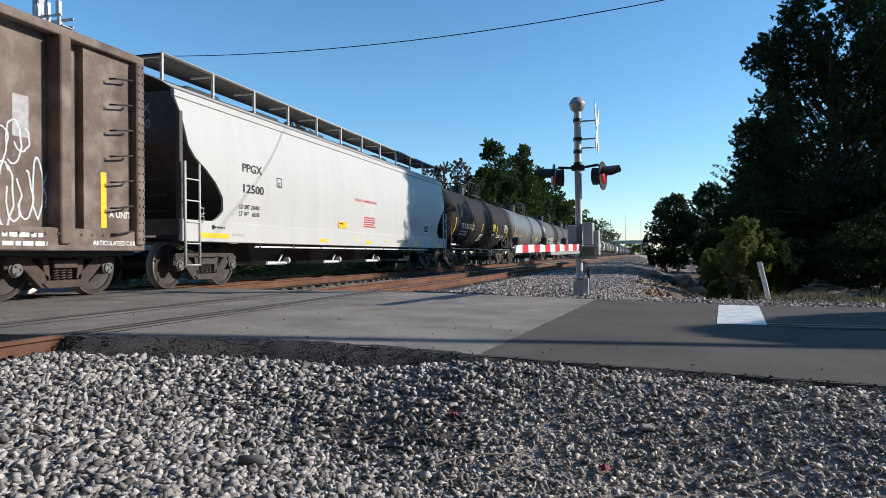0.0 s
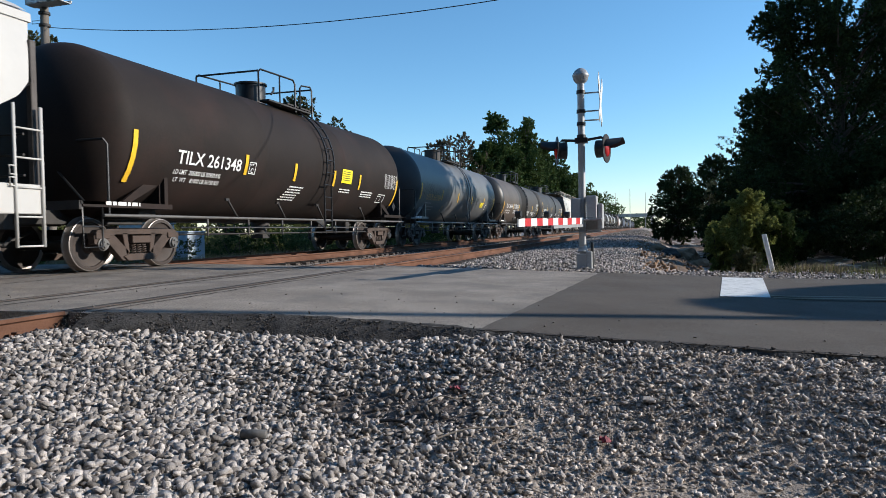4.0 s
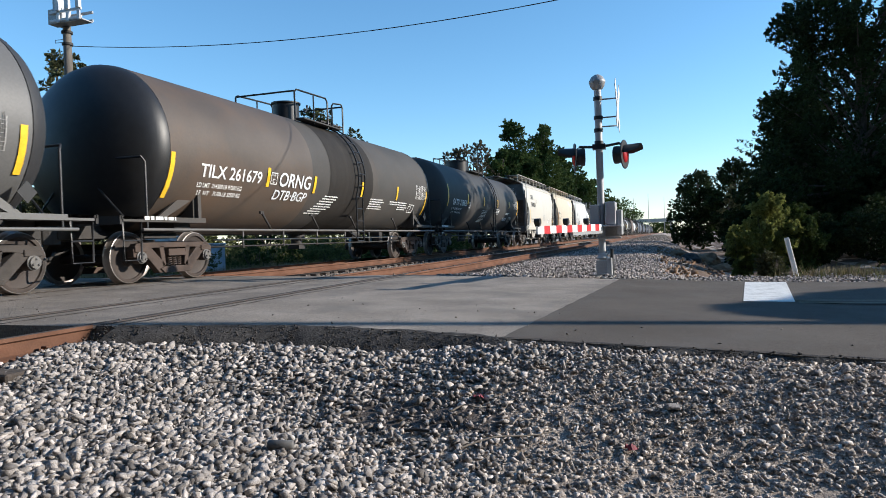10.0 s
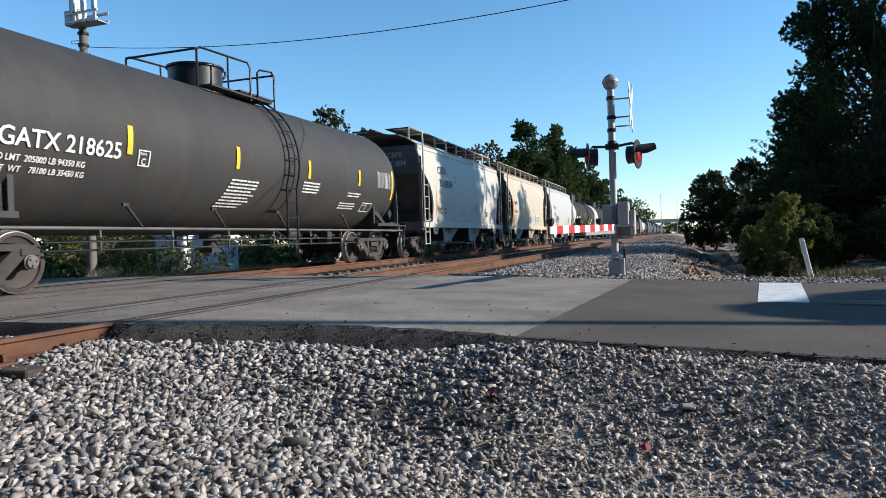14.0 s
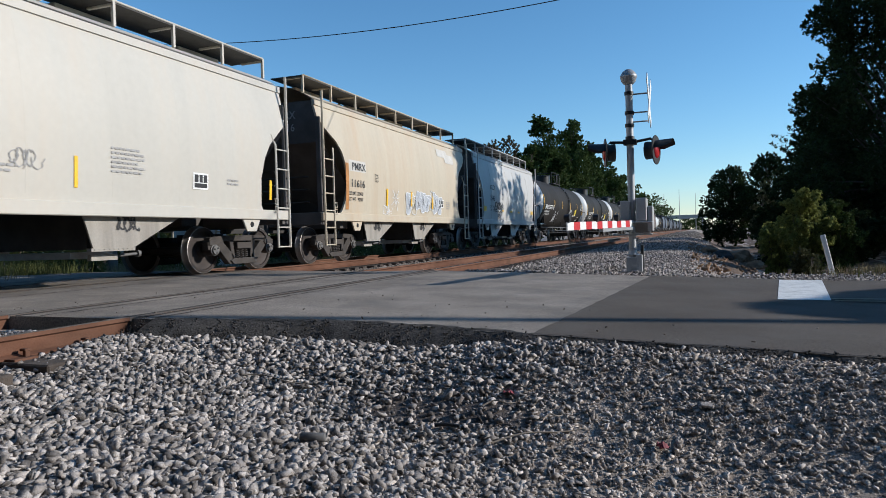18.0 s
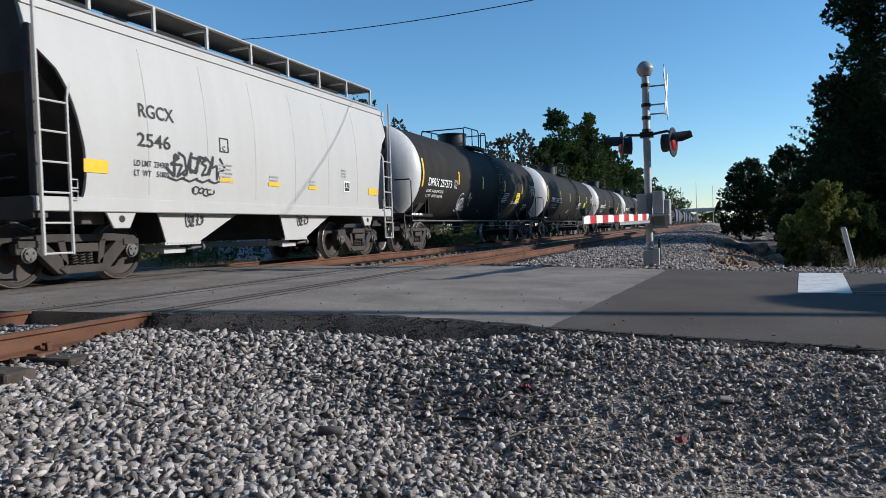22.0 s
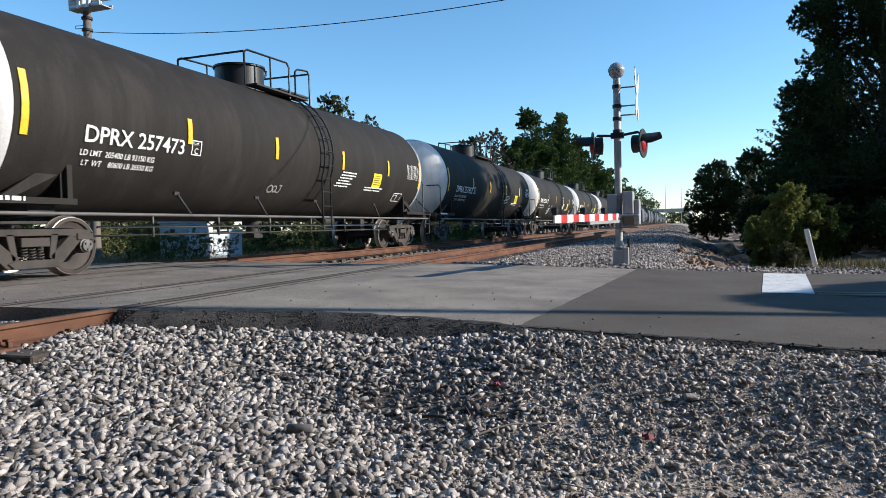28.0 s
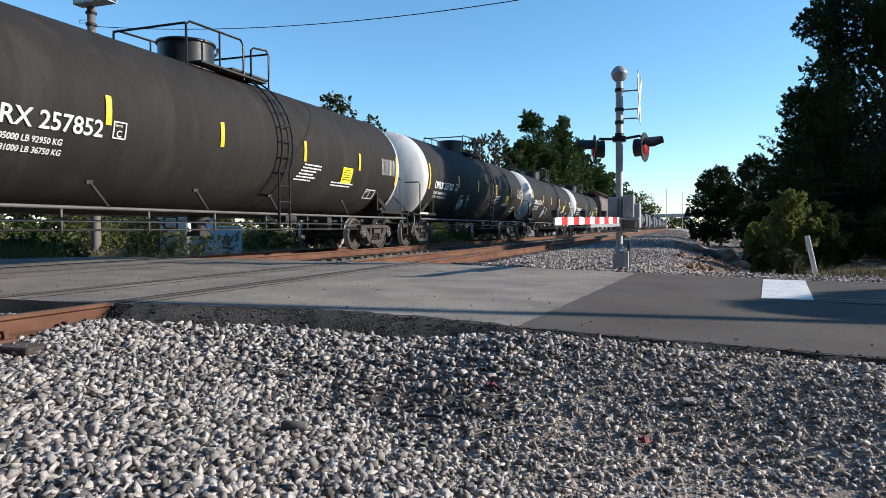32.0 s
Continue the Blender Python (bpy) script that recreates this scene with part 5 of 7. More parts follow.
        for q in (-1, 1):
            # side ladder at the corner
            bm = bmesh.new()
            xo = q * (wide + 0.03)
            y0, y1 = s * (L - 0.06), s * (L - 0.50)
            top = ze - 1.0 if bays == 2 else zs + 1.12
            tube(bm, [(xo, y0, 0.45), (xo, y0, ze + 0.30 if bays == 2 else top)], 0.028, 6)
            tube(bm, [(xo, y1, 0.45), (xo, y1, top - 0.22), (xo - q * 0.05, y1 - s * 0.10, top)] if bays == 2 else [(xo, y1, 0.45), (xo, y1, top)], 0.024, 6)
            for k in range(8):
                z = 0.47 + 0.41 * k
                if z < top + 0.05:
                    tube(bm, [(xo, y0, z), (xo, y1, z)], 0.016, 6)
            for z in (zs - 0.02, zs + 0.14):
                tube(bm, [(xo, y1, z), (xo + q * 0.02, y1 - s * 0.10, z), (xo + q * 0.02, y1 - s * 0.10, z + 0.12), (xo, y1, z + 0.12)], 0.014, 5)
            part("ladder", bm, em, car)
    # hopper chutes
    if bays == 2:
        for s in (-1, 1):
            bm = bmesh.new()
            ya = -2.97 if s < 0 else 0.40
            yc = ya + 0.45
            loops = [[(-1.36, ya, zs - 0.02), (1.36, ya, zs - 0.02), (1.36, ya + 2.1, zs - 0.02), (-1.36, ya + 2.1, zs - 0.02)],
                     [(-1.30, ya + 0.03, 0.55), (1.30, ya + 0.03, 0.55), (1.30, ya + 0.78, 0.55), (-1.30, ya + 0.78, 0.55)]]
            rings(bm, loops, smooth=False)
            # the chute body's dark colour stands in for the shade between the chutes
            chute = part("hopper_chute", bm, M["steel_dark"], car)
            for q in (-1, 1):
                bm = bmesh.new()
                prism(bm, [(ya - 0.12, zs - 0.12), (ya + 2.0, zs - 0.12), (ya + 0.82, 0.55), (ya + 0.06, 0.55)], q * 1.385, q * 1.41)
                part("chute_side", bm, M[chute_paint], chute)
                bm = bmesh.new()
                box(bm, (q * 1.40, ya + 0.41, 0.54), (0.09, 0.84, 0.05))
                for k in range(9):
                    lathe(bm, [(q * 1.44, 0.014), (q * 1.455, 0.010)], "x", 6, (0, ya + 0.05 + 0.09 * k, 0.545))
                part("chute_flange", bm, M[chute_paint], chute)
            if keyed:
                scrawl(car, flat_place(1.418), ya + 0.50, 0.80, 0.42, 0.26, M["black_ink"], seed + 40, "small black spray-painted tag", 6, 0.028)
            bm = bmesh.new()
            box(bm, (0, yc, 0.46), (1.9, 0.8, 0.10))
            tube(bm, [(-1.1, yc + 0.3, 0.42), (1.1, yc + 0.3, 0.42)], 0.03, 6)
            part("outlet_gate", bm, M["galv"], car)
            bm = bmesh.new()
            box(bm, (1.22, yc - 0.05, 0.42), (0.08, 0.5, 0.09))
            part("gate_skirt", bm, M[chute_paint], car)
            bm = bmesh.new()
            tube(bm, [(1.25, yc + 0.25, 0.44), (1.25, yc + 0.60, 0.46)], 0.025, 7)
            lathe(bm, [(yc + 0.60, 0.06), (yc + 0.65, 0.06)], "y", 10, (1.25, 0, 0.46))
            part("gate_crank", bm, M["galv_dull"], car)
    else:
        for c in range(4):
            yc = -half * 0.62 + half * 1.24 * c / 3
            bm = bmesh.new()
            loops = [[(-1.1, yc - 1.5, zs - 0.1), (1.1, yc - 1.5, zs - 0.1), (1.1, yc + 1.5, zs - 0.1), (-1.1, yc + 1.5, zs - 0.1)],
                     [(-0.6, yc - 0.4, 0.5), (0.6, yc - 0.4, 0.5), (0.6, yc + 0.4, 0.5), (-0.6, yc + 0.4, 0.5)]]
            rings(bm, loops, smooth=False)
            part("hopper_chute", bm, M["steel_dark"], car)
            bm = bmesh.new()
            box(bm, (0.5, yc, 0.47), (0.9, 0.5, 0.08))
            tube(bm, [(0.2, yc - 0.5, 0.45), (1.05, yc - 0.5, 0.45), (1.05, yc + 0.4, 0.45)], 0.035, 6)
            part("outlet_gate", bm, M["galv"], car)
    # running board on the roof
    for q in (-1, 1):
        bm = bmesh.new()
        box(bm, (q * 0.64, 0, H + 0.16 + board_up), (0.86, 2 * L - 0.1, 0.03))
        part("running_board", bm, M["grating"], car)
        n = 9 if bays == 2 else 12
        for k in range(n):
            bm = bmesh.new()
            y = -L + 0.1 + (2 * L - 0.2) * k / (n - 1)
            box(bm, (q * 1.06, y, H - 0.02 + board_up / 2), (0.05, 0.05, 0.42 + board_up))
            box(bm, (q * 0.80, y, H + 0.13 + board_up), (0.56, 0.05, 0.04))
            part("running_board_bracket", bm, pm, car)
        bm = bmesh.new()
        tube(bm, [(q * 1.07, -L + 0.1, H + 0.19 + board_up), (q * 1.07, L - 0.1, H + 0.19 + board_up)], 0.02, 6)
        part("running_board_rail", bm, pm, car)
    for k in range(4 if bays == 2 else 6):
        y = -L * 0.75 + L * 1.5 * k / (3 if bays == 2 else 5)
        bm = bmesh.new()
        box(bm, (0, y, H + 0.03), (0.9, 1.2, 0.12))
        part("hatch_cover", bm, pm, car, bevel=0.02)
    add_trucks(car, half, False, keyed)
    add_couplers(car, half + 1.95)
    # marks
    def P(a, b):
        return (side_x(b) + 0.012, a, b)
    if marks:
        size, a1, z1, w1, a2, z2, w2, a3, z3, w3 = marks
        add_text(car, mark, size, P, a1, z1, M["black_ink"], 0.9, width=w1)
        add_text(car, number, size, P, a2, z2, M["black_ink"], 0.9, width=w2)
        for k, w in enumerate(weights):
            add_text(car, ("LD LMT  ", "LT  WT    ")[k] + w, 0.13, P, a3, z3 - 0.15 * k, M["black_ink"], 0.95, name="lettering", width=w3)
        # small repeat of the number on the dark end
        E = lambda a, b: (a, -L + 0.045, b)
        add_text(car, mark, 0.26, E, 0.25, ze - 0.30, M["dull_ink"], 0.9, name="lettering")
        add_text(car, number, 0.26, E, 0.25, ze - 0.60, M["dull_ink"], 0.9, name="lettering")
    for s in (-1, 1):
        bm = bmesh.new()
        prism(bm, [(s * (half - 0.15), zs - 0.42), (s * (half - 0.45), zs - 0.42), (s * (half - 0.6), zs - 0.15), (s * (half - 0.6), zs), (s * half, zs), (s * half, zs - 0.15)], wide - 0.06, wide - 0.02)
        pad = part("jacking_pad", bm, pm, car, bevel=0.008)
        bm = bmesh.new()
        lathe(bm, [(wide - 0.03, 0.055), (wide - 0.012, 0.055)], "x", 12, (0, s * (half - 0.30), zs - 0.28))
        part("pad_hole", bm, M["black"], pad)
    for k, (a, b, rows, w, ink) in enumerate(prints):
        add_lines(car, P, a, b, rows, 0.034, 0.036, w, M[ink], seed + 1 + k, name="small_print")
    if stencil:
        framed_box(car, P, *stencil)
    if plate:
        bm = bmesh.new()
        a, b, w, h = plate
        for c in (((a, b), (a + w, b + 0.02)), ((a, b + h - 0.02), (a + w, b + h)), ((a, b), (a + 0.02, b + h)), ((a + w - 0.02, b), (a + w, b + h))):
            fan(bm, P, c, 2)
        part("plate_mark", bm, M["black_ink"], car)
        add_text(car, "C", 0.12, P, a + w * 0.3, b + 0.03, M["black_ink"])
    if tag:
        sharp_tag(car, P, *tag)
    return car, P, half, L


def yellow_marks(car, P, spots):
    for a, b, w, h in spots:
        add_patch(car, P, ((a, b), (a + w, b + h)), M["yellow"], "reflective_strip", "yellow reflective strip", 2)


# ---- high-sided brown car ----
def gondola_car(u_end):
    """Only its trailing end passes by."""
    L, half = 7.75, 6.6
    uc = u_end - half
    car = thing("high_side_gondola", pose(TRACK_X["far"], uc, RAIL_Z["far"]), "rusted brown high-sided steel car with ribbed sides and graffiti", "gondola car", "railway cars of the train")
    W, z0, z1 = 1.56, 0.78, 3.98
    for q in (-1, 1):
        bm = bmesh.new()
        box(bm, (q * (W - 0.21), -0.6, (z0 + z1) / 2), (0.06, 2 * L - 1.2, z1 - z0))
        part("side_sheet", bm, M["gondola"], car)
        bm = bmesh.new()
        box(bm, (q * (W - 0.115), L - 0.60, (z0 + z1) / 2), (0.13, 1.2, z1 - z0))
        part("end_panel", bm, M["gondola"], car)
        bm = bmesh.new()
        box(bm, (q * (W - 0.03), 0, z1 + 0.02), (0.16, 2 * L + 0.1, 0.14))
        box(bm, (q * (W - 0.03), 0, z0 + 0.12), (0.14, 2 * L + 0.1, 0.34))
        part("side_rail", bm, M["gondola"], car, bevel=0.015)
        for k in range(9):
            y = L - 0.12 - 1.55 * k if k else L - 0.10
            bm = bmesh.new()
            w = 0.18 if k == 0 else 0.20
            box(bm, (q * (W + 0.02 if k == 0 else W - 0.05), y, (z0 + z1) / 2), (0.16 if k == 0 else 0.30, w, z1 - z0 - 0.1))
            part("side_post", bm, M["gondola"], car, bevel=0.02)
    for s in (-1, 1):
        bm = bmesh.new()
        box(bm, (0, s * (L - 0.03), (z0 + z1) / 2), (2 * W - 0.2, 0.06, z1 - z0))
        for z in np.linspace(z0 + 0.4, z1 - 0.3, 5):
            box(bm, (0, s * (L + 0.03), z), (2 * W - 0.2, 0.10, 0.14))
        part("end_wall", bm, M["gondola"], car)
    bm = bmesh.new()
    box(bm, (0, 0, z0 - 0.05), (2 * W - 0.3, 2 * L, 0.14))
    box(bm, (0, 0, z0 - 0.3), (0.5, 2 * L, 0.4))
    part("floor", bm, M["steel_dark"], car)
    for k in range(7):
        z = 1.0 + 0.42 * k
        bm = bmesh.new()
        tube(bm, [(W + 0.03, L - 0.32, z + 0.06), (W + 0.13, L - 0.34, z + 0.06), (W + 0.13, L - 0.72, z), (W + 0.03, L - 0.74, z)], 0.016, 6)
        part("grab_iron", bm, M["steel_dark"], car)
    bm = bmesh.new()
    rr = random.Random(4)
    for k in range(22):
        z = z0 + 0.15 + 0.14 * k
        for y in (L - 0.14, L - 0.05):
            lathe(bm, [(W + 0.10, 0.022), (W + 0.118, 0.018)], "x", 6, (0, y, z))
    for k in range(26):
        lathe(bm, [(W + 0.04, 0.022), (W + 0.06, 0.018)], "x", 6, (0, L - 0.9 - 0.22 * k, z0 + 0.20))
    part("rivets", bm, M["gondola"], car)
    P = flat_place(W - 0.045)
    P2 = flat_place(W + 0.105)
    add_patch(car, flat_place(W - 0.042), ((L - 0.86, 1.10), (L - 0.74, 2.0)), M["yellow"], "reflective_strip", "yellow reflective strip", 1)
    add_text(car, "A UNIT", 0.15, P, L - 0.68, 1.28, M["white_ink"])
    add_text(car, "ARTICULATED CAR", 0.105, flat_place(W + 0.045), L - 1.12, 0.82, M["white_ink"])
    P = flat_place(W - 0.172)
    scrawl(car, P, L - 3.0, 1.05, 1.35, 1.0, M["spray"], 8, "pale spray-painted scribble", 7, 0.022)
    scrawl(car, P, L - 3.0, 1.9, 0.9, 0.7, M["spray"], 18, "pale spray-painted scribble", 5, 0.02)
    add_patch(car, P, ((L - 2.35, 2.35), (L - 2.08, 2.95)), M["dull_ink"], "faded_notice", "bleached paper notice", 1)
    add_lines(car, flat_place(W + 0.045), L - 2.7, 0.92, 2, 0.06, 0.06, 0.9, M["white_ink"], 31, name="small_print")
    add_trucks(car, half, True)
    add_couplers(car, half + 1.95)
    return car


CARS = []      # (thing, place along the track at the start)
def run(car):
    CARS.append((car, car.matrix_basis.translation.y))
    return car


run(gondola_car(8.68))
c, P, half, L = hopper_car(12.37, 27.5, "hop_white", "long white covered hopper car with black numbers, standing tall", "PPGX", "12500", weights=("219900", "66100"), H=4.25, bays=4, ends=1.30, sill_z=1.32, board_up=0.11,
                           marks=(0.255, -7.02, 2.47, 0.80, -7.05, 2.02, 0.89, -7.12, 1.66, 0.80), plate=(-5.57, 2.26, 0.23, 0.22), stencil=(5.83, 1.55, 0.47, 0.26),
                           prints=((4.18, 1.98, 6, 1.1, "dull_ink"), (6.65, 1.80, 3, 0.45, "dull_ink"), (-0.27, 1.80, 5, 0.95, "red")), sill_h=0.42)
SILL = flat_place(1.585)
yellow_marks(c, SILL, [(-L + 0.55, 1.00, 0.95, 0.10), (-half * 0.44, 1.00, 0.42, 0.09), (-half * 0.02, 1.00, 0.42, 0.09), (4.59, 0.98, 0.42, 0.09), (7.37, 0.97, 0.9, 0.09)])
yellow_marks(c, P, [(-2.11, 1.42, 0.57, 0.19)])
add_lines(c, P, -2.06, 1.50, 1, 0.07, 0.03, 0.4, M["black_ink"], 55, name="small_print")
add_lines(c, SILL, -L + 1.6, 1.06, 1, 0.05, 0.03, 0.55, M["dull_ink"], 53, name="small_print")
add_lines(c, SILL, -L + 1.0, 1.20, 1, 0.04, 0.03, 0.35, M["black_ink"], 54, name="small_print")
for a in (-L + 0.95, 7.85):
    bm = bmesh.new()
    lathe(bm, [(1.582, 0.05), (1.588, 0.05)], "x", 14, (0, a, 1.22))
    part("lifting_hole", bm, M["black"], c)
for a in (-0.9, 1.6, 5.24):
    bm = bmesh.new()
    lathe(bm, [(1.583, 0.07), (1.587, 0.07)], "x", 7, (0, a, 1.12))
    part("chalk_mark", bm, M["sticker"], c, "yellow spray dot")
bm = bmesh.new()
tube(bm, [(1.50, -L + 2.6, 0.84), (1.50, L - 2.6, 0.84)], 0.022, 7)
part("air_pipe", bm, M["cabinet"], c, "white pipe under the side sill")
for k in range(9):
    bm = bmesh.new()
    box(bm, (1.50, -L + 2.8 + 1.55 * k, 0.875), (0.05, 0.05, 0.12))
    part("pipe_clamp", bm, M["steel_dark"], c)
for yc in np.linspace(-half * 0.62, half * 0.62, 4):
    bm = bmesh.new()
    tube(bm, [(1.05, yc - 0.45, 0.46), (1.05, yc + 0.55, 0.46)], 0.035, 7)
    tube(bm, [(1.05, yc + 0.1, 0.48), (1.05, yc + 0.28, 0.66)], 0.025, 6)
    lathe(bm, [(yc + 0.5, 0.09), (yc + 0.56, 0.09)], "y", 10, (1.05, 0, 0.52))
    part("gate_crank", bm, M["cabinet"], c, "white outlet crank gear")
run(c)
add_text(c, "CENTER FLOW", 0.15, SILL, 2.62, 1.07, M["blue_grey"], 0.9, "faded blue lettering", 0.15, width=1.25)
add_text(c, "DO NOT HAMMER ON CAR", 0.115, lambda a, b: (P(a, b)[0] + 0.004, a, b), -0.98, 2.28, M["red"], 0.95, "red stencilled lettering", width=1.72)
LOW = ((1.36, -0.58, -0.14), (3.12, -0.58, -0.13))
run(tank_car(31.42, 42.98, "tank_brown", "sooty black tank car with yellow strips, rust-red along its top", mark="TILX 261348", rusty=True, dome=0.38, sticker=(1.88, -0.45, 0.69, 0.40),
             spec=dict(strips=((-6.42, -1.0, -0.05), (-3.02, -0.58, -0.14), (-0.85, -0.58, -0.14), *LOW, (6.28, -1.04, -0.10)), mark=(-5.24, -0.52, 2.08), plate=(-2.85, -0.55), table=(5.2, -0.42, 1.05, 0.48), stencil=(4.87, -0.96, 0.60, 0.31),
                       lines=((3.44, -0.66, 3, 0.95, 0.0), (1.89, -0.66, 2, 0.75, 0.0), (-0.9, -0.75, 6, 0.85, 0.05)))))
utlx = run(tank_car(46.94, 59.06, "tank_grey", "plain grey tank car with faded gold numbers", R=1.52, heads="tank_near_black", mark="UTLX 665989", dome=0.38, ink="gold_ink", sub=False, sticker=(3.41, -0.70, 0.62, 0.26), ladder=0.30,
                    spec=dict(strips=((-6.62, -0.64, 0.0), (-3.76, -0.58, -0.14), (-1.17, -0.58, -0.15), (1.45, -0.56, -0.17), (4.05, -0.48, -0.19), (6.45, -0.8, -0.09)), mark=(-5.8, -0.62, 1.95), plate=(-3.3, -1.1), table=(5.15, -0.48, 1.08, 0.47),
                              stencil=(4.55, -0.78, 0.26, 0.24), lines=((1.55, -0.45, 2, 0.4, 0.0), (4.9, -1.0, 1, 0.7, 0.0)))))
drips(utlx, drum_place(1.545, 2.45), ((-6.6, -2.5), (1.6, 6.2), (-6.4, -4.2)), 150, 5, M["tank_near_black"])
run(tank_car(62.99, 75.57, "tank_drab", "grey-black tank car with a darker band and white graffiti", heads="black", mark="TILX 261679", rusty=True, dome=0.36, sticker=None, band="tank_black", rust="tank_rust", weights=("214300 LB 97200 KG", "71700 LB 32500 KG"),
             spec=dict(strips=((-6.88, -1.0, -0.13), (-3.77, -0.57, -0.14), (-1.66, -0.6, -0.17), (1.15, -0.55, -0.12), (3.86, -0.53, -0.08), (6.66, -0.98, -0.09)), mark=(-6.03, -0.51, 2.05), plate=(-3.62, -0.50), table=(5.63, -0.40, 1.02, 0.5),
                       stencil=(5.18, -0.93, 0.5, 0.31), lines=((3.43, -0.62, 2, 1.65, 0.0), (4.2, -0.78, 2, 0.9, 0.0), (1.9, -0.60, 5, 1.1, 0.0), (-0.95, -0.66, 8, 0.9, 0.09)))))
D4 = drum_place(1.574, 2.45)
add_text(CARS[-1][0], "ORNG", 0.46, D4, -3.30, -0.52, M["spray"], 0.8, "white spray-painted tag", 0.1, "spray_tag", width=1.45)
add_text(CARS[-1][0], "DTB·BGP", 0.34, D4, -3.40, -0.85, M["spray"], 0.8, "white spray-painted tag", 0.1, "spray_tag", width=1.5)
run(tank_car(79.25, 91.75, "tank_charcoal", "dark grey tank car with white numbers and a dome platform", mark="GATX 218625", sticker=None, weights=("205000 LB 94350 KG", "78100 LB 35450 KG"),
             spec=dict(strips=((-6.85, -0.52, 0.39), (-3.95, -0.33, 0.13), (-1.1, -0.31, 0.13), (1.7, -0.3, 0.13), (4.4, -0.3, 0.13), (6.7, -0.6, 0.3)), mark=(-6.15, -0.42, 2.08), plate=(-3.7, -0.5),
                       lines=((-1.15, -0.56, 9, 1.0, 0.03), (1.55, -0.42, 4, 0.8, 0.0), (3.9, -0.55, 2, 0.9, 0.0), (3.6, -0.85, 3, 1.1, 0.0)))))
c, P, half, L = hopper_car(95.9, 104.85, "hop_cream", "cream covered hopper car with black numbers", "CBFX", "303834", length=5.50, ends=1.02, cutback=((0, 0.04, 0.25, 0.41, 0.53, 0.65, 0.71, 0.78, 1), (0.90, 0.98, 1.0, 0.87, 0.66, 0.27, 0.06, 0.02, 0.01)), weights=("232700", "53300"), marks=(0.40, -3.80, 3.04, 1.0, -3.77, 2.56, 1.53, -3.87, 1.69, 0.85),
                           plate=(-1.97, 2.84, 0.27, 0.23), stencil=(2.50, 1.58, 0.33, 0.23), prints=((0.69, 2.06, 6, 0.68, "dull_ink"), (-1.35, 1.66, 2, 0.55, "dull_ink"), (3.4, 1.75, 2, 0.35, "dull_ink")))
yellow_marks(c, P, [(-4.17, 1.48, 0.10, 0.9), (-2.10, 1.48, 0.09, 0.43), (0.03, 1.44, 0.06, 0.45), (4.75, 1.45, 0.08, 0.4)])
scrawl(c, P, -0.95, 1.66, 0.42, 0.26, M["dull_ink"], 33, "faint grey spray-painted scribble", 5, 0.014)
run(c)
c, P, half, L = hopper_car(108.76, 116.75, "hop_tan", "faded tan covered hopper car with rust streaks and graffiti", "PMRX", "11616", length=5.47, ends=1.24, cutback=((0, 0.03, 0.12, 0.28, 0.48, 0.60, 0.69, 0.78, 0.88, 1), (0.70, 0.78, 0.90, 1.0, 0.94, 0.82, 0.62, 0.29, 0.03, 0.01)), weights=("233400", "52600"), seed=7, marks=(0.27, -4.00, 2.37, 0.77, -4.09, 1.93, 0.79, -4.17, 1.72, 0.76),
                           plate=(-2.68, 2.13, 0.20, 0.21), stencil=(2.28, 1.60, 0.40, 0.22), prints=((3.0, 1.75, 4, 0.45, "dull_ink"),))
add_patch(c, lambda a, b: (P(a, b)[0] - 0.009, a, b), ((-4.14, 2.33), (-3.20, 2.62)), M["patch_white"], "repainted_patch", "white patch behind the painted letters", 2)
block_tag(c, P, -0.52, 1.32, 3.0, 0.78, 8, 12)
starburst(c, P, -1.31, 1.72, 0.36)
sharp_tag(c, P, -2.15, 1.28, 0.5, 0.24, M["spray"], 26, "small white spray-painted tag", 2, 0.02)
add_patch(c, P, ((2.45, 3.36), (3.45, 3.62)), M["patch_white"], "repainted_patch", "white repainted patch", 3)
add_patch(c, P, ((3.15, 3.18), (4.05, 3.50)), M["patch_white"], "repainted_patch", "white repainted patch", 3)
add_patch(c, P, ((-4.34, 1.34), (-4.18, 2.52)), M["rust_streak"], "rust_streak", "orange rust streak", 4)
yellow_marks(c, lambda a, b: (P(a, b)[0] + 0.012, a, b), [(-1.97, 1.51, 0.10, 0.47), (-0.20, 1.54, 0.10, 0.45), (1.60, 1.50, 0.10, 0.42)])
run(c)
c, P, half, L = hopper_car(120.65, 129.1, "hop_white", "white covered hopper car with black graffiti", "RGCX", "2546", seams=True, length=5.33, ends=0.80, cutback=((0, 0.05, 0.13, 0.28, 0.45, 0.58, 0.68, 0.765, 0.84, 1), (0.92, 0.97, 1.0, 0.97, 0.84, 0.70, 0.52, 0.20, 0.03, 0.01)), weights=("234300", "51800"), marks=(0.30, -3.57, 2.53, 0.76, -3.62, 2.07, 0.70, -3.69, 1.76, 0.72), chute_paint="hop_white",
                           plate=(-1.72, 2.15, 0.24, 0.26), stencil=(2.74, 1.64, 0.22, 0.20), prints=((-1.75, 1.90, 5, 0.4, "dull_ink"), (-0.25, 1.78, 2, 0.35, "dull_ink"), (1.2, 1.76, 2, 0.3, "dull_ink"), (2.6, 2.1, 3, 0.2, "dull_ink")),
                           tag=(-3.0, 1.62, 1.25, 0.42, M["black_ink"], 17, "black spray-painted tag", 4, 0.05), seed=11)
scrawl(c, P, -2.42, 1.34, 0.5, 0.17, M["black_ink"], 19, "small black spray-painted tag", 4, 0.024)
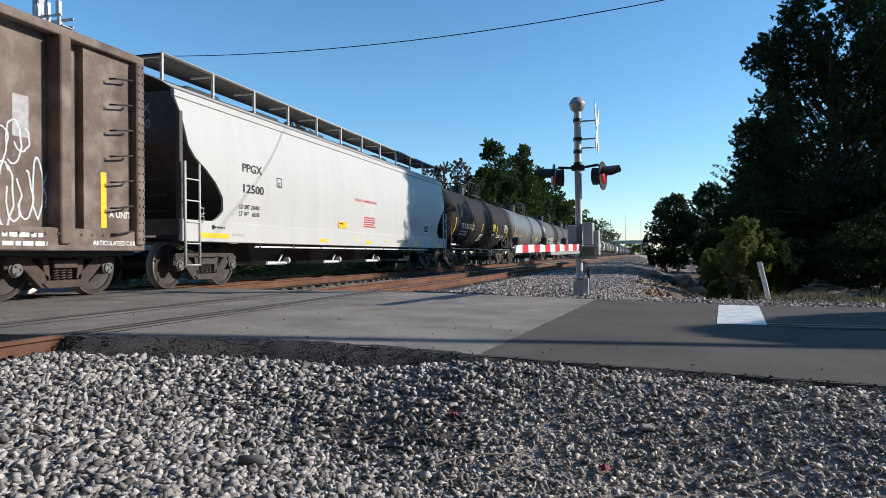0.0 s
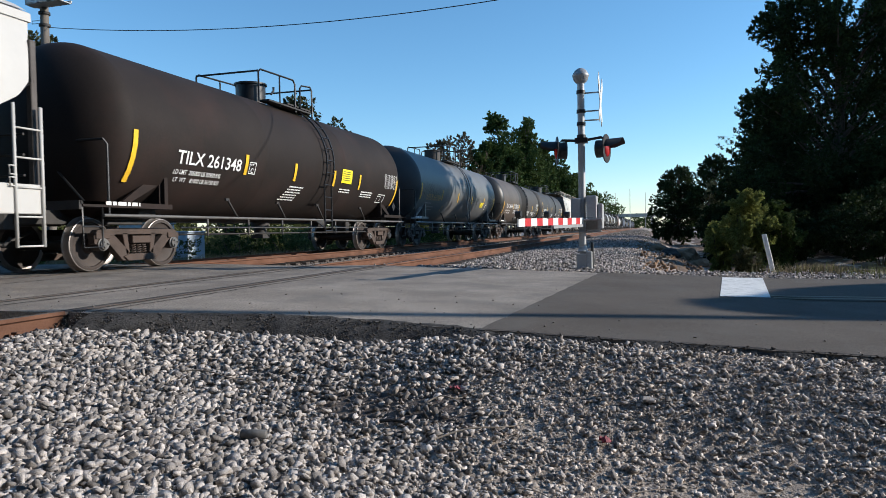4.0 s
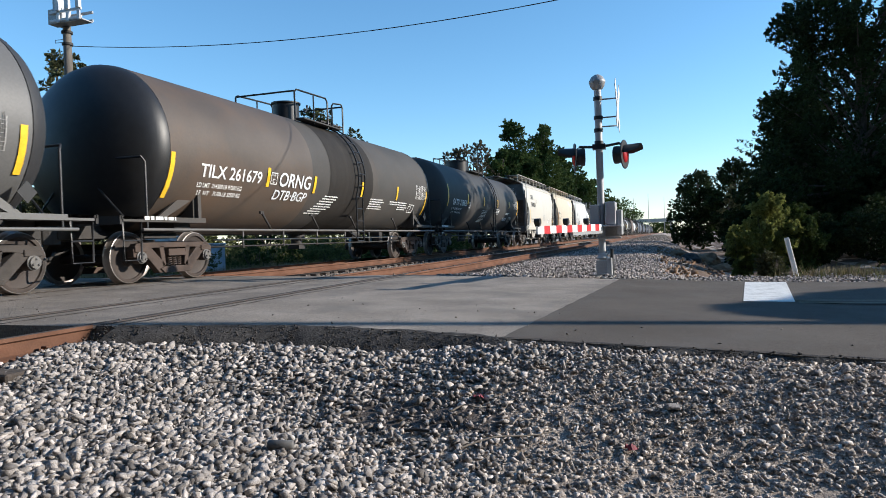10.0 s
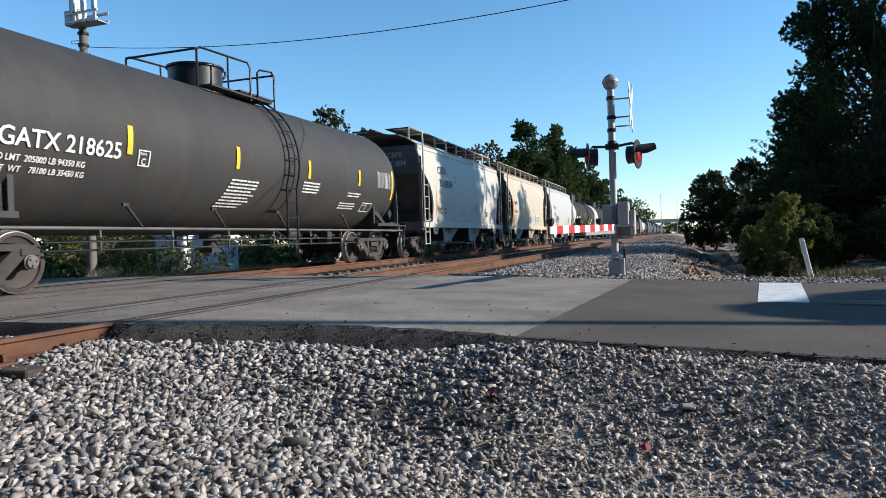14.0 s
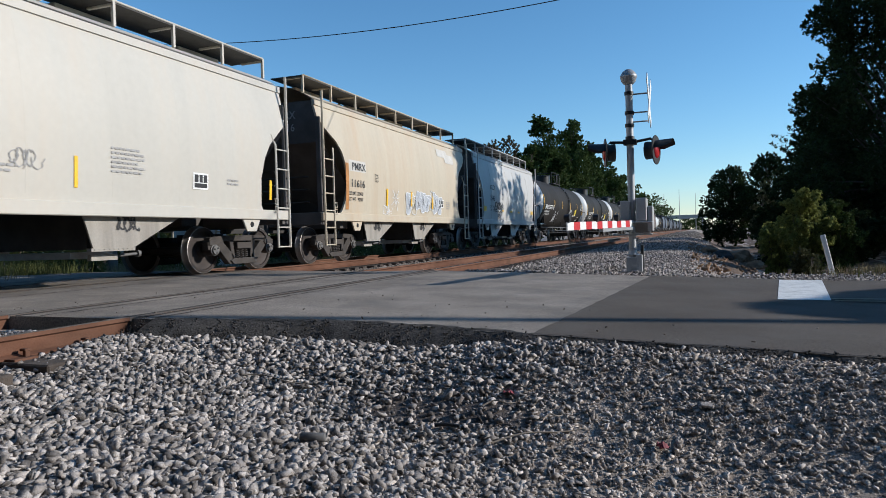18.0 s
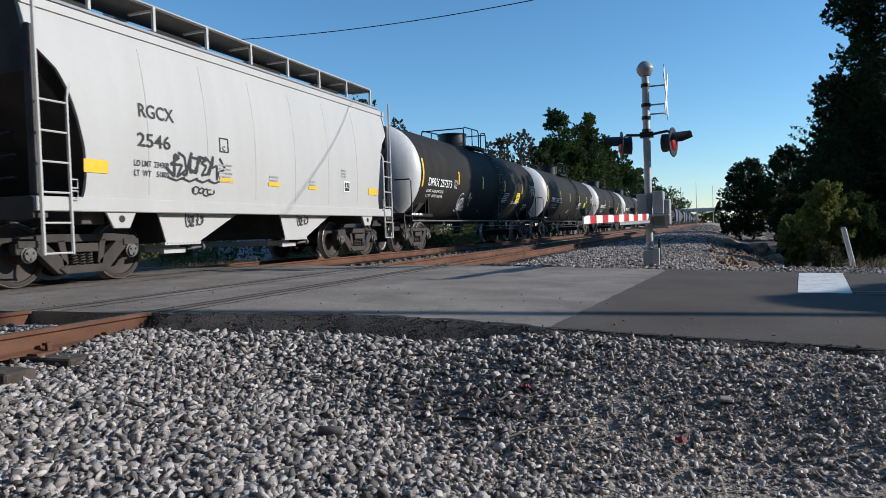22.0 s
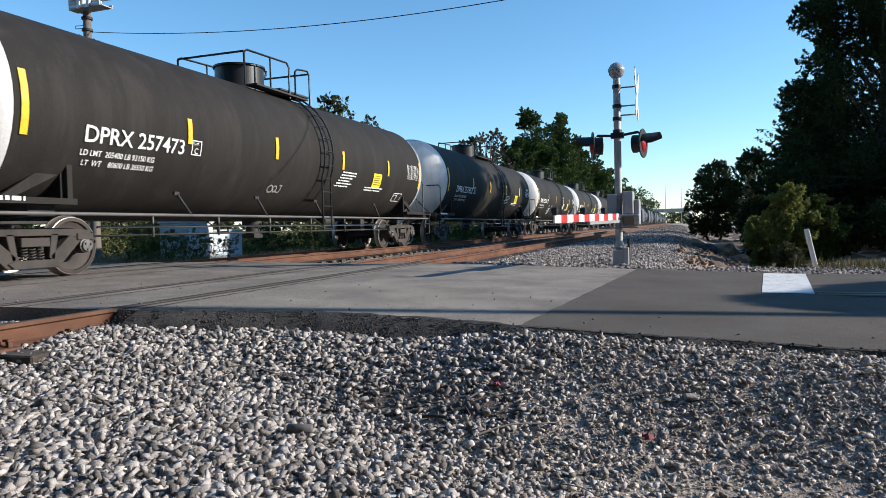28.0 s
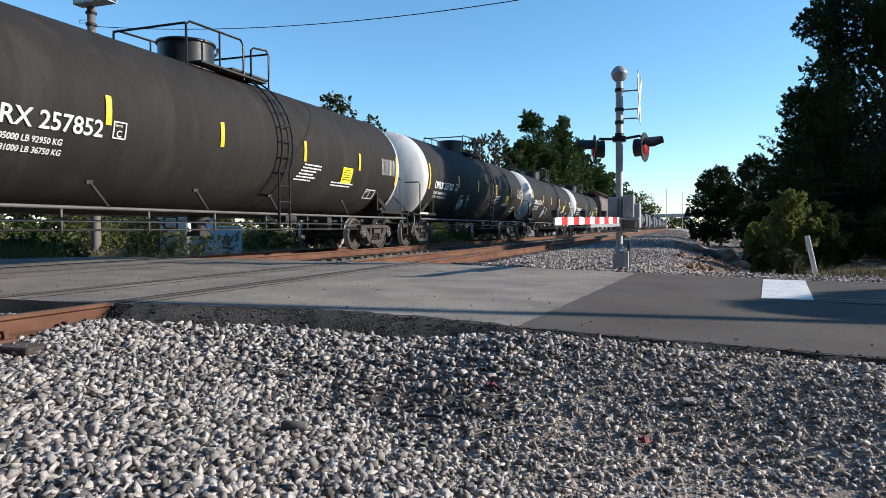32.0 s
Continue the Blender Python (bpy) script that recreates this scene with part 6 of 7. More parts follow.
yellow_marks(c, P, [(-4.59, 1.60, 0.42, 0.19), (-1.73, 1.61, 0.36, 0.08), (-0.29, 1.61, 0.40, 0.08), (1.16, 1.61, 0.38, 0.07), (3.96, 1.59, 0.48, 0.17)])
run(c)
BLACK = "glossy black tank car with white heads and yellow strips"
for u0, u1, mk, tg in ((132.98, 146.15, "DPRX 257573", (-3.35, -1.30, 0.85, 0.30, M["spray"], 3, "white spray-painted scribble", 5, 0.03)), (150.05, 163.65, "DPRX 257473", (-1.25, -1.12, 0.5, 0.28, M["dull_ink"], 6, "faint grey spray-painted scribble", 3, 0.03)), (167.67, 181.04, "DPRX 257852", None),
                       (184.95, 198.35, "DPRX 257307", None), (202.25, 215.65, "DPRX 257318", None)):
    last = run(tank_car(u0, u1, "tank_black", BLACK, heads="tank_white", mark=mk, tag=tg, sticker=(3.74, -0.67, 0.55, 0.42), keyed=u0 < 180, spec=dict(mark=(-6.6, -0.41, 2.05), plate=(-4.3, -0.4)) if "573" in mk else None, weights=("205400 LB 93150 KG", "80600 LB 36550 KG") if "473" in mk else ("205600 LB 93250 KG", "80400 LB 36450 KG") if "573" in mk else ("205000 LB 92950 KG", "81000 LB 36750 KG")))
    if "573" in mk:                                    # a coil of white spray and two small loops
        bm = bmesh.new()
        D5 = drum_place(1.574, 2.45)
        for cx, cy, rx, ry, turns, drift in ((-3.30, -0.80, 0.24, 0.27, 5.5, 0.34), (-2.48, -0.62, 0.07, 0.12, 1.1, 0.0), (-2.26, -0.82, 0.10, 0.16, 0.7, 0.05)):
            n = int(16 * turns)
            pts = []
            for q in range(n + 1):
                w = 2 * math.pi * turns * q / n + 0.9
                grow = 0.72 + 0.28 * math.sin(0.37 * w + 1)
                pts.append((cx + drift * q / n + rx * grow * math.cos(w), cy - drift * 0.9 * q / n + ry * grow * math.sin(w)))
            stroke_outline(bm, D5, pts, 0.03)
        part("spray_tag", bm, M["spray"], CARS[-1][0], "white looping spray-painted scribble")

# cars far up the line
def far_copy(src, u):
    car = copy_thing(src, pose(TRACK_X["far"], u, RAIL_Z["far"]))
    return run(car)


u = 226.3
far_copy(last, u)
u += 16.6
far_hop = hopper_car(u - 4.3, u + 4.3, "gondola", "rust-brown covered hopper car far up the line", "", "", keyed=False, seed=21)[0]
run(far_hop)
u += 15.5
white_tank = run(tank_car(u - 6, u + 6, "tank_white", "white tank car far up the line", stripes=None, mark="", keyed=False, sticker=None))
dark_hop = None
for k in range(18):
    u += 15.9
    if k == 1:
        dark_hop = run(hopper_car(u - 4.6, u + 4.6, "blue_grey", "dark blue-grey hopper car far up the line", "", "", keyed=False, seed=25)[0])
    elif k % 3 == 0 or dark_hop is None:
        far_copy(CARS[5][0] if k % 2 else CARS[2][0], u)
    else:
        far_copy(dark_hop, u)


def travelled(t):
    return 5.31 * t - 0.0075 * t * t

# ---- crossing signal ----
def tilted(ax, ay):
    return Matrix.Rotation(radians(ax), 3, "X") @ Matrix.Rotation(radians(ay), 3, "Y")


EYE = Vector((0, 0, 0.63))
FARTHER = 1.05
MAST = EYE + (Vector((-1.05, 12.35, -0.10)) - EYE) * FARTHER


def crossing_signal():
    s = thing("crossing_signal", Matrix.Translation(MAST) @ Matrix.Scale(FARTHER, 4), "silver level-crossing signal mast with bell, crossbuck and flashing lamps", "crossing signal")
    bm = bmesh.new()
    lathe(bm, [(0.0, 0.062), (3.30, 0.062)], "z", 20)
    part("mast", bm, M["alu"], s)
    bm = bmesh.new()
    box(bm, (-0.01, 0, 0.13), (0.19, 0.20, 0.28))
    box(bm, (0.12, -0.03, 0.15), (0.10, 0.18, 0.32))
    lathe(bm, [(0.30, 0.10), (0.36, 0.075), (0.40, 0.07)], "z", 20)
    part("base", bm, M["alu"], s, bevel=0.012)
    bm = bmesh.new()
    lathe(bm, [(3.26, 0.05), (3.29, 0.09), (3.33, 0.122), (3.385, 0.138), (3.40, 0.144), (3.425, 0.144), (3.44, 0.136), (3.50, 0.10), (3.535, 0.05), (3.545, 0.01)], "z", 24)
    part("bell", bm, M["galv"], s, "round grey bell on top of the mast")
    for z in (3.12, 2.78, 2.56, 2.34):
        bm = bmesh.new()
        lathe(bm, [(z - 0.03, 0.062), (z - 0.03, 0.078), (z + 0.03, 0.078), (z + 0.03, 0.062)], "z", 20)
        part("clamp", bm, M["black"], s)
    # crossbuck seen edge-on: blades face along the road
    for ang in (45, -45):
        bm = bmesh.new()
        box(bm, (0, 0, 0), (0.012, 1.02, 0.19), Matrix.Rotation(radians(ang), 3, "X"))
        b = part("crossbuck_blade", bm, M["white"], s, "white crossbuck blade")
        b.location = (0.33 + 0.010 * (ang > 0), 0.03, 2.97)
        b.rotation_euler = (0, 0, radians(-0.8))
    for z in (2.62, 2.78, 3.1):
        bm = bmesh.new()
        tube(bm, [(0.06, 0, z), (0.33, 0, z)], 0.014, 6)
        part("bracket", bm, M["galv"], s)
    # lamp crossarm and four lamps
    bm = bmesh.new()
    tube(bm, [(-0.05, 0, 2.27), (-0.34, 0, 2.29), (-0.40, 0, 2.25), (-0.40, 0, 2.12)], 0.024, 8)
    tube(bm, [(0.05, 0, 2.27), (0.34, 0, 2.31), (0.40, 0, 2.27), (0.40, 0, 2.12)], 0.024, 8)
    box(bm, (0, 0, 2.27), (0.22, 0.16, 0.09))
    part("crossarm", bm, M["black"], s)
    # pairs of lamps fixed on short arms at each side of the mast
    for px_, face, lit in ((-0.42, -1, False), (0.42, 1, True)):
        lamp_unit(s, Vector((px_, 0.0, 2.11)), face, lit)
    return s


def lamp_unit(s, at, face, lit):
    """A round black backing plate with a hooded red lamp on it."""
    turn = Matrix.Rotation(radians(90 if face > 0 else -90) + radians(-13 if face > 0 else 13), 4, "Z")
    bm = bmesh.new()
    lathe(bm, [(0.0, 0.02), (0.0, 0.25), (-0.012, 0.255), (-0.02, 0.25), (-0.02, 0.02)], "y", 28)
    p = part("backing_plate", bm, M["black"], s)
    p.matrix_basis = Matrix.Translation(at) @ turn
    bm = bmesh.new()
    lathe(bm, [(0.0, 0.10), (0.10, 0.155), (0.16, 0.155), (0.16, 0.15), (0.02, 0.148)], "y", 24)
    q = part("lamp_housing", bm, M["black"], p)
    bm = bmesh.new()
    lathe(bm, [(-0.02, 0.148), (-0.035, 0.14), (-0.055, 0.09), (-0.06, 0.01)], "y", 24)
    part("lens", bm, M["lens_lit"] if lit else M["lens_red"], p, "glowing red lens" if lit else "dark red lens")
    bm = bmesh.new()
    loops = []
    for y, r in ((0.0, 0.165), (-0.12, 0.167), (-0.30, 0.17)):
        loops.append([(r * math.cos(w), y, r * math.sin(w)) for w in np.linspace(0.15 * math.pi - (0.35 if y > -0.2 else 0.0), 0.85 * math.pi + (0.35 if y > -0.2 else 0.0), 17)])
    rings(bm, loops, close=False, cap=False)
    rings(bm, [[(x * 0.975, y, z * 0.975) for x, y, z in lp] for lp in loops], close=False, cap=False)
    part("hood", bm, M["black"], p)


crossing_signal()


def gate():
    tip = EYE + (Vector((-1.60, 9.0, 0.71)) - EYE) * FARTHER
    pivot = EYE + (Vector((-1.02, 12.20, 0.75)) - EYE) * FARTHER
    g = thing("crossing_gate", Matrix.Translation(pivot), "lowered crossing gate with a red and white striped arm", "crossing gate")
    d = (tip - pivot)
    ln = d.length
    turn = d.to_track_quat("Y", "Z").to_matrix().to_4x4()
    # arm of alternating stripes
    n, w0 = 13, ln / 13
    for k in range(n):
        bm = bmesh.new()
        h = 0.135 - 0.03 * k / n
        box(bm, (0, w0 * (k + 0.5), 0), (0.022, w0, 0.115))
        part("stripe_red" if k % 2 == 1 else "stripe_white", bm, M["red"] if k % 2 == 1 else M["white"], g).matrix_basis = turn
    bm = bmesh.new()
    box(bm, (-0.02, ln * 0.28, -0.085), (0.05, ln * 0.56, 0.05))
    part("arm_stiffener", bm, M["galv"], g).matrix_basis = turn
    for k in (0.99, 0.62, 0.30):
        bm = bmesh.new()
        box(bm, (0, ln * k, 0.08), (0.06, 0.06, 0.06))
        lathe(bm, [(-0.04, 0.045), (0.04, 0.045)], "x", 12, (0, ln * k, 0.12))
        part("gate_lamp", bm, M["black"], g, "small black lamp on the arm").matrix_basis = turn
    # mechanism boxes, platform and counterweights beside the mast
    for name, c, s_ in (("mechanism_box", (0.15, 0.14, 0.25), (0.19, 0.36, 0.42)), ("mechanism_box", (-0.14, 0.20, 0.22), (0.18, 0.34, 0.40)), ("motor_box", (0.30, 0.16, 0.08), (0.10, 0.30, 0.46)), ("support_plate", (-0.02, 0.1, 0.02), (0.72, 0.42, 0.035)),
                        ("counterweight", (0.16, 0.25, -0.08), (0.26, 0.12, 0.20)), ("support_plate", (-0.02, 0.1, -0.20), (0.70, 0.12, 0.035))):
        bm = bmesh.new()
        box(bm, c, s_)
        part(name, bm, M["alu"] if "box" in name else M["galv"], g, bevel=0.015)
    bm = bmesh.new()
    tube(bm, [(0.14, 0.15, -0.4), (0.14, 0.15, -0.90)], 0.03, 8)
    part("conduit", bm, M["black"], g)
    return g


gate()

# leaning white marker post
bm = bmesh.new()
box(bm, (0, 0, 0.42), (0.085, 0.05, 0.98))
solid("marker_post", bm, M["white"], "leaning white marker post beside the road", "post", bevel=0.008, m=pose(2.40, 14.4, -0.45, 0, -12, 0))

# ---- utility pole behind the train, with its wire ----
POLE = Vector((-19.25, 18.4, -0.6))


def utility_pole():
    p = thing("utility_pole", Matrix.Translation(POLE), "grey utility pole with switch boxes on a white bracket", "utility pole")
    bm = bmesh.new()
    tube(bm, [(0, 0, 0), (0, 0, 9.0)], 0.17, 14, 0.13)
    part("pole", bm, M["wood_pole"], p)
    bm = bmesh.new()
    box(bm, (-0.06, -0.22, 9.20), (0.62, 0.40, 0.50))
    part("switch_box", bm, M["galv"], p, "pale grey switch box", bevel=0.02)
    bm = bmesh.new()
    box(bm, (-0.12, -0.2, 9.95), (0.28, 0.24, 1.0))
    part("riser", bm, M["galv"], p, bevel=0.02)
    for z in (9.02, 9.30):
        bm = bmesh.new()
        box(bm, (0.45, -0.46, z), (1.35, 0.06, 0.09))
        part("crossarm", bm, M["cabinet"], p, "white bracket rail", bevel=0.01)
        bm = bmesh.new()
        box(bm, (0.45, 0.02, z), (1.35, 0.06, 0.09))
        part("crossarm", bm, M["galv"], p, bevel=0.01)
    bm = bmesh.new()
    box(bm, (0.45, -0.22, 8.955), (1.35, 0.46, 0.03))
    part("support_plate", bm, M["galv"], p)
    for x in (0.16, 0.58, 1.04):
        bm = bmesh.new()
        box(bm, (x, -0.50, 9.08), (0.13, 0.05, 0.30))
        box(bm, (x, -0.50, 9.52), (0.15, 0.13, 0.42))
        part("fuse_holder", bm, M["cabinet"], p, "white fuse holder", bevel=0.012)
        bm = bmesh.new()
        tube(bm, [(x - 0.02, -0.5, 9.7), (x - 0.02, -0.5, 9.95)], 0.035, 8)
        part("insulator", bm, M["black"], p)
    for z in (8.35, 8.75):
        bm = bmesh.new()
        lathe(bm, [(z - 0.04, 0.12), (z - 0.04, 0.18), (z + 0.04, 0.18), (z + 0.04, 0.12)], "z", 14)
        part("clamp", bm, M["steel_dark"], p)
    bm = bmesh.new()
    tube(bm, [(-0.1, -0.1, 8.5), (-0.42, -0.1, 8.52), (-0.42, -0.1, 8.42), (-0.1, -0.1, 8.40)], 0.012, 5)
    part("hook", bm, M["steel_dark"], p)
    return p


utility_pole()


def wire(name, a, b, sag, r, label):
    bm = bmesh.new()
    a, b = Vector(a), Vector(b)
    pts = [a.lerp(b, t) - Vector((0, 0, sag * 4 * t * (1 - t))) for t in np.linspace(0, 1, 41)]
    tube(bm, pts, r, 6)
    return solid(name, bm, M["cable"], label, "cable")


wire("overhead_wire", POLE + Vector((0, 0, 8.3)), (14, 16.0, 8.6), 1.66, 0.012, "black overhead wire spanning the road")

# ---- trees ----
def leaf_cloud(name, clumps, n, size, material, seed, parent=None, flat=0.6, loose=0.72):
    """Leaves as small quads: most sit on short twigs that stick out of the clumps (centre, radii), the rest fill them."""
    r = np.random.default_rng(seed)
    w = np.array([c[1][0] * c[1][1] * c[1][2] for c in clumps]) ** 0.66
    w = w / w.sum()
    CC, RR = np.array([c[0] for c in clumps]), np.array([c[1] for c in clumps])

    def directions(m):
        d = r.normal(size=(m, 3))
        return d / np.linalg.norm(d, axis=1, keepdims=True)

    m = int(n * (1 - loose))
    pick = r.choice(len(clumps), m, p=w)
    d = directions(m)
    fill = CC[pick] + d * RR[pick] * r.uniform(0.1, 0.95, (m, 1)) ** 0.5
    # twigs
    k = max(40, n // 30)
    pick = r.choice(len(clumps), k, p=w)
    d = directions(k)
    root = CC[pick] + d * RR[pick] * r.uniform(0.55, 1.0, (k, 1))
    axis = d + np.array([0, 0, 0.35]) + 0.35 * directions(k)
    axis /= np.linalg.norm(axis, axis=1, keepdims=True)
    long = np.clip(RR[pick].mean(1, keepdims=True) * r.uniform(0.2, 0.55, (k, 1)), 2.2 * size, 8 * size)
    on = r.integers(0, k, n - m) if n > m else np.zeros(0, int)
    u = r.uniform(0, 1, (n - m, 1))
    spray = root[on] + axis[on] * long[on] * u + directions(n - m) * long[on] * 0.26 * (1.15 - u)
    p = np.concatenate([fill, spray])
    s = size * r.uniform(0.6, 1.35, (n, 1))
    t1 = directions(n)
    t2 = np.cross(t1, directions(n))
    t2 /= np.linalg.norm(t2, axis=1, keepdims=True)
    V = np.stack([p - t1 * s * 1.1, p + t2 * s * flat * 1.5, p + t1 * s * 1.1], 1).reshape(-1, 3)
    ob = new(name, from_arrays(name, V, np.arange(n * 3).reshape(n, 3), material))
    ob.parent = parent
    return ob


def tree(name, x, y, z, h, spread, leaves, size, material, seed, label, category="tree", trunk=True, low=0.25, group="", width_y=None, clumps=22, outline=None, core=0.45, loose=0.72):
    """A tapered trunk with limbs, and a crown of leaf clumps of uneven outline."""
    r = random.Random(seed)
    tr = thing(name, pose(x, y, z), label, category, group)
    wy = width_y or spread
    cl = []
    bm = bmesh.new()
    if trunk:
        tube(bm, [(0, 0, -0.2), (r.uniform(-0.1, 0.1), 0, h * 0.3), (r.uniform(-0.3, 0.3), r.uniform(-0.2, 0.2), h * 0.62), (r.uniform(-0.4, 0.4), 0, h * 0.88)], 0.025 * h + 0.03, 9, 0.03)
    for k in range(clumps):
        t = r.uniform(low, 0.97)
        prof = float(np.interp(t, *outline)) if outline else math.sin(math.pi * min(1, max(0.06, (t - low * 0.5) / (1.03 - low * 0.5))) ** 0.85) ** 0.7
        a, d = r.uniform(0, 6.283), math.sqrt(r.uniform(0.02, 1)) * prof
        c = (math.cos(a) * d * spread * 0.78, math.sin(a) * d * wy * 0.78, t * h)
        s = r.uniform(0.5, 1.1) * (0.6 + 0.4 * prof) * (22 / clumps) ** 0.4 * 0.30
        cl.append((c, (s * spread * 1.1, s * wy * 1.1, s * min(h * 0.5, spread * 1.1))))
        if trunk and k % 2 == 0:
            z0 = max(0.2, t - 0.22) * h
            tube(bm, [(0, 0, z0), (c[0] * 0.5, c[1] * 0.5, (z0 + c[2]) / 2 + 0.1), c], 0.012 * h * 0.6 + 0.01, 6, 0.012)
    if trunk:
        part("trunk", bm, M["bark"], tr)
    else:
        for k in range(9):
            a = r.uniform(0, 6.283)
            tube(bm, [(0.1 * math.cos(a), 0.1 * math.sin(a), -0.1), (spread * 0.4 * math.cos(a), wy * 0.4 * math.sin(a), h * 0.7)], 0.02, 5, 0.006)
        part("stem", bm, M["bark"], tr)
    if core:
        cl.append(((0, 0, h * (0.48 + low * 0.3)), (spread * core, wy * core, h * 0.34)))
    leaf_cloud("crown", cl, leaves, size, material, seed, tr, loose=loose)
    return tr


DARK = "tall dark-green broadleaf tree in shade"
EDGE = ((0, 0.04, 0.15, 0.24, 0.45, 0.54, 0.62, 0.74, 0.87, 1), (0.9, 1.0, 1.05, 1.05, 1.0, 0.90, 0.78, 0.88, 0.78, 0.15))
tree("tree", 8.0, 33.0, -0.5, 12.6, 5.3, 115000, 0.075, M["leaf_dark"], 1, DARK, clumps=130, low=0.02, outline=EDGE, core=0.5)
tree("tree", 13.6, 33.4, -0.5, 16.4, 4.6, 62000, 0.095, M["leaf_dark"], 2, DARK, clumps=110, low=0.03, core=0.5)
tree("tree", 12.0, 39.5, -0.4, 12.5, 4.6, 34000, 0.11, M["leaf_dark"], 3, DARK, clumps=80, low=0.03, core=0.5)
tree("tree", 7.5, 43.0, -0.4, 10.4, 4.7, 42000, 0.10, M["leaf_dark"], 5, DARK, clumps=90, low=0.03, core=0.6, outline=((0, 0.2, 0.5, 0.7, 0.85, 1), (1.0, 1.0, 0.85, 0.65, 0.45, 0.1)))
tree("tree", 5.2, 57.0, -0.4, 6.6, 2.5, 26000, 0.09, M["leaf_dark"], 47, DARK, clumps=90, low=0.02, core=0.6)
tree("bush", 4.2, 45.0, -0.6, 2.6, 1.3, 12000, 0.07, M["leaf_dark"], 48, "dark bush under the trees", "bush", trunk=False, low=0.03, clumps=60, core=0.6)
tree("bush", 3.6, 37.0, -0.7, 1.8, 1.0, 9000, 0.06, M["leaf_dark"], 49, "dark bush under the trees", "bush", trunk=False, low=0.03, clumps=60, core=0.6)
tree("tree", 2.75, 62.0, -0.5, 6.1, 2.8, 42000, 0.085, M["leaf_dark"], 6, DARK, clumps=110, low=0.02, core=0.72, outline=((0, 0.1, 0.5, 0.75, 0.92, 1), (0.95, 1.05, 1.05, 0.9, 0.55, 0.1)))
tree("tree", 4.4, 52.0, -0.4, 4.1, 1.1, 9000, 0.075, M["leaf_dull"], 46, "dusty half-dead tree at the wood's edge", clumps=40, low=0.1, core=0)
tree("tree", 9.4, 60.0, -0.4, 9.0, 4.4, 18000, 0.15, M["leaf_dark"], 7, DARK, clumps=70, low=0.03, core=0.5)
shade = tree("tree", 14.65, 12.6, -0.4, 3.4, 0.8, 6000, 0.09, M["leaf_dark"], 13, DARK, clumps=30, low=0.3)
leaf_cloud("crown", [((-0.43, -0.65, 5.2), (1.0, 1.15, 0.75)), ((0.3, 0.5, 4.7), (1.5, 1.7, 1.1)), ((1.3, 0.4, 4.2), (1.7, 1.9, 1.4))], 70000, 0.09, M["leaf_dark"], 131, shade, loose=0.0)
tree("tree", 20.4, 12.9, -0.4, 8.2, 1.2, 24000, 0.09, M["leaf_dark"], 18, DARK, clumps=40, low=0.2)
BUSH = "yellow-green leafy bush at the verge"
tree("bush", 2.95, 22.2, -0.85, 2.6, 0.92, 24000, 0.042, M["leaf_bush"], 8, BUSH, "bush", trunk=False, low=0.04, clumps=80, core=0.5)
tree("bush", 2.35, 23.6, -0.85, 1.75, 0.80, 15000, 0.045, M["leaf_bush"], 9, BUSH, "bush", trunk=False, low=0.04, clumps=60, core=0.5)
tree("bush", 3.85, 22.6, -0.85, 2.2, 0.9, 15000, 0.045, M["leaf_mid"], 24, "green leafy bush at the verge", "bush", trunk=False, low=0.04, clumps=60, core=0.5)
tree("bush", 2.75, 20.7, -0.9, 0.95, 0.55, 6500, 0.035, M["leaf_dull"], 25, "low dusty bush at the verge", "bush", trunk=False, low=0.04, clumps=40)
tree("bush", 2.75, 29.5, -0.8, 1.5, 0.8, 6000, 0.045, M["leaf_dark"], 26, "low dark bush at the verge", "bush", trunk=False, low=0.04, clumps=40)
for x, y, h, sp, n, sd in ((4.6, 24.6, 1.6, 1.3, 16000, 10), (7.0, 24.0, 2.3, 2.2, 18000, 11), (10.8, 23.0, 2.0, 2.0, 14000, 16), (4.0, 31.0, 2.4, 1.7, 15000, 15), (9.0, 31.0, 4.2, 2.6, 16000, 19), (7.3, 34.0, 3.4, 2.6, 16000, 20), (13.0, 28.0, 3.6, 2.6, 14000, 27)):
    tree("bush", x, y, -0.6, h, sp, n, 0.05 if y < 28 else 0.08, M["leaf_dark"], sd, "dark bush under the trees", "bush", trunk=False, low=0.03, clumps=70, core=0.6, loose=0.6)
ROUND = ((0, 0.2, 0.5, 0.75, 0.9, 1), (0.6, 0.85, 1.0, 0.95, 0.72, 0.4))
FARL = "green broadleaf tree behind the tracks"
k = 0
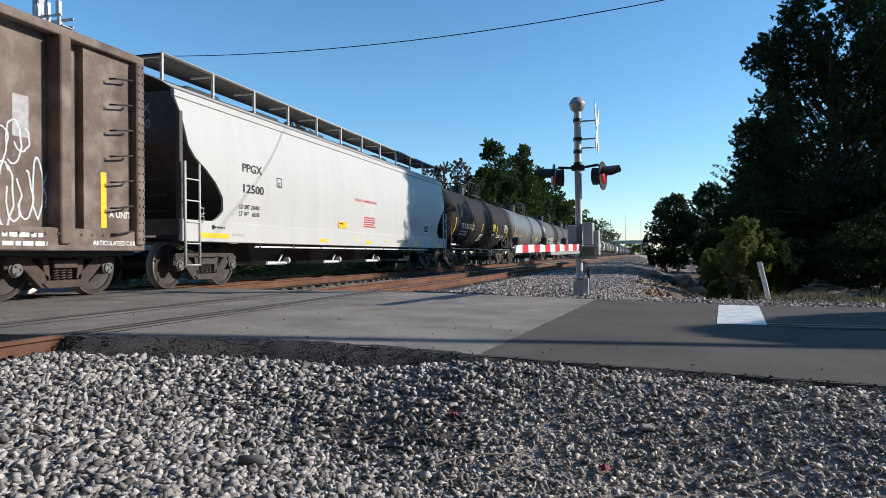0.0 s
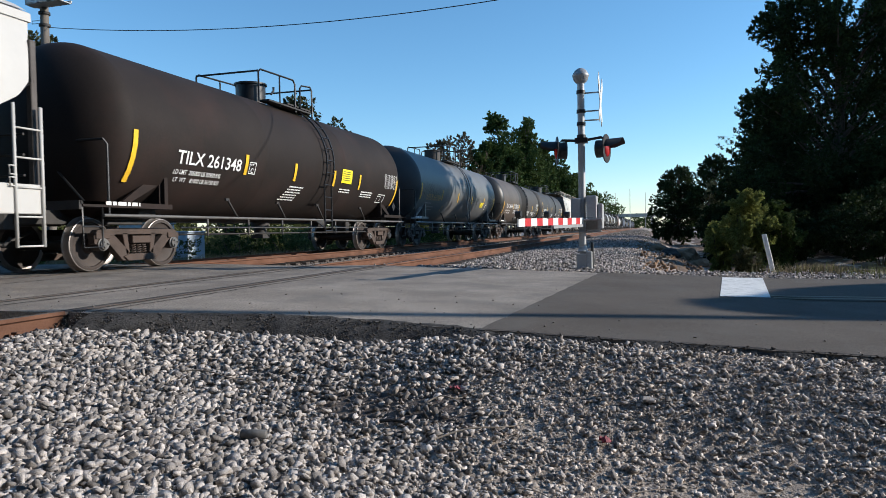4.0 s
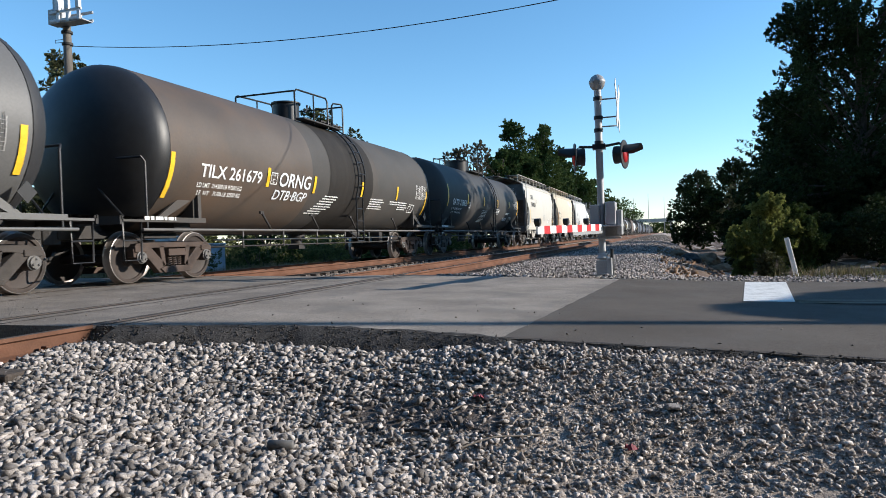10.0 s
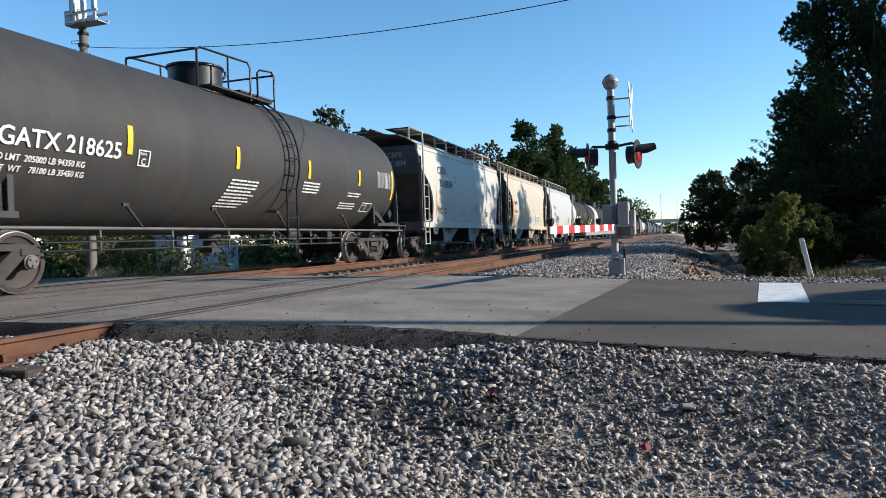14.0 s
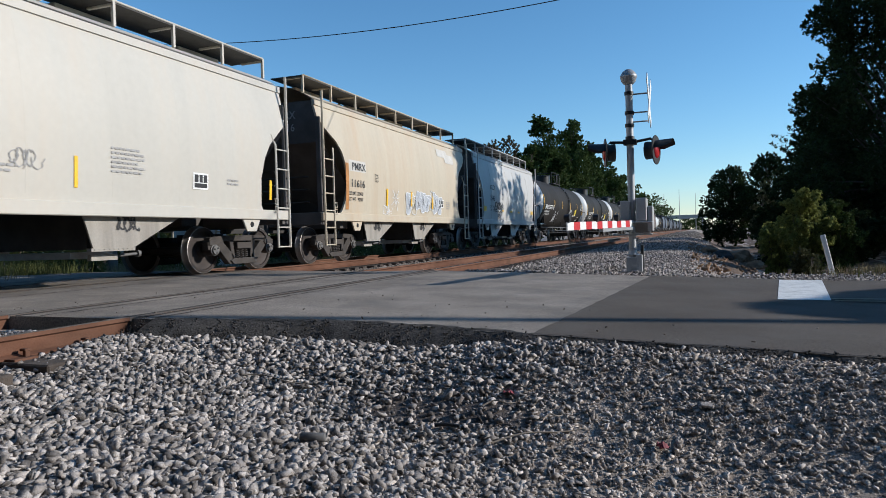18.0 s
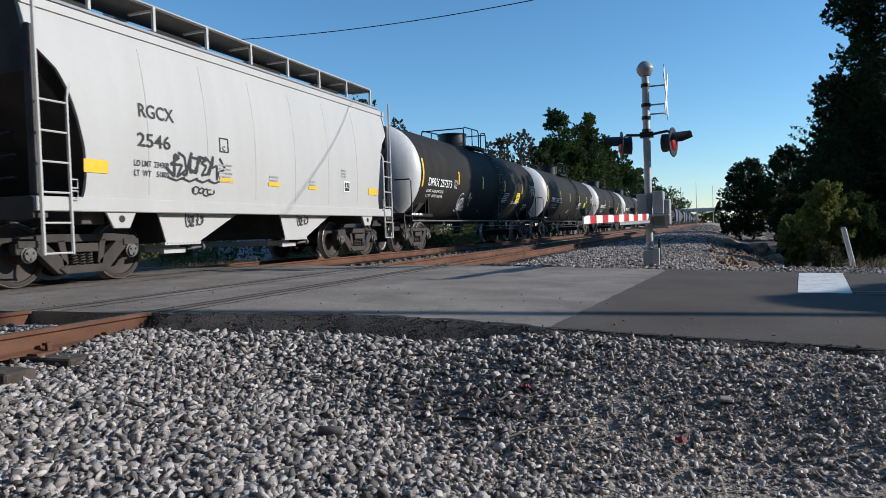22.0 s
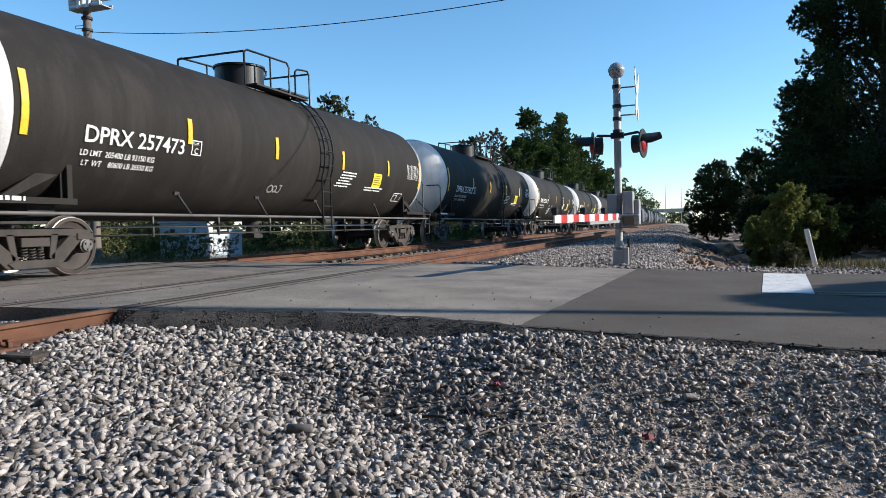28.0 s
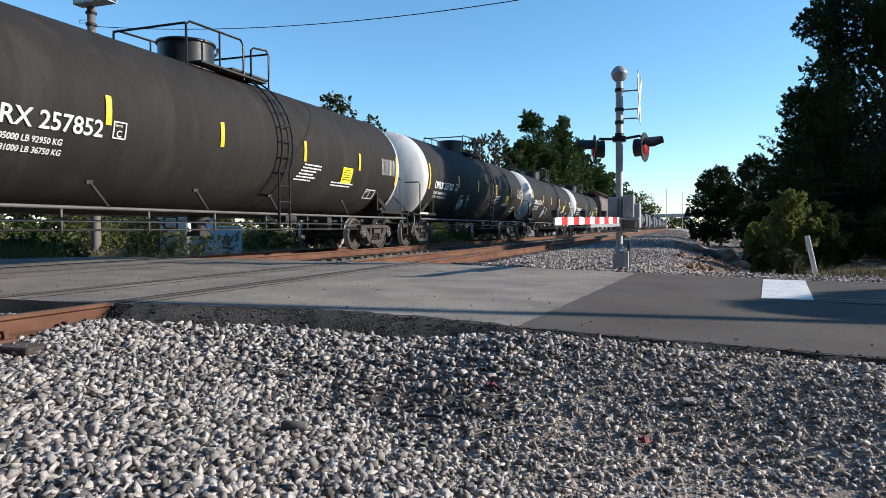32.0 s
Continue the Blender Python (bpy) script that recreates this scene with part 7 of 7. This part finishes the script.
for x, y, h, sp, n, mt, cr in ((-16.6, 82, 15.6, 3.3, 42000, "leaf_mid", 0.62), (-16.0, 95, 16.8, 4.6, 52000, "leaf_mid", 0.62), (-17.0, 74, 11.2, 3.0, 22000, "leaf_mid", 0.4), (-16.2, 112, 14.6, 4.2, 22000, "leaf_mid", 0.45),
                               (-15.8, 130, 14.2, 5.0, 18000, "leaf_mid", 0.45), (-15.6, 152, 13.6, 5.6, 14000, "leaf_mid", 0.45), (-15.6, 188, 13.8, 7, 12000, "leaf_mid", 0.45), (-15.5, 235, 14.0, 9, 11000, "leaf_mid", 0.45), (-15.5, 310, 12.0, 11, 9000, "leaf_mid", 0.45),
                               (-17.4, 60, 10.0, 2.6, 11000, "leaf_sparse", 0), (-17.8, 66.5, 11.2, 2.8, 12000, "leaf_sparse", 0), (-17.0, 54, 8.7, 2.2, 8000, "leaf_sparse", 0), (-22.0, 61.5, 9.4, 2.2, 10000, "leaf_dull", 0.4), (-27, 62, 8.4, 4.4, 12000, "leaf_mid", 0.4),
                               (-22.0, 41.4, 10.9, 2.7, 17000, "leaf_dull", 0), (-21.6, 46.2, 9.9, 2.0, 10000, "leaf_dull", 0), (-26.0, 24.4, 11.0, 2.0, 9000, "leaf_dull", 0.3), (-29.5, 22.5, 10.2, 2.2, 9000, "leaf_mid", 0.3), (-31, 36, 8.6, 4.5, 9000, "leaf_dull", 0.4)):
    tree("tree", x, y, -0.8, h, sp, n, 0.10 if y < 70 else 0.15 if y < 100 else 0.22, M[mt], 30 + k, FARL if cr else "thin olive tree with bare twigs behind the tracks", clumps=(44 if cr > 0.6 else 70) if cr else 46, outline=ROUND if cr > 0.6 else None, low=0.10 if cr else 0.3, core=cr, loose=0.7 if cr else 0.92)
    k += 1
for k in range(36):
    tree("bush", -15.8 - 3.0 * (k % 3) - 0.6 * math.sin(k * 2.3), 2 + k * 1.9, -0.75, 1.5 + 0.4 * math.sin(k * 1.7), 2.0, 4500, 0.055, M["weed"] if k % 2 else M["leaf_mid"], 60 + k, "rough green scrub behind the tracks", "bush", trunk=False, low=0.05, width_y=2.4, clumps=22)
for k in range(12):
    tree("tree", -80 + 17 * k + 3 * math.sin(k * 2.1), 640 + 30 * math.sin(k * 1.3), -1.0, 11 + 2 * math.sin(k * 1.9), 10, 4500, 0.5, M["leaf_mid"], 110 + k, "far green tree on the skyline", clumps=40, low=0.03)

for k in range(9):
    tree("tree", -46 - 4 * math.sin(k * 1.7), -14 + 9 * k, -0.8, 7.0 + 1.2 * math.sin(k * 2.9), 6.5, 6000, 0.25, M["leaf_dull"], 140 + k, "olive tree far behind the tracks", clumps=50, low=0.03)

hedge = tree("bush", -21.0, 1.0, -0.75, 2.3, 2.4, 9000, 0.06, M["weed"], 170, "rough green scrub behind the tracks", "bush", trunk=False, low=0.03, width_y=2.6, clumps=40, core=0.6)
for k in range(1, 20):
    copy_thing(hedge, pose(-21.0 - 0.5 * math.sin(k * 1.9), 1.0 + 3.7 * k, -0.75, 0, 0, 47 * k))

# unseen tree rows, added south and east to block low sky light
row = tree("tree", -34, -10, -0.8, 19, 4.6, 8000, 0.55, M["leaf_dark"], 180, "unseen dark-green tree added to block sky light", clumps=60, low=0.02)
row_rng = random.Random(6)
for k in range(1, 15):
    copy_thing(row, pose(-34 + 4.6 * k, -10 - 1.5 * math.sin(k * 2.2), -0.8, 0, 0, row_rng.uniform(0, 360)))
for k in range(12):
    copy_thing(row, pose(47 + 2 * math.sin(k * 1.9), -14 + 6.5 * k, -0.8, 0, 0, row_rng.uniform(0, 360)) @ Matrix.Scale(0.55, 4))


def overpass():
    o = thing("overpass", pose(0, 455, -0.5), "grey concrete road overpass far up the line", "bridge")
    bm = bmesh.new()
    box(bm, (0, 0, 8.2), (120, 9, 1.3))
    part("deck", bm, M["concrete"], o)
    for y in (-4.4, 4.4):
        bm = bmesh.new()
        box(bm, (0, y, 9.3), (120, 0.3, 0.9))
        part("parapet", bm, M["concrete"], o)
    for x in (-32, -18, 4, 18, 32):
        bm = bmesh.new()
        box(bm, (x, 0, 3.8), (1.2, 7, 7.6))
        part("pier", bm, M["concrete"], o)
    return o


overpass()
for x, y, h in ((-8, 380, 22), (-14, 340, 18), (0, 470, 24)):
    bm = bmesh.new()
    tube(bm, [(0, 0, 0), (0, 0, h)], 0.22, 8, 0.1)
    solid("light_pole", bm, M["galv"], "thin grey pole far up the line", "pole", m=pose(x, y, -0.6))

# a pole beside the road whose long shadow crosses the pavement
bm = bmesh.new()
tube(bm, [(0, 0, 0), (0, 0, 11.2)], 0.16, 12, 0.12)
solid("utility_pole", bm, M["wood_pole"], "plain weathered wooden utility pole beside the road", "utility pole", m=pose(19.0, 12.45, -0.5))


def cabinet(x, y, w, d, h, material, label, turn=0):
    c = thing("equipment_cabinet", pose(x, y, -0.72, 0, 0, turn), label, "cabinet")
    bm = bmesh.new()
    box(bm, (0, 0, h / 2), (w, d, h))
    part("body", bm, material, c, bevel=0.015)
    bm = bmesh.new()
    box(bm, (0, 0, h + 0.03), (w + 0.08, d + 0.08, 0.06))
    part("lid", bm, material, c, bevel=0.015)
    for s in (-1, 1):
        bm = bmesh.new()
        box(bm, (s * w * 0.24, -d / 2 - 0.012, h * 0.5), (w * 0.44, 0.025, h * 0.88))
        dr = part("door", bm, material, c, bevel=0.006)
        bm = bmesh.new()
        box(bm, (s * w * 0.06, -d / 2 - 0.045, h * 0.5), (0.03, 0.04, 0.16))
        part("handle", bm, M["steel_dark"], dr)
    return c


cabinet(-16.6, 19.85, 1.2, 1.35, 1.75, M["cabinet"], "white metal equipment cabinet behind the tracks")
cabinet(-16.55, 21.45, 1.0, 1.72, 1.44, M["cabinet_shaded"], "white metal cabinet with the blue of shade in its paint")

# ---- small things on the ground ----
def on_ground(x, y):
    return float(ground_z(np.array(x), np.array(y)))


bm = bmesh.new()
lathe(bm, [(-0.070, 0.018), (-0.064, 0.025), (0.064, 0.025), (0.070, 0.018)], "y", 14)
solid("scrap_cylinder", bm, M["galv_dull"], "short dark scrap cylinder lying on the ballast", "scrap", m=pose(-1.992, 3.205, on_ground(-1.992, 3.205) + 0.064, 2, 3, 106))
bm = bmesh.new()
prism(bm, [(-0.045, -0.02), (0.025, -0.03), (0.05, 0.005), (0.015, 0.03), (-0.035, 0.025)], 0, 0.018, "xy")
solid("stone_slab", bm, M["stone"], "flat pale stone slab on the gravel", "stone", bevel=0.004, m=pose(0.036, 4.154, on_ground(0.036, 4.154) + 0.02, 12, 6, 20))
bm = bmesh.new()
tube(bm, [(-1.469, 3.705, on_ground(-1.469, 3.705) + 0.03), (-1.40, 3.712, on_ground(-1.40, 3.712) + 0.036), (-1.316, 3.713, on_ground(-1.316, 3.713) + 0.03)], 0.012, 7, 0.009)
solid("charred_stick", bm, M["steel_dark"], "short charred stick lying on the gravel", "stick")
rr = random.Random(9)
for k, (x, y) in enumerate(((-1.115, 4.088), (-0.192, 3.789))):
    bm = bmesh.new()
    g = [[bm.verts.new(((i - 2) * 0.014 + rr.uniform(-0.006, 0.006), (j - 2) * 0.014, rr.uniform(0, 0.03))) for j in range(5)] for i in range(5)]
    for i in range(4):
        for j in range(4):
            bm.faces.new((g[i][j], g[i + 1][j], g[i + 1][j + 1], g[i][j + 1]))
    solid("litter", bm, M["trash_red"], "crumpled scrap of red paper on the gravel", "litter", m=pose(x, y, on_ground(x, y) + 0.02, 0, 0, 40 * k))
for k in range(9):
    x, y, a, ln = rr.uniform(-2.6, 1.0), rr.uniform(3.0, 4.5), rr.uniform(-0.6, 0.9), rr.uniform(0.15, 0.4)
    bm = bmesh.new()
    pts = [(x + ln * t * math.cos(a) + 0.015 * math.sin(t * 5), y + ln * t * math.sin(a), on_ground(x, y) + 0.035 + 0.01 * math.sin(t * 4)) for t in np.linspace(0, 1, 6)]
    tube(bm, pts, 0.004, 5, 0.002)
    solid("twig", bm, M["twig"], "dry bent twig lying on the gravel", "twig")


for (xa, ya), (xb, yb) in (((-1.076, 3.544), (-0.612, 3.818)), ((-1.232, 3.892), (-1.037, 3.977)), ((-0.848, 3.817), (-0.75, 3.91)), ((-3.0, 3.95), (-2.55, 4.0))):
    bm = bmesh.new()
    pts = []
    for t in np.linspace(0, 1, 7):
        x, y = xa + (xb - xa) * t, ya + (yb - ya) * t + 0.02 * math.sin(t * 6)
        pts.append((x, y, on_ground(x, y) + 0.05 + 0.012 * math.sin(t * 4)))
    tube(bm, pts, 0.006, 6, 0.003)
    solid("twig", bm, M["twig"], "dry bent twig lying on the gravel", "twig")


def blades(name, x, y, spread, n, h, material, label, seed):
    """A tuft of grass blades."""
    r = np.random.default_rng(seed)
    px_, py_ = x + r.normal(size=n) * spread, y + r.normal(size=n) * spread * 0.5
    hh = h * r.uniform(0.4, 1.1, n)
    a = r.uniform(0, 6.283, n)
    lean = r.uniform(0.1, 0.6, n) * hh
    z = ground_z(px_, py_)
    w = 0.006
    dx, dy = np.cos(a), np.sin(a)
    base = np.stack([px_, py_, z], -1)
    V = np.stack([base + np.stack([-dy * w, dx * w, 0 * w + 0 * dx], -1), base + np.stack([dy * w, -dx * w, 0 * dx], -1), base + np.stack([dx * lean, dy * lean, hh], -1)], 1).reshape(-1, 3)
    return tagged(new(name, from_arrays(name, V, np.arange(n * 3).reshape(n, 3), material)), label, "grass", kind="stuff")


blades("dry_grass", 2.95, 13.6, 0.35, 900, 0.22, M["grass_dry"], "tuft of dry straw-coloured grass", 3)
blades("verge_grass", 5.6, 14.0, 1.4, 3600, 0.30, M["weed"], "green grass along the verge", 4)
for k in range(9):
    blades("scrub_grass", -14.9 - 0.4 * math.sin(k * 2.3), 4.0 + 2.6 * k, 0.75, 2600, 0.5, M["grass_dry"] if k % 3 else M["weed"], "dry tall grass behind the tracks", 40 + k)
blades("scrub_grass", -18.6, 18.6, 1.3, 7000, 0.6, M["grass_dry"], "dry tall grass behind the tracks", 5)

for k, (x, y, s_) in enumerate(((0.95, 27.6, 0.36), (1.60, 31.0, 0.62), (2.1, 28.0, 0.35), (0.5, 30.5, 0.3))):
    r = np.random.default_rng(70 + k)
    bm = bmesh.new()
    bmesh.ops.create_icosphere(bm, subdivisions=3, radius=s_)
    for v in bm.verts:
        v.co *= 1 + 0.35 * noise.noise(v.co * 3.0 / s_ * 0.4 + Vector((k * 5, 0, 0))) + 0.12 * noise.noise(v.co * 9)
        v.co.z *= 0.6
    solid("clay_lump", bm, M["clod"] if k else M["steel_dark"], "rough brown lump of dug-up clay" if k else "charred dark lump beside the tracks", "earth lump", m=pose(x, y, on_ground(x, y) + 0.12))
# bare brown earth right of the ballast
gx2, gy2 = np.meshgrid(np.linspace(-0.9, 9.0, 60), np.concatenate([np.linspace(14.4, 60, 120), np.linspace(62, 200, 60)]), indexing="ij")
zz = ground_z(gx2, gy2) + 0.015 + 0.03 * np.sin(gx2 * 3 + gy2 * 0.9) * np.sin(gy2 * 1.1 - gx2) + 0.02 * np.sin(gx2 * 8 + np.sin(gy2 * 3))
edge = np.minimum(smooth(0.0, 0.9, gx2 + 0.3 * np.sin(gy2)), smooth(14.6, 15.6, gy2))
zz = zz - 0.06 * (1 - edge)
idx = np.arange(gx2.size).reshape(gx2.shape)
quads = np.stack([idx[:-1, :-1], idx[1:, :-1], idx[1:, 1:], idx[:-1, 1:]], -1).reshape(-1, 4)
tagged(new("ground_2", from_arrays("ground_2", np.stack([gx2, gy2, zz], -1).reshape(-1, 3), quads, M["brown_soil"], True)), "bare rutted brown earth beside the ballast", "ground", kind="structure")

x, y, r = scatter(5200, -0.3, 3.2, 15.2, 40, 41, lambda a, b: a < 0.6 + 0.09 * (b - 14) + 0.5 * np.sin(b * 1.3))
strew("earth_clod", x, y, 0.012 + 0.07 * r.uniform(0, 1, len(x)) ** 4, ground_z, M["clod"], "brown clods of dug earth", 42, sink=0.2, extra=0)


# ---- what moves ----
def motions():
    for car, u in CARS:
        walk(car, [(t, pose(TRACK_X["far"], u - travelled(t), RAIL_Z["far"])) for t in np.arange(0, 32.01, 2.0)])
    times = np.arange(0, 32.01, 0.12)
    for wheel, dy in KEYED_WHEELS:
        walk(wheel, [(t, pose(0, dy, WHEEL_R, math.degrees(travelled(t) / WHEEL_R))) for t in times])


motions()
